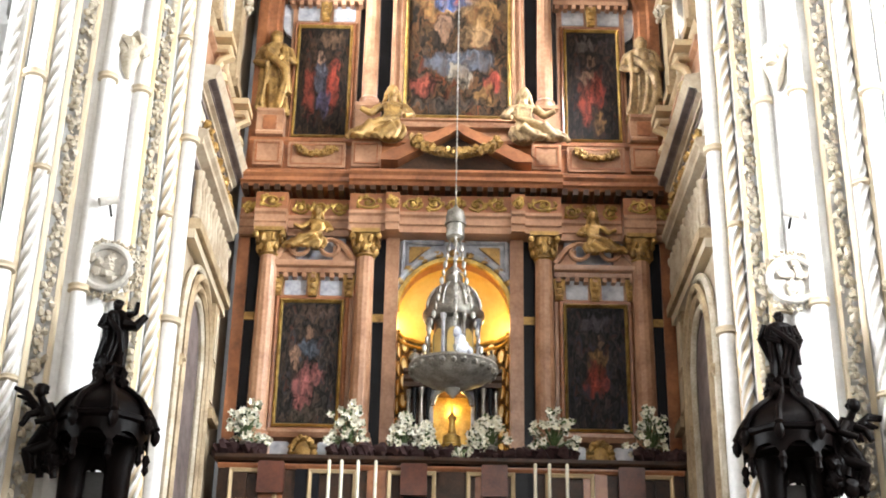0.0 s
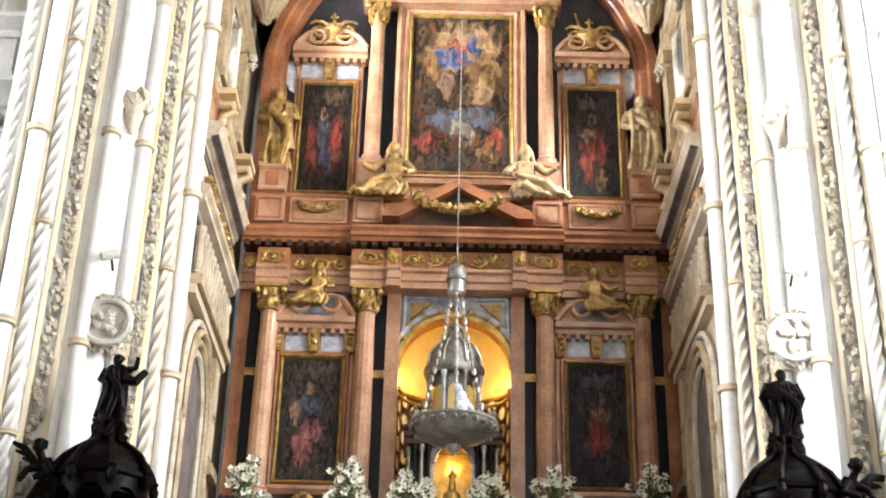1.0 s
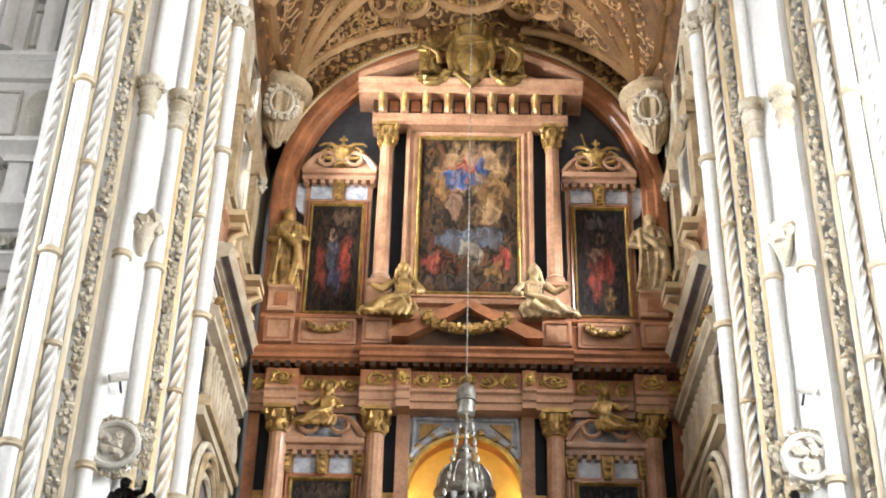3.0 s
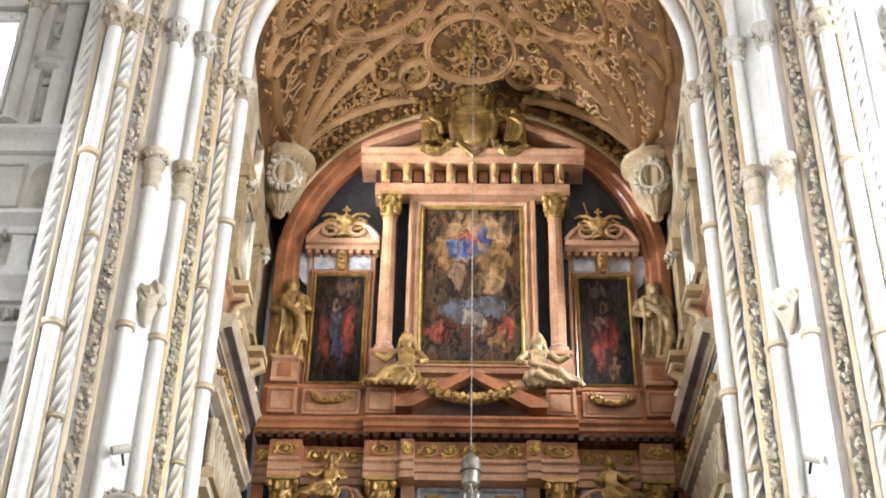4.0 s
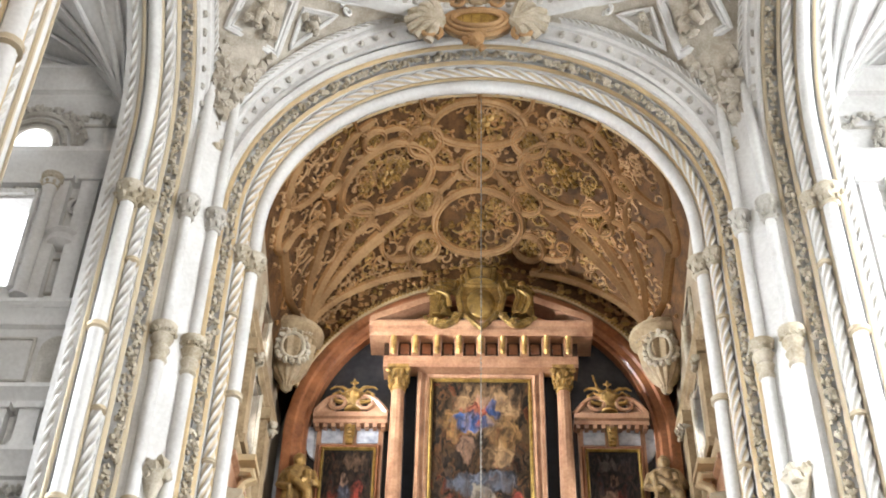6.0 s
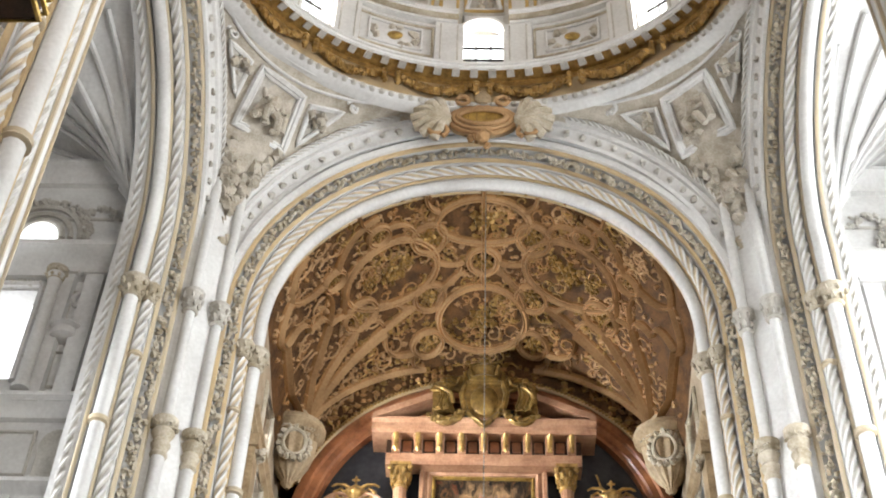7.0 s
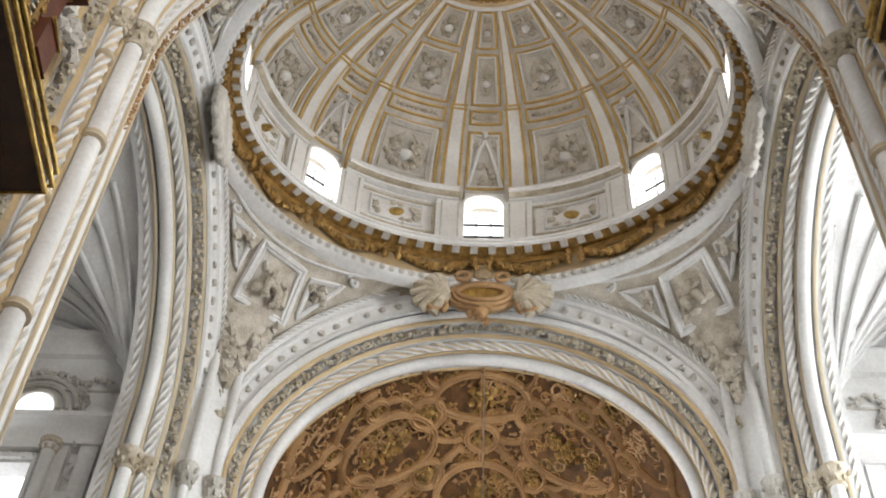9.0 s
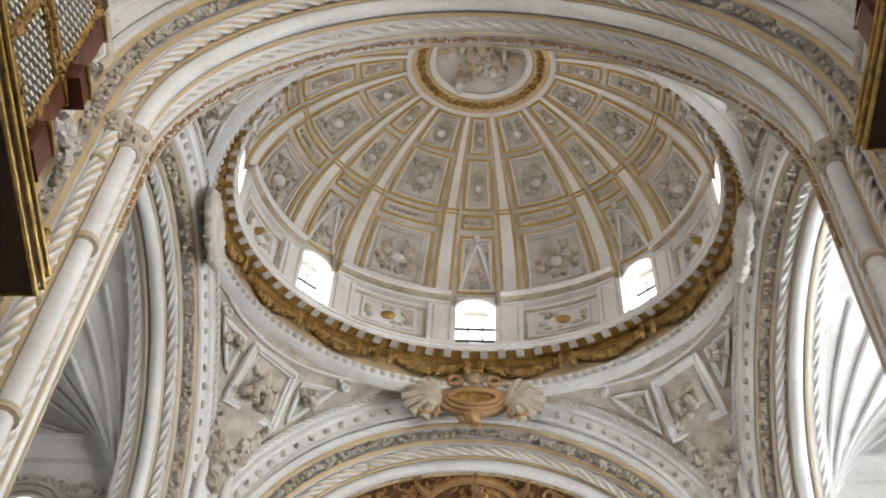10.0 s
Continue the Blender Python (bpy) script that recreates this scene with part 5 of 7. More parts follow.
# pilasters, black panels and columns of the lower tier
for s in (-1, 1):
    rp("outer_pilaster", Mesh().box(s * 3.84, -0.12, 6.5, s * 4.06, 0.02, 12.7, bevel=0.02), MARBLE, smooth=False)
    for x0, x1 in ((3.57, 3.84), (1.28, 1.52)):
        q = rp("black_panel", Mesh().box(s * x0, -0.12, 8.3, s * x1, -0.02, 12.7), BLACK, None, "polished black marble panel", False)
        rp("gilt_band", Mesh().box(s * x0, -0.02, 10.95, s * x1, 0.01, 11.1), OLDGOLD, q, smooth=False)
    rp("inner_pilaster", Mesh().box(s * 1.03, -0.12, 8.3, s * 1.28, 0.06, 13.0, bevel=0.02), ROSE, smooth=False)
    for x in (3.44, 1.65):
        fluted_column(altar, s * x, 0.2, 8.6, 12.12, 0.185, 12.63, ROSE)
        b = run(Mesh(), [(-0.1, 7.9), (0.42, 7.9), (0.42, 8.0), (0.38, 8.04), (0.38, 8.45), (0.44, 8.5), (0.44, 8.6), (-0.1, 8.6)], s * x - 0.26, s * x + 0.26)
        rp("pedestal", b, ROSE, smooth=False)

# lower entablature, broken forward over the columns and the middle
def entablature(x0, x1, o):
    b = run(Mesh(), [(-0.12, 12.63), (o, 12.63), (o, 12.76), (o + 0.03, 12.78), (o + 0.03, 12.92), (o + 0.07, 12.96), (o + 0.07, 13.02), (-0.12, 13.02)], x0, x1)
    e = rp("architrave", b, ROSE, smooth=False)
    rp("frieze", Mesh().box(x0, -0.12, 13.02, x1, o, 13.40), MARBLE, smooth=False)
    rp("vine_scroll", scrollwork(x0 + 0.04, x1 - 0.04, 13.21, 0.32, o + 0.015, round(x0 * 100)), GOLD, None, "gilded vine scrolls")
    return e


for x0, x1, o in ((-4.05, -3.74, 0.12), (-3.74, -3.14, 0.36), (-3.14, -1.98, 0.08), (-1.98, -1.3, 0.36), (-1.3, -1.04, 0.44), (-1.04, 1.04, 0.32), (1.04, 1.3, 0.44), (1.3, 1.98, 0.36), (1.98, 3.14, 0.08), (3.14, 3.74, 0.36), (3.74, 4.05, 0.12)):
    entablature(x0, x1, o)
x = -3.95
while x < 3.97:
    rp("dentil", Mesh().box(x - 0.05, 0.1, 13.41, x + 0.05, 0.52 if abs(x) < 2 else 0.44, 13.53), DARKWOOD, smooth=False)
    x += 0.2
for x0, x1, o in ((-4.05, -2.0, 0.5), (-2.0, 2.0, 0.62), (2.0, 4.05, 0.5)):
    b = run(Mesh(), [(-0.12, 13.5), (o - 0.1, 13.5), (o - 0.06, 13.56), (o, 13.58), (o, 13.66), (o + 0.05, 13.72), (o + 0.05, 13.77), (-0.12, 13.82)], x0, x1)
    rp("main_cornice", b, MARBLE, smooth=False)


# paintings: dark canvases with plain coloured shapes
def canvas(name, cx, cz, hx, hz, base, dark, blobs):
    m = bpy.data.materials.new(name)
    m.use_nodes = True
    base, dark = [c * 0.6 for c in base], [c * 0.5 for c in dark]
    n, ln = m.node_tree.nodes, m.node_tree.links
    geo = n.new("ShaderNodeNewGeometry")
    mp = n.new("ShaderNodeMapping")
    mp.vector_type = "TEXTURE"
    mp.inputs["Location"].default_value = (XR + cx, YW, cz)
    mp.inputs["Scale"].default_value = (hx, 1, hz)
    ln.new(geo.outputs["Position"], mp.inputs["Vector"])
    wob = n.new("ShaderNodeTexNoise")
    wob.inputs["Scale"].default_value, wob.inputs["Detail"].default_value = 4.0, 4.5
    ln.new(mp.outputs[0], wob.inputs["Vector"])
    off = n.new("ShaderNodeVectorMath")
    off.operation = "MULTIPLY_ADD"
    ln.new(wob.outputs["Color"], off.inputs[0])
    off.inputs[1].default_value = (0.6, 0, 0.6)
    ln.new(mp.outputs[0], off.inputs[2])
    tone = n.new("ShaderNodeTexNoise")
    tone.inputs["Scale"].default_value, tone.inputs["Detail"].default_value = 4.5, 8
    ln.new(mp.outputs[0], tone.inputs["Vector"])
    ramp = n.new("ShaderNodeValToRGB")
    ramp.color_ramp.elements[0].position, ramp.color_ramp.elements[1].position = 0.35, 0.72
    ramp.color_ramp.elements[0].color, ramp.color_ramp.elements[1].color = (*dark, 1), (*base, 1)
    ln.new(tone.outputs["Fac"], ramp.inputs[0])
    vor = n.new("ShaderNodeTexVoronoi")
    vor.feature = "SMOOTH_F1"
    vor.inputs["Scale"].default_value, vor.inputs["Smoothness"].default_value = 11.0, 0.25
    ln.new(off.outputs[0], vor.inputs["Vector"])
    hue = n.new("ShaderNodeSeparateColor")
    ln.new(vor.outputs["Color"], hue.inputs[0])
    crowd = n.new("ShaderNodeValToRGB")
    crowd.color_ramp.interpolation = "CONSTANT"
    el = crowd.color_ramp.elements
    el[0].color, el[1].position, el[1].color = (*dark, 1), 0.35, (*base, 1)
    for pos, f in ((0.55, (1.6, 1.2, 1.0)), (0.7, (1.0, 1.1, 1.5)), (0.84, (2.2, 1.7, 1.3)), (0.93, (1.8, 0.7, 0.5))):
        e = el.new(pos)
        e.color = (*(c * k for c, k in zip(base, f)), 1)
    ln.new(hue.outputs[0], crowd.inputs[0])
    both = n.new("ShaderNodeMix")
    both.data_type = "RGBA"
    both.inputs[0].default_value = 0.55
    ln.new(ramp.outputs[0], both.inputs[6])
    ln.new(crowd.outputs[0], both.inputs[7])
    last = both.outputs[2]
    for bx, bz, rx, rz, col in blobs:
        sub = n.new("ShaderNodeVectorMath")
        sub.operation = "SUBTRACT"
        ln.new(off.outputs[0], sub.inputs[0])
        sub.inputs[1].default_value = (bx + 0.3, 0, bz + 0.3)
        div = n.new("ShaderNodeVectorMath")
        div.operation = "DIVIDE"
        ln.new(sub.outputs[0], div.inputs[0])
        div.inputs[1].default_value = (rx, 1000, rz)
        le = n.new("ShaderNodeVectorMath")
        le.operation = "LENGTH"
        ln.new(div.outputs[0], le.inputs[0])
        mr = n.new("ShaderNodeMapRange")
        mr.interpolation_type = "SMOOTHSTEP"
        mr.inputs["From Min"].default_value, mr.inputs["From Max"].default_value = 1.14, 0.72
        ln.new(le.outputs["Value"], mr.inputs[0])
        tm = n.new("ShaderNodeMath")
        tm.operation = "MULTIPLY"
        ln.new(mr.outputs[0], tm.inputs[0])
        fold = n.new("ShaderNodeMapRange")
        fold.inputs["From Min"].default_value, fold.inputs["From Max"].default_value = 0.3, 0.62
        fold.inputs["To Min"].default_value = 0.15
        ln.new(tone.outputs["Fac"], fold.inputs[0])
        ln.new(fold.outputs[0], tm.inputs[1])
        mix = n.new("ShaderNodeMix")
        mix.data_type = "RGBA"
        ln.new(tm.outputs[0], mix.inputs[0])
        ln.new(last, mix.inputs[6])
        mix.inputs[7].default_value = (*(0.55 * c for c in col), 1)
        last = mix.outputs[2]
    brush = n.new("ShaderNodeTexNoise")
    brush.inputs["Scale"].default_value, brush.inputs["Detail"].default_value, brush.inputs["Roughness"].default_value = 5.5, 9, 0.62
    brush.inputs["Distortion"].default_value = 1.2
    ln.new(off.outputs[0], brush.inputs["Vector"])
    depth = n.new("ShaderNodeMapRange")
    depth.inputs["From Min"].default_value, depth.inputs["From Max"].default_value = 0.34, 0.68
    depth.inputs["To Min"].default_value, depth.inputs["To Max"].default_value = 0.15, 2.1
    ln.new(brush.outputs["Fac"], depth.inputs[0])
    tint = n.new("ShaderNodeVectorMath")
    tint.operation = "SCALE"
    ln.new(last, tint.inputs[0])
    ln.new(depth.outputs[0], tint.inputs["Scale"])
    bs = n["Principled BSDF"]
    ln.new(tint.outputs[0], bs.inputs["Base Color"])
    bs.inputs["Roughness"].default_value = 0.6
    bs.inputs["Specular IOR Level"].default_value = 0.15
    return m


def framed_painting(cx, z0, z1, hx, mat, label, gilt=0.055):
    """A canvas in a gilded frame, part of the altarpiece."""
    b = Mesh().add([(cx - hx, 0.02, z0), (cx + hx, 0.02, z0), (cx + hx, 0.02, z1), (cx - hx, 0.02, z1)], [(0, 1, 2, 3)])
    p = rp("painting", b, mat, None, label, False)
    b = frame_run(Mesh(), cx - hx, z0, cx + hx, z1, [(-0.004, 0.02), (0.0, 0.05), (gilt * 0.5, 0.09), (gilt, 0.07), (gilt, 0.0)])
    rp("gilded_frame", b, GOLD, p, "burnished gold frame")
    return p


SKIN, RED, BLUE, OCHRE, LIGHT = (0.34, 0.2, 0.13), (0.30, 0.05, 0.03), (0.05, 0.09, 0.22), (0.26, 0.14, 0.05), (0.30, 0.25, 0.19)
PINK = (0.34, 0.12, 0.11)
lower_l = canvas("canvas_lower_left", -2.6, 10.14, 0.53, 1.16, (0.045, 0.036, 0.03), (0.012, 0.010, 0.009), [(0, 0.52, 0.12, 0.09, SKIN), (-0.05, 0.22, 0.4, 0.2, (0.08, 0.10, 0.13)), (0.05, -0.2, 0.5, 0.18, PINK), (-0.2, -0.5, 0.35, 0.3, PINK), (0.2, 0.85, 0.6, 0.14, (0.11, 0.07, 0.05)), (-0.45, 0.1, 0.12, 0.25, SKIN), (0.2, -0.85, 0.8, 0.12, (0.09, 0.07, 0.05))])
lower_r = canvas("canvas_lower_right", 2.6, 10.14, 0.53, 1.16, (0.036, 0.032, 0.034), (0.010, 0.009, 0.010), [(0.1, 0.4, 0.12, 0.09, SKIN), (0.05, 0.12, 0.4, 0.18, OCHRE), (-0.05, -0.2, 0.4, 0.28, RED), (0.25, -0.25, 0.2, 0.12, (0.2, 0.05, 0.04)), (-0.1, 0.7, 0.5, 0.15, (0.08, 0.07, 0.08))])
upper_l = canvas("canvas_upper_left", -2.68, 16.06, 0.5, 1.24, (0.035, 0.023, 0.015), (0.010, 0.007, 0.006), [(-0.05, 0.42, 0.13, 0.09, SKIN), (-0.05, 0.1, 0.3, 0.26, (0.11, 0.11, 0.14)), (0.42, -0.05, 0.25, 0.45, RED), (-0.5, -0.25, 0.22, 0.5, (0.24, 0.05, 0.03)), (0.1, -0.4, 0.25, 0.3, (0.08, 0.07, 0.12)), (0.3, 0.8, 0.5, 0.16, (0.12, 0.07, 0.04))])
upper_r = canvas("canvas_upper_right", 2.68, 16.06, 0.5, 1.24, (0.035, 0.025, 0.022), (0.010, 0.008, 0.008), [(0.0, 0.42, 0.14, 0.09, SKIN), (-0.2, 0.15, 0.35, 0.12, SKIN), (0.2, -0.1, 0.3, 0.35, RED), (-0.3, -0.35, 0.3, 0.4, (0.36, 0.07, 0.04)), (0.2, -0.7, 0.25, 0.25, OCHRE), (-0.3, 0.75, 0.4, 0.14, (0.12, 0.10, 0.09))])
main_c = canvas("canvas_main", 0.0, 17.17, 1.0, 1.86, (0.085, 0.048, 0.022), (0.014, 0.011, 0.010), [(0.1, 0.62, 0.75, 0.36, (0.40, 0.24, 0.12)), (-0.55, 0.45, 0.3, 0.2, OCHRE), (0.55, 0.3, 0.35, 0.25, OCHRE), (0.05, 0.74, 0.16, 0.07, SKIN), (-0.05, 0.6, 0.34, 0.11, (0.48, 0.10, 0.06)), (0.28, 0.62, 0.13, 0.1, BLUE), (-0.2, 0.45, 0.42, 0.09, (0.05, 0.11, 0.28)), (-0.3, 0.12, 0.2, 0.16, SKIN), (0.35, 0.05, 0.35, 0.16, (0.33, 0.2, 0.1)), (0.0, -0.3, 0.7, 0.16, (0.12, 0.13, 0.16)), (-0.65, -0.62, 0.25, 0.16, (0.26, 0.06, 0.04)), (0.05, -0.52, 0.25, 0.14, LIGHT), (0.68, -0.6, 0.25, 0.14, (0.32, 0.06, 0.04)), (0.5, -0.78, 0.25, 0.14, OCHRE), (-0.1, -0.88, 0.8, 0.1, (0.07, 0.055, 0.045))])


def scroll_pediment(cx, z, hw, rise, o, mat):
    """Two volutes facing each other over a small cornice."""
    b = run(Mesh(), [(-0.1, z - 0.16), (o - 0.12, z - 0.16), (o - 0.1, z - 0.08), (o - 0.02, z - 0.06), (o, z), (o, z + 0.04), (-0.1, z + 0.06)], cx - hw, cx + hw)
    for k in range(9):
        x = cx - hw + 0.08 + (2 * hw - 0.16) * k / 8
        b.box(x - 0.04, 0.0, z - 0.25, x + 0.04, o - 0.13, z - 0.16)
    p = rp("small_cornice", b, mat)
    for s in (-1, 1):
        rows = []
        for t in np.linspace(0, 1, 26):
            a = -0.2 + t * 7.4
            q = rise * 0.55 * (1 - 0.75 * t)
            x, zz = cx + s * (0.52 * hw - 0.18 * hw * math.cos(1.6 * t) + q * math.cos(a + 0.6)), z + 0.1 + rise * 0.5 + q * math.sin(a + 0.6)
            rows.append([(x, o - 0.06, zz), (x, 0.0, zz)])
        b = Mesh().tube([(r[0][0], o - 0.08, r[0][2]) for r in rows], 0.045, 6)
        b.tube([(cx + s * (hw - 0.02 - (0.5 * hw) * t), o - 0.1, z + 0.08 + rise * 0.95 * math.sin(t * 1.57)) for t in np.linspace(0, 1, 10)], 0.065, 6)
        b.prism([(cx + s * (hw - 0.04 - 0.5 * hw * t), z + 0.05 + rise * 0.85 * math.sin(t * 1.57)) for t in np.linspace(0, 1, 8)] + [(cx + s * 0.45 * hw, z + 0.04)], 0.0, o - 0.12)
        rp("volute", b, mat, p)
    return p


def gilded_bracket(cx, z0, z1, o):
    b = Mesh().prism([(cx - 0.07, z0), (cx + 0.07, z0), (cx + 0.11, z1 - 0.1), (cx + 0.11, z1), (cx - 0.11, z1), (cx - 0.11, z1 - 0.1)], 0.0, o)
    for k in range(4):
        b.blob((cx, o + 0.01, z0 + (z1 - z0) * (k + 0.5) / 4), (0.07, 0.04, 0.05), rnd, 0.3, 6, 4)
    return rp("gilded_bracket", b, OLDGOLD)


for s, mat, lab in ((-1, lower_l, "dark oil painting with rose and blue shapes"), (1, lower_r, "dark oil painting with red and ochre shapes")):
    cx = s * 2.6
    rp("bay_panel", Mesh().box(cx - 0.74, -0.12, 8.7, cx + 0.74, 0.0, 11.95, bevel=0.03), ROSE, smooth=False)
    b = frame_run(Mesh(), cx - 0.53, 8.98, cx + 0.53, 11.3, [(0.055, 0.0), (0.07, 0.04), (0.12, 0.05), (0.15, 0.02), (0.15, 0.0)])
    rp("marble_surround", b, MARBLE, smooth=False)
    framed_painting(cx, 8.98, 11.3, 0.53, mat, lab)
    for q in (-1, 1):
        rp("marble_inset", Mesh().box(cx + q * 0.33 - 0.2, 0.0, 11.45, cx + q * 0.33 + 0.2, 0.02, 11.83, bevel=0.02), PALE, None, "veined white marble inset", False)
        gilded_bracket(cx + q * 0.66, 11.42, 11.85, 0.1)
    gilded_bracket(cx, 11.4, 11.9, 0.14)
    scroll_pediment(cx, 12.0, 0.76, 0.4, 0.3, ROSE)
    rp("bust_backing", Mesh().box(cx - 0.55, -0.12, 12.1, cx + 0.55, -0.03, 12.63), PALE, None, "bluish grey marble", False)
    b = run(Mesh(), [(-0.1, 8.66), (0.14, 8.7), (0.2, 8.78), (0.2, 8.84), (-0.1, 8.88)], cx - 0.8, cx + 0.8)
    rp("sill", b, ROSE, smooth=False)
    b = Mesh()
    for k in range(18):
        a = 2 * math.pi * k / 18
        b.blob((cx + 0.2 * math.cos(a), 0.14, 8.42 + 0.27 * math.sin(a)), (0.07, 0.05, 0.07), rnd, 0.3, 6, 4)
    b.blob((cx, 0.14, 8.42), (0.16, 0.06, 0.22), rnd, 0.1, 8, 6)
    rp("gilded_cartouche", b, OLDGOLD)
    for q in (-1, 1):
        rp("dado_panel", Mesh().box(cx + q * 0.5 - 0.25, -0.1, 8.2, cx + q * 0.5 + 0.25, 0.06, 8.64, bevel=0.03), PALE, smooth=False)

# upper tier: dark field inside a rose marble arch
b = Mesh()
pts = [(-4.0, 13.8)] + [(-4.0 * math.cos(a), 17.6 + 4.0 * math.sin(a)) for a in np.linspace(0, math.pi, 41)] + [(4.0, 13.8)]
b.prism(pts, -0.4, -0.14)
rp("upper_field", b, SLATE, None, "dark marble field", False)
rows = []
for r, o in ((4.05, -0.14), (4.04, 0.10), (3.98, 0.14), (3.84, 0.14), (3.80, 0.08), (3.66, 0.08), (3.62, 0.03), (3.55, 0.03), (3.53, -0.14)):
    rows.append([(-r, o, 13.8)] + [(-r * math.cos(a), o, 17.6 + r * math.sin(a)) for a in np.linspace(0, math.pi, 49)] + [(r, o, 13.8)])
rp("arch_band", Mesh().grid(rows), MARBLE, None, "rose marble arch band")
b = run(Mesh(), [(-0.14, 13.8), (0.3, 13.8), (0.3, 13.92), (0.24, 13.96), (0.2, 14.5), (0.26, 14.56), (0.26, 14.64), (-0.14, 14.66)], -3.98, 3.98)
rp("upper_base", b, MARBLE, smooth=False)
for x, hw in ((-3.6, 0.28), (-2.67, 0.55), (-1.72, 0.28), (1.72, 0.28), (2.67, 0.55), (3.6, 0.28)):
    q = rp("base_block", Mesh().box(x - hw, 0.15, 13.98, x + hw, 0.29 if hw > 0.4 else 0.36, 14.52, bevel=0.02), ROSE, smooth=False)
    b = frame_run(Mesh(), x - hw + 0.08, 14.06, x + hw - 0.08, 14.44, [(0.0, 0.28 if hw > 0.4 else 0.35), (0.0, 0.3 if hw > 0.4 else 0.38), (0.03, 0.3 if hw > 0.4 else 0.38), (0.03, 0.28 if hw > 0.4 else 0.35)])
    rp("panel_moulding", b, MARBLE, q, smooth=False)
for s, mat, lab in ((-1, upper_l, "dark oil painting with red and blue shapes"), (1, upper_r, "dark oil painting with bright red shapes")):
    cx = s * 2.67
    rp("bay_panel", Mesh().box(cx - 0.68, -0.14, 14.66, cx + 0.68, 0.0, 18.0, bevel=0.03), ROSE, smooth=False)
    b = frame_run(Mesh(), cx - 0.5, 14.82, cx + 0.5, 17.3, [(0.05, 0.0), (0.07, 0.05), (0.1, 0.06), (0.13, 0.02), (0.13, 0.0)])
    rp("marble_surround", b, MARBLE, smooth=False)
    framed_painting(cx, 14.82, 17.3, 0.5, mat, lab, 0.05)
    for q in (-1, 1):
        rp("marble_inset", Mesh().box(cx + q * 0.36 - 0.22, 0.0, 17.47, cx + q * 0.36 + 0.22, 0.02, 17.82, bevel=0.02), PALE, None, "veined white marble inset", False)
    gilded_bracket(cx, 17.4, 17.85, 0.14)
    b = Mesh().prism([(cx + q, z) for q, z in ((-0.68, 17.9), (-0.95, 17.9), (-0.95, 17.5), (-0.8, 17.2), (-0.68, 17.1))] if s < 0 else [(cx + q, z) for q, z in ((0.68, 17.9), (0.95, 17.9), (0.95, 17.5), (0.8, 17.2), (0.68, 17.1))], -0.12, -0.04)
    rp("marble_ear", b, PALE, smooth=False)
    scroll_pediment(cx, 18.02, 0.76, 0.38, 0.3, ROSE)
    b = Mesh().tube([(cx + 0.36 * math.cos(a), 0.34, 14.4 - 0.16 * math.sin(a)) for a in np.linspace(0, math.pi, 14)], lambda t: 0.03 + 0.035 * math.sin(math.pi * t), 7)
    leaves(b, [(cx + 0.36 * math.cos(a), 0.37, 14.4 - 0.16 * math.sin(a)) for a in np.linspace(0, math.pi, 10)], 0.1, 0.06)
    rp("swag", b, OLDGOLD)
    x = s * 1.72
    b = run(Mesh(), [(-0.1, 14.64), (0.4, 14.64), (0.4, 14.74), (0.36, 14.78), (0.36, 15.22), (0.42, 15.28), (0.42, 15.36), (-0.1, 15.36)], x - 0.24, x + 0.24)
    rp("pedestal", b, ROSE, smooth=False)
    fluted_column(altar, x, 0.2, 15.36, 18.62, 0.155, 19.2, ROSE)
    rp("black_panel", Mesh().box(s * 1.34, -0.14, 14.66, s * 1.56, -0.02, 19.2), BLACK, None, "polished black marble panel", False)
    x = s * 3.6
    b = run(Mesh(), [(-0.1, 14.64), (0.38, 14.64), (0.38, 14.7), (0.34, 14.74), (0.34, 15.08), (0.4, 15.14), (0.4, 15.2), (-0.1, 15.2)], x - 0.26, x + 0.26)
    p = rp("statue_pedestal", b, ROSE, smooth=False)
    rp("pedestal_panel", Mesh().box(x - 0.13, 0.3, 14.76, x + 0.13, 0.36, 15.06, bevel=0.02), MARBLE, p, smooth=False)

rp("main_backing", Mesh().box(-1.34, -0.14, 14.66, 1.34, 0.0, 19.3), ROSE, smooth=False)
b = frame_run(Mesh(), -1.0, 15.31, 1.0, 19.03, [(0.06, 0.0), (0.08, 0.07), (0.14, 0.1), (0.16, 0.06), (0.22, 0.06), (0.25, 0.14), (0.32, 0.14), (0.34, 0.0)])
rp("main_surround", b, ROSE, None, "stepped rose marble frame", False)
framed_painting(0.0, 15.31, 19.03, 1.0, main_c, "large oil painting of clouds with red and blue shapes", 0.06)

# upper entablature with deep brackets, broken pediment
b = run(Mesh(), [(-0.14, 19.2), (0.32, 19.2), (0.32, 19.3), (0.36, 19.33), (0.36, 19.46), (-0.14, 19.48)], -2.05, 2.05)
rp("upper_architrave", b, ROSE, smooth=False)
rp("upper_frieze", Mesh().box(-2.05, -0.14, 19.48, 2.05, 0.3, 19.85), DARKWOOD, smooth=False)
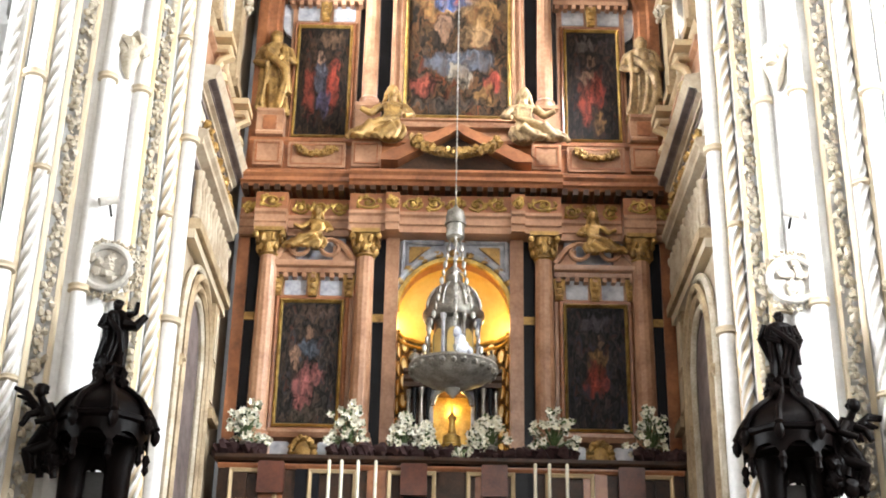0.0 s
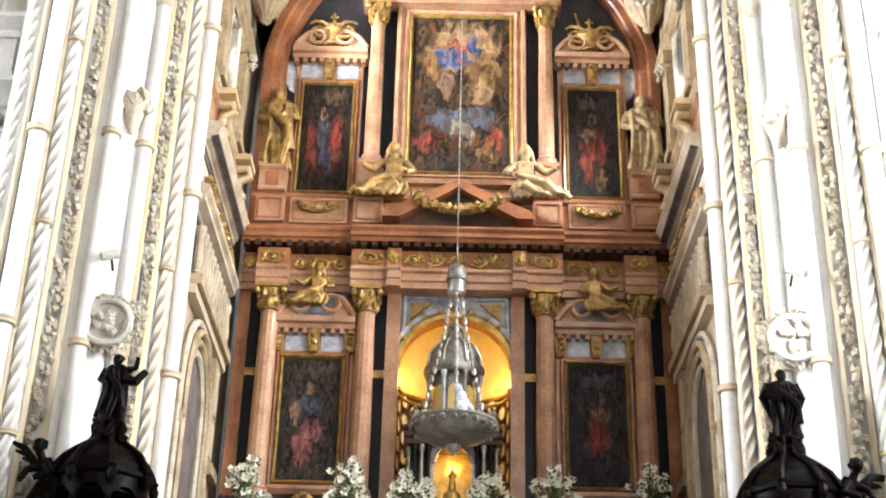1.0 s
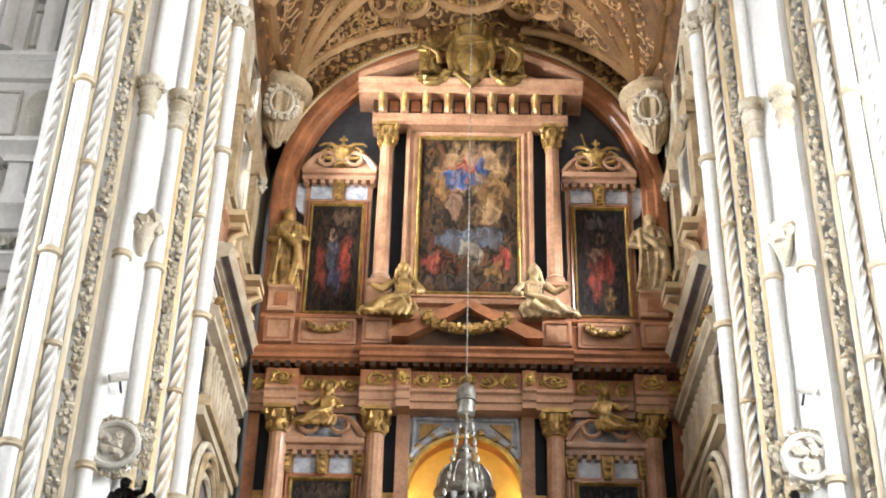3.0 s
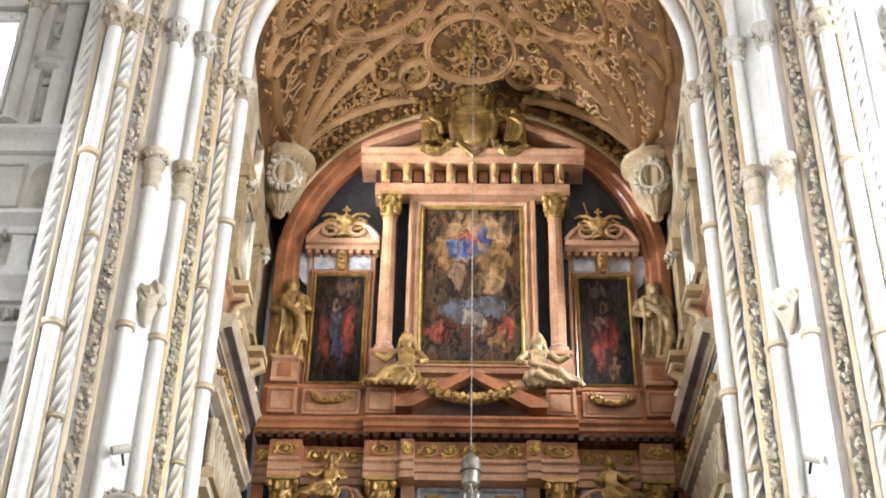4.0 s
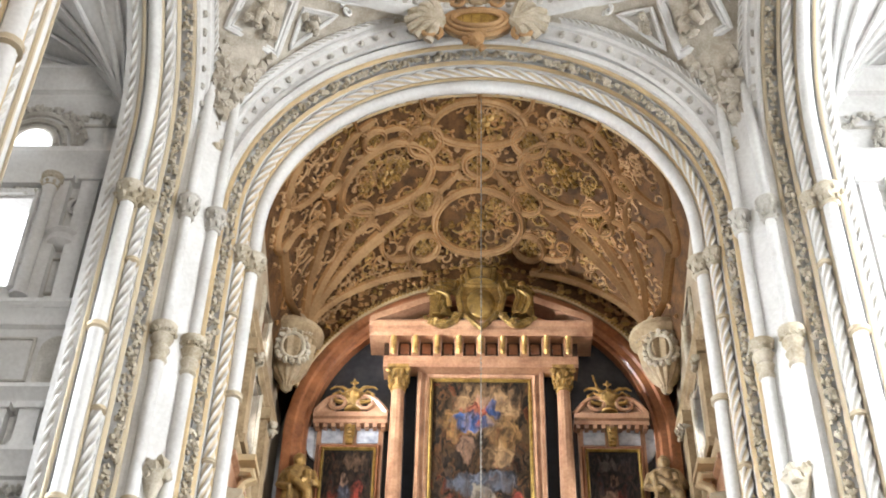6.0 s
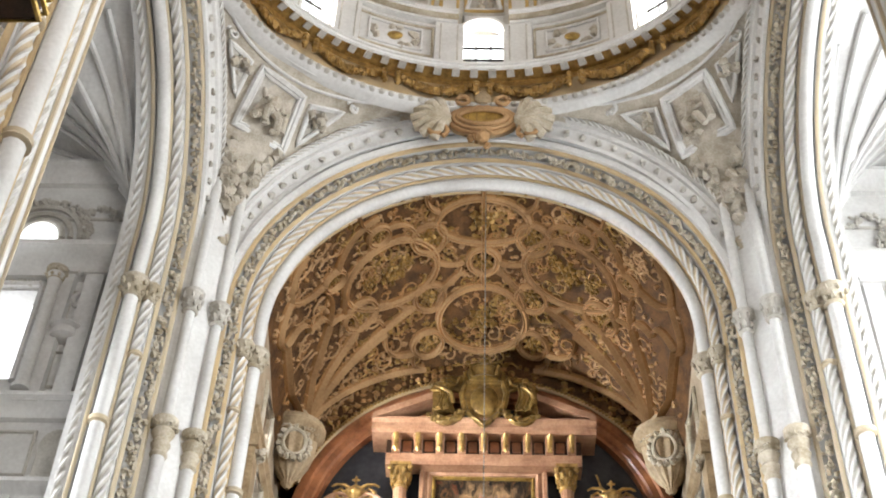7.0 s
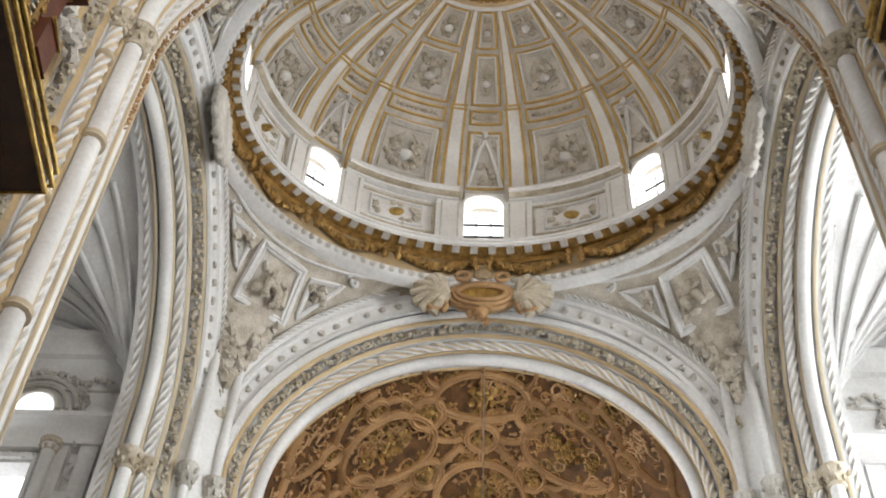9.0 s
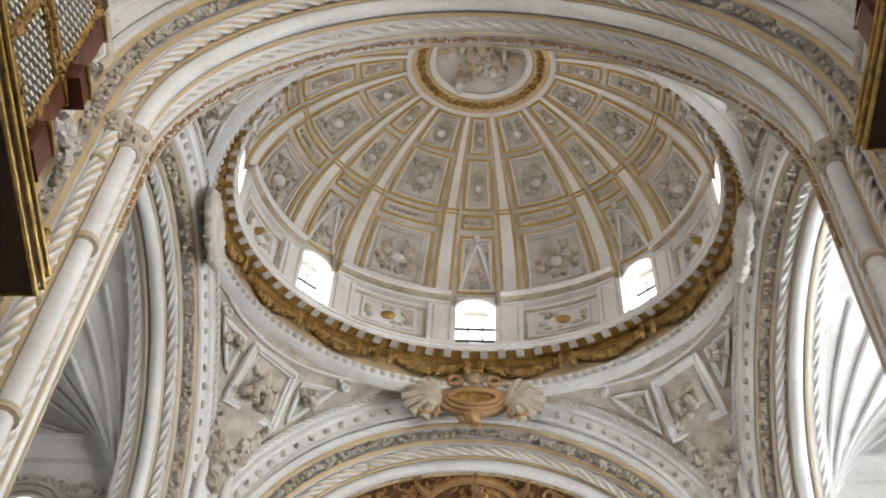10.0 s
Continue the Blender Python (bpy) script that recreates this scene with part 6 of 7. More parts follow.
for k in range(9):
    x = -1.84 + 3.68 * k / 8
    b = Mesh().prism([(x - 0.085, 19.44), (x + 0.085, 19.44), (x + 0.1, 19.85), (x - 0.1, 19.85)], 0.3, 0.5)
    br = rp("bracket", b, ROSE)
    b = Mesh().tube([(x, 0.46, 19.45), (x, 0.52, 19.5), (x, 0.5, 19.62), (x, 0.55, 19.74), (x, 0.6, 19.82)], 0.06, 7)
    rp("bracket_scroll", b, OLDGOLD, br)
    if k < 8:
        rp("metope", Mesh().box(x + 0.14, 0.28, 19.53, x + 0.32, 0.33, 19.8, bevel=0.02), MARBLE, smooth=False)
b = run(Mesh(), [(-0.14, 19.85), (0.56, 19.85), (0.6, 19.9), (0.68, 19.92), (0.68, 20.02), (0.74, 20.08), (0.74, 20.13), (-0.14, 20.2)], -2.36, 2.36)
rp("upper_cornice", b, ROSE, smooth=False)
for s in (-1, 1):
    poly = [(s * 2.36, 20.15), (s * 0.85, 20.82), (s * 0.85, 21.0), (s * 2.3, 20.34), (s * 2.36, 20.3)]
    b = Mesh().prism(poly, 0.0, 0.66)
    rp("raking_cornice", b, ROSE, smooth=False)
    b = Mesh().prism([(s * 2.1, 20.14), (s * 0.7, 20.14), (s * 0.7, 20.85)], 0.0, 0.3)
    rp("tympanum", b, MARBLE, smooth=False)
def figure(h, seed, wide=0.28, lean=0.0, raised=None):
    """A standing draped figure as one plain mesh, its foot at the origin, facing -y."""
    r, b = random.Random(seed), Mesh()
    ph = r.uniform(0, 6)
    rows = []
    for t, w in ((0.0, 0.9), (0.03, 1.0), (0.15, 0.92), (0.3, 0.85), (0.42, 0.88), (0.52, 0.8), (0.62, 0.86), (0.7, 0.92), (0.78, 0.95), (0.82, 0.72), (0.85, 0.3)):
        row = []
        for j in range(44):
            a = 2 * math.pi * j / 44
            f = 1 + (0.22 * math.sin(5 * a + ph + 2.5 * t) + 0.16 * math.sin(9 * a - ph + 1.5 * t)) * (1.15 - t)
            row.append((wide * w * f * math.cos(a) + lean * math.sin(t * 3), wide * 0.72 * w * f * math.sin(a), t * h))
        rows.append(row)
    rows = [[(0, 0, 0)] * 44] + rows + [[(lean * math.sin(2.6), 0, 0.86 * h)] * 44]
    b.grid(rows, closed=True)
    hx = lean * math.sin(2.7)
    b.blob((hx, -0.02, 0.91 * h), (0.068 * h, 0.075 * h, 0.085 * h), r, 0.06, 12, 8)
    b.blob((hx, 0.02, 0.94 * h), (0.075 * h, 0.075 * h, 0.07 * h), r, 0.15, 10, 6)
    for s in (-1, 1):
        sh = Vector((hx + s * wide * 0.85, 0, 0.77 * h))
        if raised == s:
            pts = [sh, sh + Vector((s * 0.12 * h, -0.05, 0.02 * h)), sh + Vector((s * 0.15 * h, -0.1, 0.16 * h))]
        else:
            pts = [sh, sh + Vector((s * 0.06 * h, -0.04, -0.16 * h)), Vector((hx + s * 0.05 * h, -wide * 0.9, 0.56 * h + 0.05 * s * h))]
        b.tube(path_dense(pts, 0.08), lambda t: h * (0.05 - 0.02 * t), 8)
    b.tube([(hx - 0.8 * wide, -0.3 * wide, 0.74 * h), (hx, -0.95 * wide, 0.58 * h), (0.75 * wide, -0.85 * wide, 0.46 * h), (0.95 * wide, -0.4 * wide, 0.2 * h)], lambda t: h * (0.035 + 0.02 * t), 8)
    b.blob((hx, -0.085 * h, 0.865 * h), (0.045 * h, 0.035 * h, 0.05 * h), r, 0.15, 8, 5)
    for k in range(5):
        x = r.uniform(-0.8, 0.8) * wide
        b.tube([(x, -wide * 0.66, 0.74 * h), (x * 1.2 + 0.05, -wide * 0.78, 0.4 * h), (x * 1.1 - 0.04, -wide * 0.72, 0.05 * h)], 0.022 * h, 6)
    return b



CRESTGOLD = material("dark_crest_gilding", (0.40, 0.25, 0.07), (0.06, 0.03, 0.01), 0.38, 0.6, scale=5, fine=30, bump=0.5, mix=0.7)
crest = thing("gilded_crest", "gilded carved crest of arms over the altarpiece", "crest")


def cp(name, b):
    return part(name, place(b.moved(lambda x, y, z: (x * 1.2, y + 0.12, z - 0.14))), CRESTGOLD, crest)


shield = [(-0.3, 21.2), (0.3, 21.2), (0.36, 20.9), (0.3, 20.5), (0.0, 20.12), (-0.3, 20.5), (-0.36, 20.9)]
b = Mesh().prism(shield, 0.42, 0.6)
b.blob((0, 0.6, 20.75), (0.26, 0.1, 0.4), None, 0, 14, 8)
cp("shield", b)
b = Mesh().tube([(x * 1.12, 0.6, 20.72 + (z - 20.72) * 1.1) for x, z in path_dense(shield + shield[:1], 0.12)[:-1]], 0.06, 7, closed=True)
cp("shield_border", b)
b = Mesh().lathe([(0.2, 21.25), (0.3, 21.3), (0.26, 21.36), (0.32, 21.6), (0.2, 21.72), (0.08, 21.85), (0.1, 21.95), (0.02, 22.05)], 0, 0.5, 16)
for k in range(8):
    a = 2 * math.pi * k / 8
    b.tube([(0.3 * math.cos(a), 0.5 + 0.3 * math.sin(a), 21.35), (0.36 * math.cos(a), 0.5 + 0.36 * math.sin(a), 21.6), (0.05 * math.cos(a), 0.5, 21.88)], 0.035, 6)
cp("crown", b)
for s in (-1, 1):
    f = figure(0.95, 90 + s, 0.17, 0.05 * s, raised=-s)
    cp("supporter", f.moved(lambda x, y, z, s=s: (s * 0.72 + x, 0.55 - y, 20.45 + z)))
    b = Mesh().tube([(s * (0.3 + 0.62 * t), 0.6, 20.5 - 0.35 * math.sin(2.6 * t)) for t in np.linspace(0, 1, 12)], lambda t: 0.05 + 0.04 * math.sin(math.pi * t), 7)
    cp("festoon", leaves(b, [(s * (0.3 + 0.62 * t), 0.64, 20.5 - 0.35 * math.sin(2.6 * t)) for t in np.linspace(0, 1, 8)], 0.1, 0.08))
    for k in range(5):
        a = 0.2 + 0.35 * k
        b = Mesh().tube([(s * 0.35, 0.45, 21.1), (s * (0.35 + 0.3 * math.cos(a)), 0.5, 21.15 + 0.3 * math.sin(a)), (s * (0.42 + 0.52 * math.cos(a)), 0.42, 21.15 + 0.42 * math.sin(a))], lambda t: 0.07 - 0.03 * t, 6)
        cp("plume", b)

# small pediment between the tiers with a garland
for s in (-1, 1):
    b = Mesh().prism([(s * 1.42, 13.95), (s * 1.1, 13.95), (s * 0.16, 14.5), (s * 0.0, 14.62), (s * 0.0, 14.78), (s * 1.42, 14.07)], 0.25, 0.7)
    rp("pediment_slope", b, MARBLE, smooth=False)
rp("pediment_field", Mesh().prism([(-1.2, 13.85), (1.2, 13.85), (0, 14.6)], 0.2, 0.45), DARKWOOD, smooth=False)
b = Mesh()
pts = [(0.78 * math.cos(a), 0.74, 14.42 - 0.34 * math.sin(a)) for a in np.linspace(0, math.pi, 22)]
b.tube(pts, lambda t: 0.04 + 0.05 * math.sin(math.pi * t), 8)
leaves(b, [(x, o + 0.03, z) for x, o, z in pts], 0.14, 0.06)
rp("garland", b, OLDGOLD, None, "gilded garland of fruit and leaves")


# ---- statues ----
def seated(h, seed, side):
    """A seated robed figure as one plain mesh, its knees and robe turned to one side."""
    r, b = random.Random(seed), Mesh()

    def limb(pts, r0, r1, n=10):
        b.tube(path_dense([(x * h, y * h, z * h) for x, y, z in pts], 0.05), lambda t: h * (r0 + (r1 - r0) * t), n)

    def lump(x, y, z, rx, ry, rz, rough=0.04):
        b.blob((x * h, y * h, z * h), (rx * h, ry * h, rz * h), r, rough, 14, 9)
    lump(0, 0.02, 0.16, 0.22, 0.16, 0.15)
    limb([(0, 0.03, 0.16), (0, -0.01, 0.42), (0, -0.05, 0.64)], 0.15, 0.12, 14)
    lump(0, -0.04, 0.63, 0.2, 0.1, 0.085)
    limb([(0, -0.05, 0.64), (0, -0.09, 0.8)], 0.07, 0.06)
    lump(0, -0.13, 0.875, 0.08, 0.09, 0.115)
    lump(0, -0.06, 0.9, 0.105, 0.09, 0.115, 0.1)
    for s in (-1, 1):
        limb([(s * 0.09, -0.04, 0.9), (s * 0.12, -0.02, 0.76), (s * 0.16, -0.02, 0.66)], 0.04, 0.03)
        knee = (side * 0.12 + s * 0.17, -0.2, 0.2 + 0.05 * (s == side))
        limb([(s * 0.1, 0, 0.17), knee], 0.115, 0.1)
        foot = (side * 0.36 + s * 0.14, -0.2, 0.02)
        limb([knee, foot], 0.095, 0.065)
        lump(foot[0] + side * 0.05, foot[1] - 0.04, 0.02, 0.08, 0.06, 0.035)
        if s == side:
            limb([(s * 0.18, -0.04, 0.64), (s * 0.33, -0.06, 0.5), (s * 0.5, -0.12, 0.56)], 0.075, 0.045)
        else:
            limb([(s * 0.18, -0.04, 0.64), (s * 0.33, -0.1, 0.45), (s * 0.2, -0.24, 0.36)], 0.075, 0.045)
    for k in range(9):
        t = k / 8
        x0 = side * 0.02 + (t - 0.5) * 0.4
        x1 = side * 0.2 + (t - 0.5) * 0.85
        limb([(x0, -0.14, 0.24), (x1, -0.22 + 0.1 * abs(t - 0.5), 0.1 + 0.05 * (k % 2)), (x1 + side * 0.08, -0.2 + 0.1 * abs(t - 0.5), -0.02)], 0.04, 0.05, 8)
    for k in range(5):
        x = -0.12 + 0.06 * k
        limb([(x, -0.13, 0.6), (x * 0.8, -0.17, 0.42), (x * 1.4 + side * 0.04, -0.16, 0.24)], 0.022, 0.03, 7)
    limb([(-side * 0.22, -0.02, 0.6), (-side * 0.08, -0.17, 0.36), (side * 0.2, -0.24, 0.26), (side * 0.46, -0.18, 0.1)], 0.045, 0.06)
    return b


def stand(name, b, mat, x, y, z, label, category="statue", group=""):
    ob = part(name, b, mat)
    ob.location = (x, y, z)
    fuse = ob.modifiers.new("fuse", "REMESH")
    fuse.mode, fuse.voxel_size, fuse.use_smooth_shade = "VOXEL", 0.02, True
    return tagged(ob, label, category, group)


STATUE = material("gilded_statue", (0.47, 0.29, 0.095), (0.13, 0.07, 0.022), 0.45, 0.4, scale=5, fine=30, bump=0.35)
PALESTATUE = material("pale_statue", (0.46, 0.32, 0.16), (0.14, 0.085, 0.04), 0.5, 0.2, scale=5, fine=30, bump=0.35)
stand("statue", figure(1.92, 3, 0.3, -0.05), STATUE, XR - 3.6, YW - 0.14, 15.2, "standing gilded robed statue on a red marble pedestal", "statue", "altarpiece statues")
stand("statue", figure(1.92, 8, 0.32, 0.05), PALESTATUE, XR + 3.62, YW - 0.14, 15.2, "standing pale robed statue on a red marble pedestal", "statue", "altarpiece statues")
stand("seated_statue", seated(1.2, 4, -1), STATUE, XR - 1.25, YW - 0.5, 14.42, "seated gilded robed statue on the sloping pediment", "statue", "seated statues")
stand("seated_statue", seated(1.2, 5, 1), PALESTATUE, XR + 1.28, YW - 0.5, 14.42, "seated pale robed statue on the sloping pediment", "statue", "seated statues")
for s in (-1, 1):
    stand("gilded_figure", seated(0.86, 30 + s, s), OLDGOLD, XR + s * 2.58, YW - 0.2, 12.28, "small seated gilded figure between the scrolls of a pediment", "statue", "small gilded figures")
    b = Mesh().lathe([(0.17, 0), (0.19, 0.05), (0.09, 0.12), (0.13, 0.2), (0.21, 0.3), (0.23, 0.38), (0.17, 0.47), (0.08, 0.52), (0.1, 0.57), (0.03, 0.62)], 0, 0, 16)
    for k in (-1, 1):
        b.tube([(k * 0.12, -0.05, 0.2), (k * 0.34, -0.08, 0.22), (k * 0.42, -0.06, 0.4), (k * 0.28, -0.05, 0.5), (k * 0.22, -0.06, 0.4)], lambda t: 0.055 - 0.02 * t, 7)
        b.tube([(k * 0.1, -0.04, 0.5), (k * 0.24, -0.05, 0.6), (k * 0.4, -0.03, 0.62), (k * 0.5, -0.02, 0.56)], lambda t: 0.05 - 0.025 * t, 7)
    b.tube([(0, 0, 0.6), (0, 0, 0.84)], 0.03, 6)
    b.tube([(-0.09, 0, 0.75), (0.09, 0, 0.75)], 0.028, 6)
    for k in range(12):
        a = 2 * math.pi * k / 12
        b.blob((0.2 * math.cos(a), 0.2 * math.sin(a), 0.34 + 0.05 * (k % 2)), (0.06, 0.06, 0.07), rnd, 0.3, 6, 4)
    if s > 0:
        b.tube([(-0.1, -0.05, 0.2), (-0.3, -0.05, 0.95)], 0.025, 6)
    stand("gilded_trophy", b, OLDGOLD, XR + s * 2.64, YW - 0.14, 18.15, "gilded carved trophy on a broken pediment", "ornament", "gilded trophies")

# ---- tabernacle, lamp, altar ----
tab = thing("tabernacle", "two-storey silver and dark marble tabernacle with a small dome", "tabernacle")


def tp(name, b, mats, label="", parent=None, smooth=True):
    return part(name, b.moved(lambda x, y, z: (XR + x, YW - 0.35 - y, z)), mats, parent or tab, label, smooth)


b = run(Mesh(), [(-0.5, 8.25), (0.3, 8.25), (0.3, 8.36), (0.26, 8.4), (-0.5, 8.42)], -0.82, 0.82)
tp("plinth", b, PALE, smooth=False)
for s in (-1, 1):
    for k, (x, o) in enumerate(((0.42, 0.2), (0.54, 0.24), (0.66, 0.2), (0.76, 0.1))):
        b = Mesh().lathe([(0.05, 8.4), (0.055, 8.46), (0.036, 8.5), (0.034, 9.35), (0.05, 9.4), (0.06, 9.5)], s * x, o, 10)
        tp("column", b, SILVER if k % 2 else BLACK)
    b = Mesh().box(s * 0.33, -0.3, 8.4, s * 0.4, 0.12, 9.5).box(s * 0.4, -0.3, 8.4, s * 0.78, 0.0, 9.5, mat=1)
    tp("jamb", b, [PALE, DARKWOOD], smooth=False)
b = Mesh()
for r, m in ((0.36, 0.02), (0.32, 0.05)):
    b.tube([(-r * math.cos(a), 0.14 + m, 9.2 + r * math.sin(a)) for a in np.linspace(0, math.pi, 16)], 0.03, 6)
tp("door_arch", b, SILVER)
b = Mesh().grid([[(-0.33 * math.cos(a), 0.12, z if z else 9.2 + 0.3 * math.sin(a)) for a in np.linspace(0, math.pi, 12)] for z in (0, 9.55)])
tp("arch_wall", b, PALE)
b = Mesh().box(-0.34, -0.32, 8.4, 0.34, -0.28, 9.55)
tp("inner_wall", b, GOLD, "gilded wall behind the small bell-shaped vessel", smooth=False)
b = run(Mesh(), [(-0.5, 9.5), (0.32, 9.5), (0.32, 9.58), (0.36, 9.62), (0.36, 9.7), (0.42, 9.74), (0.42, 9.8), (-0.5, 9.84)], -0.86, 0.86)
tp("entablature", b, DARKWOOD, smooth=False)
b = Mesh().lathe([(0.55, 9.82), (0.55, 9.92), (0.5, 9.95), (0.36, 9.96), (0.36, 10.8), (0.52, 10.82), (0.56, 10.9), (0.56, 10.98), (0.5, 11.0), (0.47, 11.2), (0.36, 11.42), (0.2, 11.56), (0.16, 11.58), (0.16, 11.72), (0.2, 11.74), (0.14, 11.84), (0.03, 11.95), (0.02, 12.1)], 0, 0, 24)
tp("upper_storey", b, SILVER)
for k in range(8):
    a = 2 * math.pi * (k + 0.5) / 8
    b = Mesh().lathe([(0.05, 9.95), (0.055, 10.0), (0.036, 10.04), (0.034, 10.7), (0.055, 10.76), (0.06, 10.82)], 0.48 * math.cos(a), 0.48 * math.sin(a), 8)
    tp("upper_column", b, SILVER if k % 2 else PALE)
    b = Mesh().tube([(0.52 * math.cos(a) * math.cos(p), 0.52 * math.sin(a) * math.cos(p), 11.0 + 0.58 * math.sin(p)) for p in np.linspace(0, 1.3, 8)], 0.025, 6)
    tp("dome_rib", b, SILVER)
    a = 2 * math.pi * k / 8
    b = Mesh().prism([(0.11 * math.cos(q), 10.45 + 0.16 * math.sin(q)) for q in np.linspace(0, math.pi, 8)] + [(-0.11, 10.05), (0.11, 10.05)], 0.355, 0.375)
    b.moved(lambda x, y, z, a=a: (x * math.sin(a) + y * math.cos(a), -x * math.cos(a) + y * math.sin(a), z))
    tp("arched_opening", b, NICHE, smooth=False)
for s in (-1, 1):
    b = figure(0.42, 20 + s, 0.07)
    b.moved(lambda x, y, z, s=s: (s * 0.68 + x, 0.1 + y, 9.84 + z))
    tp("finial", b, SILVER)
b = Mesh().lathe([(0.2, 8.42), (0.2, 8.5), (0.16, 8.52), (0.15, 8.66), (0.07, 8.72), (0.05, 8.95), (0.08, 9.0), (0.02, 9.1), (0.015, 9.2)], XR, YW - 0.45, 14)
tagged(part("bell_vessel", b, GOLD), "small golden bell-shaped vessel inside the tabernacle", "vessel")


def warm_lamp(name, place_, watts, size=0.06, colour=(1.0, 0.62, 0.18)):
    l = bpy.data.lights.new(name, "POINT")
    l.energy, l.shadow_soft_size, l.color = watts, size, colour
    ob = new(name, l)
    ob.location = place_
    return ob


warm_lamp("tabernacle_lamp", (XR, YW - 0.28, 9.3), 9, 0.05)
for s in (-1, 1):
    warm_lamp("niche_lamp", (XR + s * 0.78, YW + 0.55, 11.08), 11, 0.05, (1.0, 0.72, 0.3))
    warm_lamp("niche_foot_lamp", (XR + s * 0.92, YW + 0.22, 8.45), 9, 0.05)

# hanging silver lamp
LX, LY = 0.09, 19.6
lampt = thing("sanctuary_lamp", "silver hanging lamp with three chains and a broad dish", "hanging lamp")
b = Mesh().tube([(LX, LY, 11.3), (LX, LY, vault_z(LX, LY) + 0.02)], 0.009, 6)
z = 11.4
while z < 23.2:
    b.blob((LX, LY, z), (0.016, 0.016, 0.035), None, 0, 6, 4)
    z += 0.12
part("chain", b, SILVER, lampt, "long thin chain hung from the vault")
b = Mesh().lathe([(0.02, 11.42), (0.05, 11.36), (0.13, 11.3), (0.155, 11.2), (0.155, 11.12), (0.17, 11.1), (0.17, 11.06), (0.14, 11.05), (0.145, 10.85), (0.12, 10.82), (0.1, 10.8)], LX, LY, 20)
part("chain_cap", b, SILVER, lampt)
for k in range(3):
    a = -math.pi / 2 + 2 * math.pi * k / 3 + 0.05
    b = Mesh()
    for i in range(17):
        t = i / 16
        r = 0.1 + 0.52 * t ** 1.25
        c = (LX + r * math.cos(a), LY + r * math.sin(a), 10.82 - 2.15 * t)
        b.blob(c, (0.024 + 0.014 * (i % 2), 0.024, 0.075), None, 0, 8, 5)
    part("dish_chain", b, SILVER, lampt)
b = Mesh().lathe([(0.6, 8.66), (0.66, 8.7), (0.68, 8.66), (0.64, 8.62), (0.6, 8.56), (0.45, 8.46), (0.25, 8.38), (0.12, 8.34), (0.09, 8.28), (0.05, 8.25), (0.02, 8.2)], LX, LY, 32)
for k in range(24):
    a = 2 * math.pi * k / 24
    b.blob((LX + 0.62 * math.cos(a), LY + 0.62 * math.sin(a), 8.6), (0.06, 0.06, 0.05), rnd, 0.2, 6, 4)
part("dish", b, SILVER, lampt, "wide chased silver dish")
b = Mesh()
for dx, dz, r in ((0.0, 0.12, 0.09), (0.06, 0.02, 0.08), (-0.05, 0.26, 0.07), (0.13, -0.03, 0.06), (0.02, 0.0, 0.09)):
    b.blob((LX + 0.1 + dx, LY - 0.6, 8.76 + dz), (r, r, r * 1.2), rnd, 0.1, 10, 6)
tagged(part("lamp_figure", b, PALE), "small white silver ornament on the lamp's dish", "ornament")

# altar table with its cloth, candles, flowers
table = thing("altar_table", "long red marble altar table with moulded panels", "altar")


def ap(name, b, mats, label="", smooth=False):
    return part(name, b.moved(lambda x, y, z: (XR + x, YW - 0.5 - y, z)), mats, table, label, smooth)


b = run(Mesh(), [(-0.4, 8.0), (0.6, 8.0), (0.64, 8.04), (0.64, 8.1), (-0.4, 8.12)], -3.95, 3.95)
ap("table_top", b, DARKWOOD)
ap("table_front", Mesh().box(-3.9, -0.35, 4.5, 3.9, 0.45, 8.0), DARKWOOD)
for k in range(13):
    x = -3.6 + 0.6 * k
    b = Mesh().box(x - 0.2, 0.45, 7.3, x + 0.2, 0.5, 7.9, bevel=0.03)
    ap("front_panel", b, (DARKWOOD, MARBLE, BLACK)[k % 3])
for z in (7.22, 7.94):
    ap("front_moulding", run(Mesh(), [(0.4, z - 0.05), (0.5, z - 0.05), (0.54, z), (0.54, z + 0.03), (0.4, z + 0.05)], -3.9, 3.9), MARBLE)
for k in range(6):
    x = -3.3 + 1.32 * k
    ap("panel_frame", frame_run(Mesh(), x - 0.34, 7.36, x + 0.34, 7.82, [(0.0, 0.45), (0.0, 0.53), (0.05, 0.55), (0.07, 0.52), (0.07, 0.45)]), GOLDLINE)
for x in (-3.0, -0.62, 0.72, 3.0):
    ap("ledge_block", Mesh().box(x - 0.22, 0.45, 7.45, x + 0.22, 0.62, 7.99, bevel=0.02), REDWOOD)
for x0, x1 in ((-3.95, -3.2), (-2.0, 2.1), (3.15, 3.95)):
    b = Mesh()
    q = x0
    while q < x1:
        b.blob((XR + q, YW - 0.95 + rnd.uniform(-0.1, 0.1), 8.17 + rnd.uniform(0, 0.08)), (0.12, 0.16, 0.13), rnd, 0.3, 7, 5)
        q += 0.09
    tagged(part("velvet_cover", b, material("dark_velvet", (0.03, 0.008, 0.008), None, 0.9)), "dark red ruffled velvet cover on the altar ledge", "cover", "velvet covers")


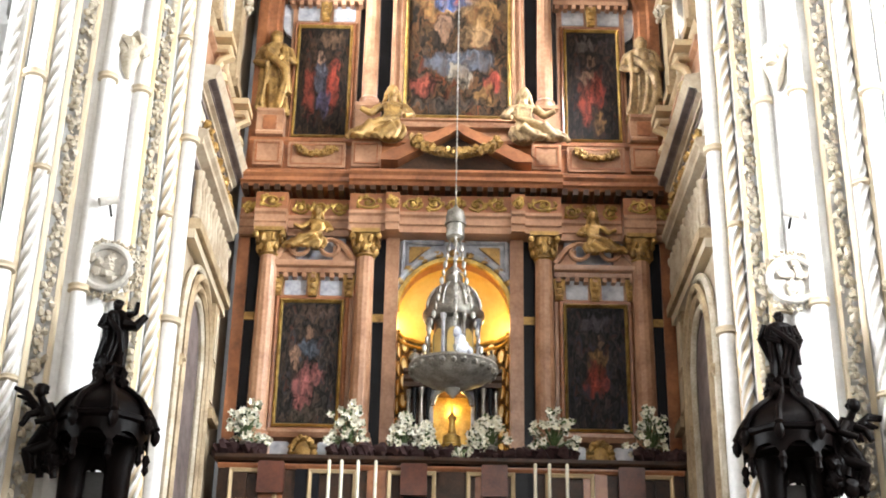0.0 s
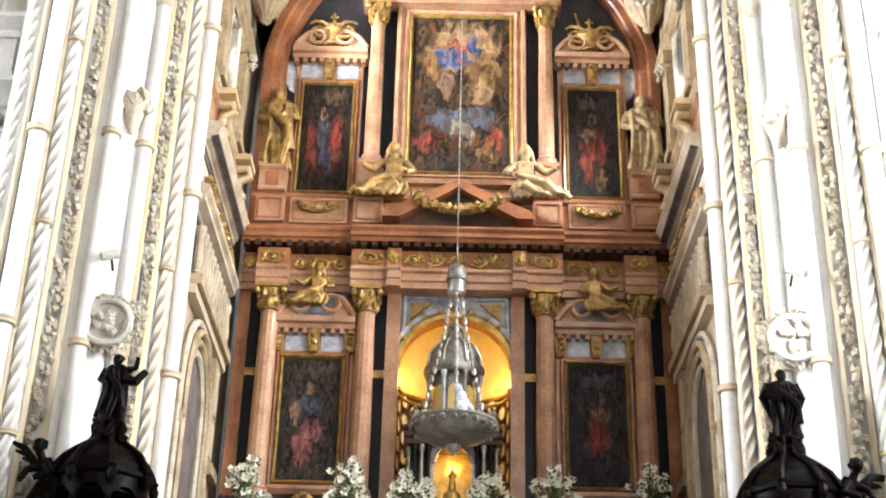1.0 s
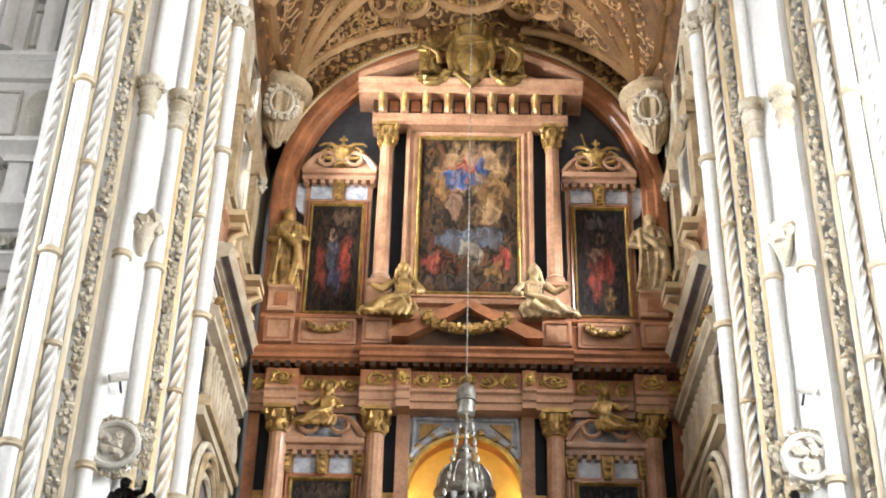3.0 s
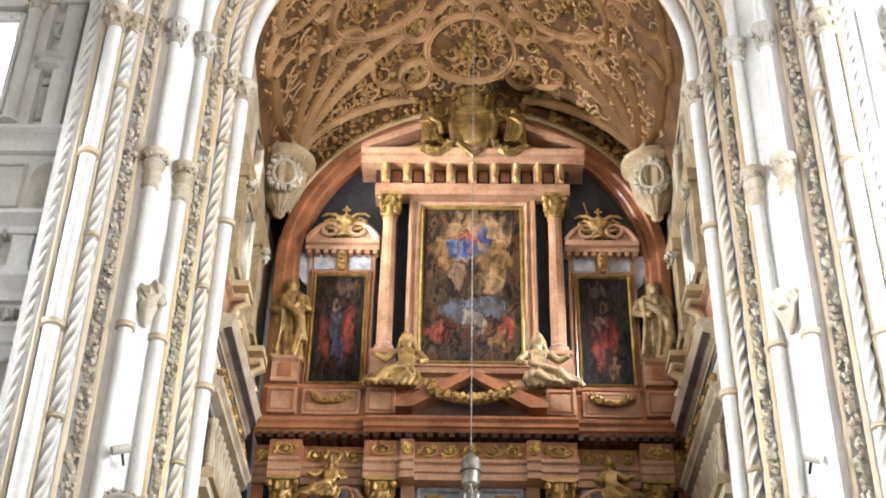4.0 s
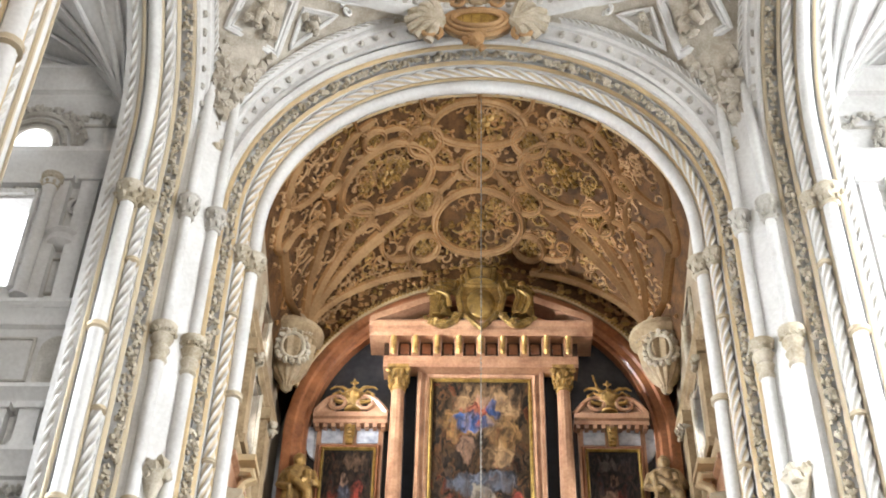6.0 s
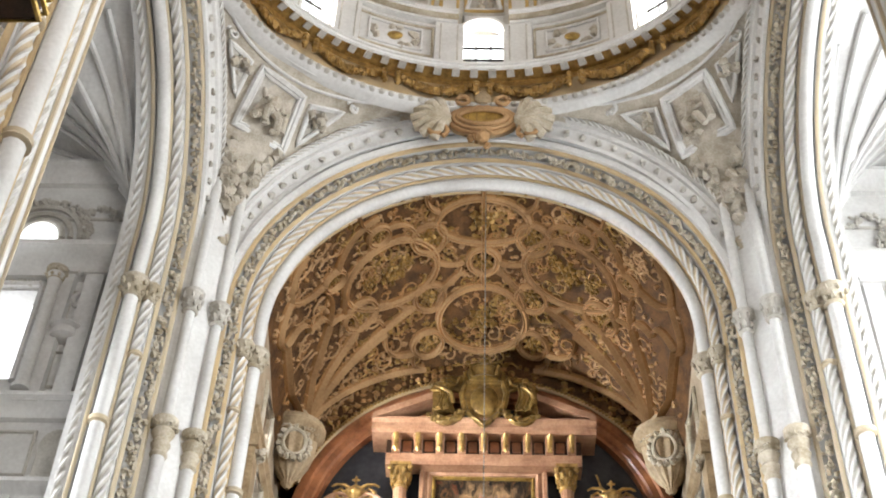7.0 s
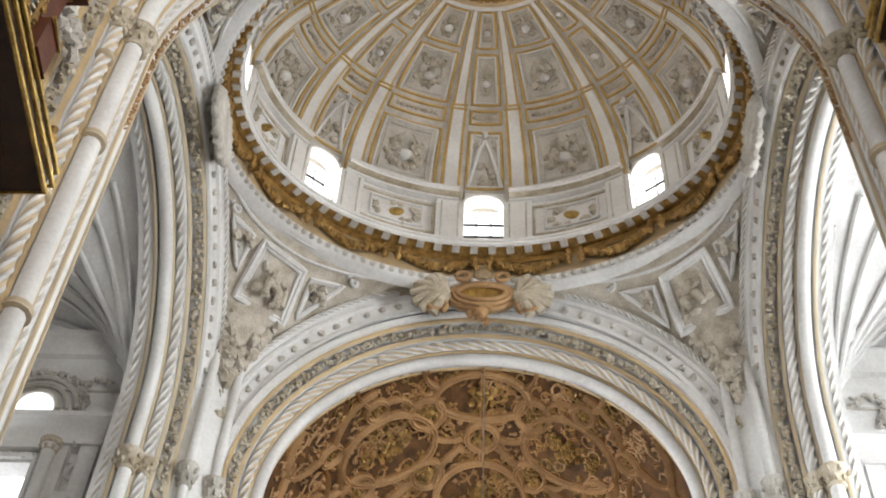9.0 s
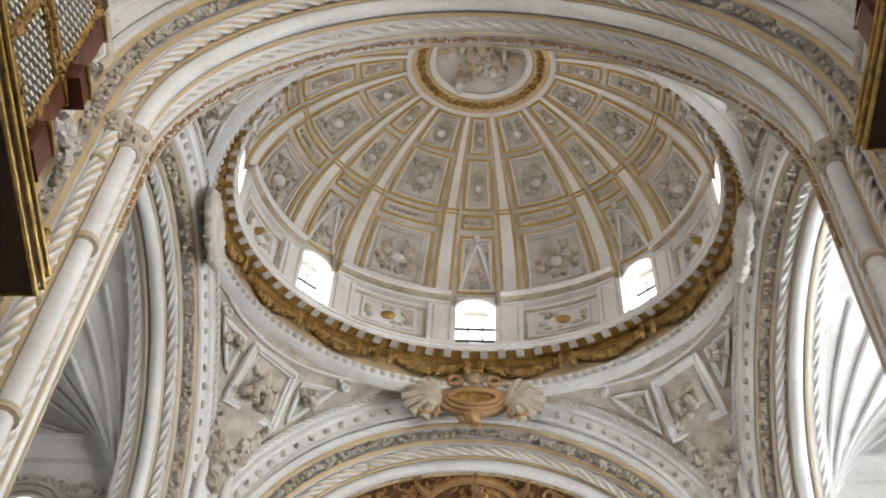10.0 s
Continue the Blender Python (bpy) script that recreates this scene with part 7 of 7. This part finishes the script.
def bouquet(x, z, h, seed):
    """White flowers and lilies in a vase."""
    r = random.Random(seed)
    y = YW - 0.9
    root = thing("bouquet", "bouquet of white lilies in a dark vase on the altar", "flowers", "altar bouquets")
    b = Mesh().lathe([(0.09, z), (0.1, z + 0.02), (0.06, z + 0.06), (0.1, z + 0.14), (0.12, z + 0.22), (0.08, z + 0.26)], x, y, 12)
    part("vase", b, SILVER, root)
    st, fl = Mesh(), Mesh()
    for k in range(46):
        a, e = r.uniform(0, 6.28), r.uniform(0.05, 1.5)
        l = h * r.uniform(0.55, 1.0)
        tip = Vector((x + 0.5 * l * math.cos(e) * math.cos(a), y + 0.45 * l * math.cos(e) * math.sin(a), z + 0.14 + l * math.sin(e) * 0.95))
        st.tube([(x, y, z + 0.2), Vector((x, y, z + 0.2)).lerp(tip, 0.6) + Vector((0, 0, 0.03)), tip], 0.008, 4)
        for q in range(3):
            d = Vector((r.gauss(0, 1), r.gauss(0, 1), r.gauss(0, 1))).normalized() * 0.09
            side_ = d.cross(Vector((0, 1, 0.3))).normalized() * 0.03
            st.add([tip, tip + d * 0.5 + side_, tip + d, tip + d * 0.5 - side_], [(0, 1, 2, 3)])
        for q in range(6):
            d = Vector((math.cos(q * 1.05), -0.4, math.sin(q * 1.05))) * r.uniform(0.06, 0.09)
            side_ = d.cross(Vector((0, 1, 0))).normalized() * 0.03
            fl.add([tip, tip + d * 0.5 + side_, tip + d, tip + d * 0.5 - side_], [(0, 1, 2, 3)])
    part("foliage", st, LEAF, root)["kind"] = "stuff"
    part("blossom", fl, PETAL, root)["kind"] = "stuff"
    return root


for i, (x, h) in enumerate(((-3.38, 0.8), (-1.66, 0.78), (-0.72, 0.6), (-0.36, 0.45), (0.53, 0.45), (0.76, 0.6), (1.82, 0.78), (3.45, 0.8))):
    bouquet(x, 8.12, h * 1.15, 40 + i)
b = Mesh()
for k in range(60):
    c = (XR + rnd.uniform(-0.35, 0.35), YW - 1.05, 8.16 + rnd.uniform(0, 0.12))
    b.blob(c, (0.04, 0.04, 0.04), rnd, 0.4, 5, 4, k % 3 == 0)
tagged(part("flower_garland", b, [PETAL, LEAF]), "low garland of white flowers before the tabernacle", "flowers")
for x in (-2.07, -1.86, -1.58, -1.28, 1.42, 1.66, 1.96):
    root = thing("candle", "tall white candle on a thin stand before the altar", "candle", "altar candles")
    part("wax", Mesh().lathe([(0.028, 7.2), (0.028, 7.93), (0.01, 7.95)], XR + x * 0.97, YW - 1.4, 8), PETAL, root)
    part("stand", Mesh().lathe([(0.1, 4.5), (0.03, 4.6), (0.02, 7.1), (0.06, 7.15), (0.05, 7.2)], XR + x * 0.97, YW - 1.4, 8), GOLD, root)
b = Mesh().box(-4.15, 19.8, 0.3, 4.15, 24.4, 4.5)
structure("floor_sanctuary", b, FLOOR, "raised marble floor of the altar chapel", "floor", False)


# ---- pulpits ----
def pulpit(s):
    root = thing("pulpit", "dark carved walnut pulpit with a domed canopy and winged carving", "pulpit", "pulpits")
    cx, cy = s * 4.52, 17.6

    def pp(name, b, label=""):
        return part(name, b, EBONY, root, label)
    b = Mesh().lathe([(0.56, 6.84), (0.60, 6.86), (0.60, 7.0), (0.66, 7.04), (0.67, 7.09), (0.60, 7.12), (0.58, 7.2), (0.52, 7.32), (0.42, 7.42), (0.3, 7.5), (0.19, 7.58), (0.13, 7.68), (0.11, 7.76)], cx, cy, 8, twist=0.39)
    can = pp("canopy", b, "eight-sided domed canopy")
    pp("ceiling_panel", Mesh().lathe([(0.58, 6.8), (0.56, 6.9), (0.0, 6.92)], cx, cy, 8, twist=0.39))
    b = Mesh()
    for r in (0.60, 0.55):
        b.grid([[(cx + r * math.cos(q), cy + r * math.sin(q), z if z else 6.62 + 0.24 * abs(math.sin(4 * (q - 0.39))) ** 0.6) for q in np.linspace(0, 2 * math.pi, 128, endpoint=False)] for z in (7.0, 0)], closed=True)
    part("scalloped_valance", b, EBONY, can)
    for k in range(8):
        a = 2 * math.pi * k / 8 + 0.39
        part("cusp_drop", Mesh().lathe([(0.01, 6.44), (0.05, 6.5), (0.035, 6.58), (0.06, 6.64), (0.03, 6.72)], cx + 0.59 * math.cos(a), cy + 0.59 * math.sin(a), 8), EBONY, can)
        pts = [(cx + r * math.cos(a), cy + r * math.sin(a), z) for r, z in ((0.68, 7.08), (0.62, 7.22), (0.54, 7.34), (0.4, 7.46), (0.24, 7.58), (0.16, 7.72), (0.2, 7.82), (0.15, 7.86))]
        part("scroll_rib", Mesh().tube(path_dense(pts, 0.06), lambda t: 0.05 - 0.02 * t, 7), EBONY, can)
        part("finial", Mesh().lathe([(0.02, 6.86), (0.06, 6.92), (0.07, 7.0), (0.04, 7.06), (0.06, 7.1), (0.01, 7.16)], cx + 0.68 * math.cos(a), cy + 0.68 * math.sin(a), 8), EBONY, can)
    b = Mesh().lathe([(0.14, 7.62), (0.2, 7.7), (0.13, 7.76), (0.19, 7.84), (0.12, 7.92)], cx, cy, 12)
    for k in range(14):
        a, z = rnd.uniform(0, 6.28), rnd.uniform(7.6, 7.9)
        q = 0.16 + 0.28 * max(0, 7.78 - z)
        b.blob((cx + q * math.cos(a), cy + q * math.sin(a), z), (0.08, 0.08, 0.1), rnd, 0.3, 7, 5)
    pp("cloud_base", b)
    for dx in (-0.3, 0.3):
        pp("post", Mesh().lathe([(0.13, 0), (0.13, 5.9), (0.17, 6.0), (0.18, 6.5), (0.26, 6.8)], cx + s * 0.1 + dx, cy + 0.2, 12))
    part("back_panel", Mesh().box(cx + s * 0.1 - 0.26, cy + 0.26, 0, cx + s * 0.1 + 0.26, cy + 0.32, 6.5), GREYCLOTH, root, "grey panel between the posts", False)
    ang_ = np.linspace(0, math.pi, 14)
    pp("arch_board", Mesh().grid([[(cx + s * 0.1 - 0.2 * math.cos(a), cy + 0.14, z if z else 6.26 + 0.24 * math.sin(a)) for a in ang_] for z in (0, 6.85)]))
    # winged carving leaning out from the canopy's outer side
    f = Mesh()

    def limb(pts, r0, r1, n=9):
        f.tube(path_dense([(s * x, cy + y, z) for x, y, z in pts], 0.05), lambda t: r0 + (r1 - r0) * t, n)
    limb([(5.08, -0.1, 6.86), (5.2, -0.2, 7.08), (5.28, -0.24, 7.24)], 0.15, 0.12)
    limb([(5.28, -0.24, 7.24), (5.33, -0.3, 7.36)], 0.06, 0.05)
    f.blob((s * 5.34, cy - 0.32, 7.42), (0.085, 0.09, 0.1), rnd, 0.06, 12, 8)
    f.blob((s * 5.33, cy - 0.28, 7.45), (0.095, 0.09, 0.08), rnd, 0.18, 10, 6)
    limb([(5.22, -0.22, 7.2), (5.44, -0.34, 7.08), (5.5, -0.4, 6.92)], 0.06, 0.04)
    limb([(5.22, -0.3, 7.18), (5.1, -0.42, 7.02), (5.3, -0.48, 6.94)], 0.06, 0.04)
    for k in range(6):
        limb([(5.06 + 0.03 * k, -0.12 - 0.03 * k, 6.95), (5.14 + 0.05 * k, -0.2, 6.66 + 0.05 * (k % 2)), (5.06 + 0.06 * k, -0.14 - 0.05 * (k % 3), 6.3 + 0.09 * (k % 3))], 0.08, 0.05)
    limb([(5.2, -0.2, 6.7), (5.42, -0.3, 6.6), (5.36, -0.2, 6.34)], 0.09, 0.05)
    for k in range(16):
        f.blob((s * rnd.uniform(4.98, 5.42), cy + rnd.uniform(-0.25, 0), rnd.uniform(6.3, 6.85)), (0.1, 0.1, 0.12), rnd, 0.3, 8, 6)
    for base, tip, drop in (((5.36, 0.02, 7.16), (5.86, 0.1, 7.62 if s < 0 else 7.4), 0.38), ((5.1, 0.0, 7.2), (4.66, 0.02, 7.56), 0.3)):
        for k in range(8):
            t = k / 7
            end = (tip[0] + (base[0] - tip[0]) * 0.75 * t, tip[1], tip[2] - drop * t ** 0.8 + 0.04 * (k % 2))
            mid = ((base[0] + end[0]) / 2, base[1] - 0.04, (base[2] + end[2]) / 2 + 0.1 * (1 - t))
            limb([base, mid, end], 0.065, 0.022, 7)
    pp("winged_carving", f)
    st = figure(1.0, 70 + s, 0.17, -0.05 * s, raised=-s if s < 0 else None)
    st.moved(lambda x, y, z: (cx + s * 0.04 + x, cy + y, 7.86 + z))
    if s > 0:
        for q in (-1, 1):
            for k in range(5):
                st.tube([(cx + s * 0.04 + q * 0.08, cy + 0.1, 8.62), (cx + s * 0.04 + q * (0.2 + 0.02 * k), cy + 0.13, 8.7 - 0.05 * k), (cx + s * 0.04 + q * (0.22 - 0.02 * k), cy + 0.12, 8.36 - 0.05 * k)], lambda t: 0.06 - 0.025 * t, 7)
    else:
        st.tube([(cx + 0.1, cy - 0.05, 8.5), (cx + 0.26, cy - 0.02, 8.46), (cx + 0.38, cy, 8.62)], lambda t: 0.1 - 0.05 * t, 8)
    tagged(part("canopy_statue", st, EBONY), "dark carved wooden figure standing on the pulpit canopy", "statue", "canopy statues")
    return root


pulpit(-1)
pulpit(1)

# wreath medallions and small spotlights on the piers
for s in (-1, 1):
    cx, cy, cz = s * 4.9, 18.05, 9.55
    root = thing("medallion", "round carved stone medallion with a leafy wreath on the pier", "medallion", "pier medallions")
    pts = [(cx + 0.33 * math.cos(a), cy, cz + 0.33 * math.sin(a)) for a in np.linspace(0, 2 * math.pi, 28, endpoint=False)]
    part("wreath", Mesh().tube(pts, 0.05, 7, closed=True), GREY, root)
    b = Mesh().prism([(cx + 0.33 * math.cos(a), cz + 0.33 * math.sin(a)) for a in np.linspace(0, 2 * math.pi, 24, endpoint=False)], cy + 0.02, cy + 0.2)
    part("disc", b, GREY, root, smooth=False)
    b = Mesh()
    for k in range(12):
        b.blob((cx + rnd.gauss(0, 0.1), cy, cz + rnd.gauss(0, 0.1)), (0.08, 0.05, 0.08), rnd, 0.4, 6, 4)
    part("relief", b, RELIEF, root)["kind"] = "stuff"
    b = leaves(Mesh(), [(cx + 0.43 * math.cos(a), cy + 0.05, cz + 0.43 * math.sin(a)) for a in np.linspace(0, 6.2, 24)], 0.06, 0.1)
    part("leaf_edge", b, LEAFSTONE, root)["kind"] = "stuff"
    sp = thing("spotlight", "small grey spotlight clamped to the pier", "spotlight", "pier spotlights")
    x, y, z = s * 4.96, 18.0, 10.55
    part("housing", Mesh().tube([(x - 0.1 * s, y, z + 0.06), (x + 0.12 * s, y - 0.1, z - 0.04)], 0.07, 10), GREY, sp)
    part("arm", Mesh().tube([(x, y + 0.02, z), (x, y + 0.2, z - 0.12)], 0.02, 6), IRON, sp)

# cartouche at the crown of the altar arch
ca = thing("cartouche", "gilded stone cartouche with shell scrolls at the arch's crown", "cartouche")
CY = 18.12
b = Mesh()
for k in range(3):
    b.tube([(0.5 * (1 + 0.2 * k) * math.cos(a), CY - 0.05 * (2 - k), 24.32 + 0.24 * (1 + 0.42 * k) * math.sin(a)) for a in np.linspace(0, 2 * math.pi, 30, endpoint=False)], 0.055, 7, closed=True)
part("oval_frame", b, RIB, ca)
b = Mesh().prism([(0.72 * math.cos(a), 24.32 + 0.42 * math.sin(a)) for a in np.linspace(0, 2 * math.pi, 24, endpoint=False)], CY - 0.01, CY + 0.16)
part("backing", b, CORBEL, ca, smooth=False)
b = Mesh().prism([(0.5 * math.cos(a), 24.32 + 0.24 * math.sin(a)) for a in np.linspace(0, 2 * math.pi, 24, endpoint=False)], CY - 0.06, CY + 0.1)
part("gold_plaque", b, GOLD, ca, "bright gold oval plaque", False)
for x in (-0.3, -0.12, 0.08, 0.26):
    part("lettering_bar", Mesh().box(x - 0.012, CY - 0.066, 24.17, x + 0.012, CY - 0.06, 24.47), OLDGOLD, ca, smooth=False)
for s in (-1, 1):
    for k in range(7):
        a = -1.3 + 0.44 * k
        b = Mesh().tube([(s * 0.75, CY, 24.3), (s * (0.8 + 0.38 * math.cos(a)), CY - 0.12, 24.32 + 0.42 * math.sin(a)), (s * (0.85 + 0.62 * math.cos(a)), CY, 24.34 + 0.66 * math.sin(a))], lambda t: 0.13 - 0.02 * t, 8)
        part("shell_lobe", b, LEAFSTONE, ca)
    b = Mesh().tube([(s * (0.95 - 0.22 * (1 - 0.1 * a) * math.cos(a)), CY - 0.1, 23.86 + 0.2 * (1 - 0.1 * a) * math.sin(a)) for a in np.linspace(-1, 5.5, 18)], 0.055, 7)
    part("lower_scroll", b, RIB, ca)
    b = Mesh().tube([(s * (0.42 + 0.13 * math.cos(a)), CY - 0.1, 24.86 + 0.13 * math.sin(a)) for a in np.linspace(0, 6, 14)], 0.05, 6)
    part("upper_scroll", b, RIB, ca)
part("crown_head", Mesh().blob((0, CY - 0.08, 24.95), (0.2, 0.13, 0.2), rnd, 0.15, 9, 6), CORBEL, ca)
b = Mesh().blob((0, CY - 0.12, 23.62), (0.14, 0.14, 0.18), rnd, 0.12, 9, 6)
for k in range(12):
    b.blob((rnd.gauss(0, 0.12), CY - 0.02, 23.72 + rnd.uniform(-0.3, 0.3)), (0.09, 0.08, 0.1), rnd, 0.3, 6, 4)
part("keystone_head", b, RIB, ca)
for s in (-1, 1):
    b = Mesh()
    cx, cy = s * (XT - 0.2), YC
    for k in range(3):
        b.tube([(cx, cy + 0.42 * (1 + 0.2 * k) * math.cos(a), 24.3 + 0.24 * (1 + 0.3 * k) * math.sin(a)) for a in np.linspace(0, 2 * math.pi, 24, endpoint=False)], 0.06, 6, closed=True)
    for k in range(24):
        a = 2 * math.pi * k / 24
        b.blob((cx, cy + 0.75 * math.cos(a), 24.3 + 0.5 * math.sin(a)), (0.12, 0.13, 0.12), rnd, 0.3, 6, 4)
    b.blob((cx + s * 0.03, cy, 24.3), (0.06, 0.36, 0.2), None, 0, 12, 8, 1)
    side_cartouche = part("cartouche", b, [GREY, OLDGOLD])
    fuse = side_cartouche.modifiers.new("fuse", "REMESH")
    fuse.mode, fuse.voxel_size, fuse.use_smooth_shade = "VOXEL", 0.03, True
    tagged(side_cartouche, "weathered gilded cartouche at the transept arch's crown", "cartouche")


# ---- organ cases over the nave ----
def organ(s, z0, yend):
    root = thing("organ_case", "dark wooden organ case with gilded mouldings and slatted panels", "organ", "organ cases")
    x0, x1 = s * 4.4, s * 6.3
    part("base_beam", Mesh().box(x0, 1.3, z0 - 0.1, x1, yend, z0 + 0.28, bevel=0.0), DARKWOOD, root, smooth=False)
    b = Mesh()
    for dz, o in ((-0.1, 0.02), (0.06, 0.05), (0.28, 0.04)):
        b.tube([(x0 - s * o, 1.3, z0 + dz), (x0 - s * o, yend + o, z0 + dz), (x1, yend + o, z0 + dz)], 0.032, 6)
    part("gilded_moulding", b, GOLD, root)
    # upper case: panels of slanted gilt slats in carved frames, with stepped red-brown corner posts
    xf, top = x0 + s * 0.12, yend - 1.15
    part("upper_case", Mesh().box(xf, 1.5, z0 + 0.45, x1, top - 0.12, z0 + 4.2), DARKWOOD, root, smooth=False)
    for k in range(4):
        ya, yb = top - 0.28 - 1.0 * (k + 1), top - 0.28 - 1.0 * k
        for za, zb in ((z0 + 0.62, z0 + 1.75), (z0 + 1.95, z0 + 3.6)):
            panel = part("slat_panel", Mesh().box(xf - s * 0.02, ya + 0.06, za, xf, yb - 0.06, zb), GREYCLOTH, root, "dark panel with slanted gilt slats", False)
            b = Mesh()
            for i in range(7):
                for j in range(int((zb - za) / 0.13)):
                    y, z = ya + 0.12 + 0.12 * i, za + 0.07 + 0.13 * j
                    b.add([(xf - s * 0.045, y, z), (xf - s * 0.045, y + 0.09, z + 0.06), (xf - s * 0.045, y + 0.09, z + 0.1), (xf - s * 0.045, y, z + 0.04), (xf - s * 0.02, y, z), (xf - s * 0.02, y + 0.09, z + 0.06)], [(0, 1, 2, 3), (0, 4, 5, 1)])
            part("slats", b, PETAL, panel)
            b = Mesh()
            ring_ = [(xf - s * 0.05, ya + 0.04, za), (xf - s * 0.05, yb - 0.04, za), (xf - s * 0.05, yb - 0.04, zb), (xf - s * 0.05, ya + 0.04, zb)]
            b.tube(path_dense(ring_ + ring_[:1], 0.2)[:-1], 0.04, 6, closed=True)
            part("carved_frame", leaves(b, ring_ + ring_[:1], 0.07, 0.12), OLDGOLD, panel)
    for k, (za, zb, o) in enumerate(((0.28, 0.9, 0.16), (0.9, 1.9, 0.04), (1.9, 2.25, 0.2), (2.25, 3.6, 0.06))):
        part("corner_post", Mesh().box(xf - s * (0.03 + o), top - 0.26, z0 + za, x1, top + o * 0.6, z0 + zb, bevel=0.03), REDWOOD, root, smooth=False)
        part("post_gilding", Mesh().tube([(xf - s * (0.05 + o), top - 0.26, z0 + zb), (xf - s * (0.05 + o), top + o * 0.6 + 0.02, z0 + zb), (x1, top + o * 0.6 + 0.02, z0 + zb)], 0.03, 6), GOLD, root)
    b = Mesh()
    for k in range(26):
        b.blob((x0 + s * rnd.uniform(0.0, 1.4), yend + 0.03, z0 + 0.08 + rnd.uniform(-0.08, 0.1)), (0.09, 0.04, 0.06), rnd, 0.4, 6, 4)
    part("gilded_carving", b, OLDGOLD, root)
    part("drop_finial", Mesh().lathe([(0.02, z0 - 0.02), (0.05, z0 + 0.1), (0.03, z0 + 0.2), (0.08, z0 + 0.34), (0.03, z0 + 0.46), (0.05, z0 + 0.52), (0.01, z0 + 0.6)], x0 + s * 0.1, yend - 0.15, 12).moved(lambda x, y, z: (x, y, z + 0.3)), OLDGOLD, root)
    part("bracket", Mesh().prism([(x1, z0 - 1.6), (x1, z0 - 0.1), (x0 + s * 0.3, z0 - 0.1)], 2.0, yend - 0.4), DARKWOOD, root, smooth=False)
    return root


organ(-1, 12.95, 7.75)
organ(1, 15.75, 7.4)
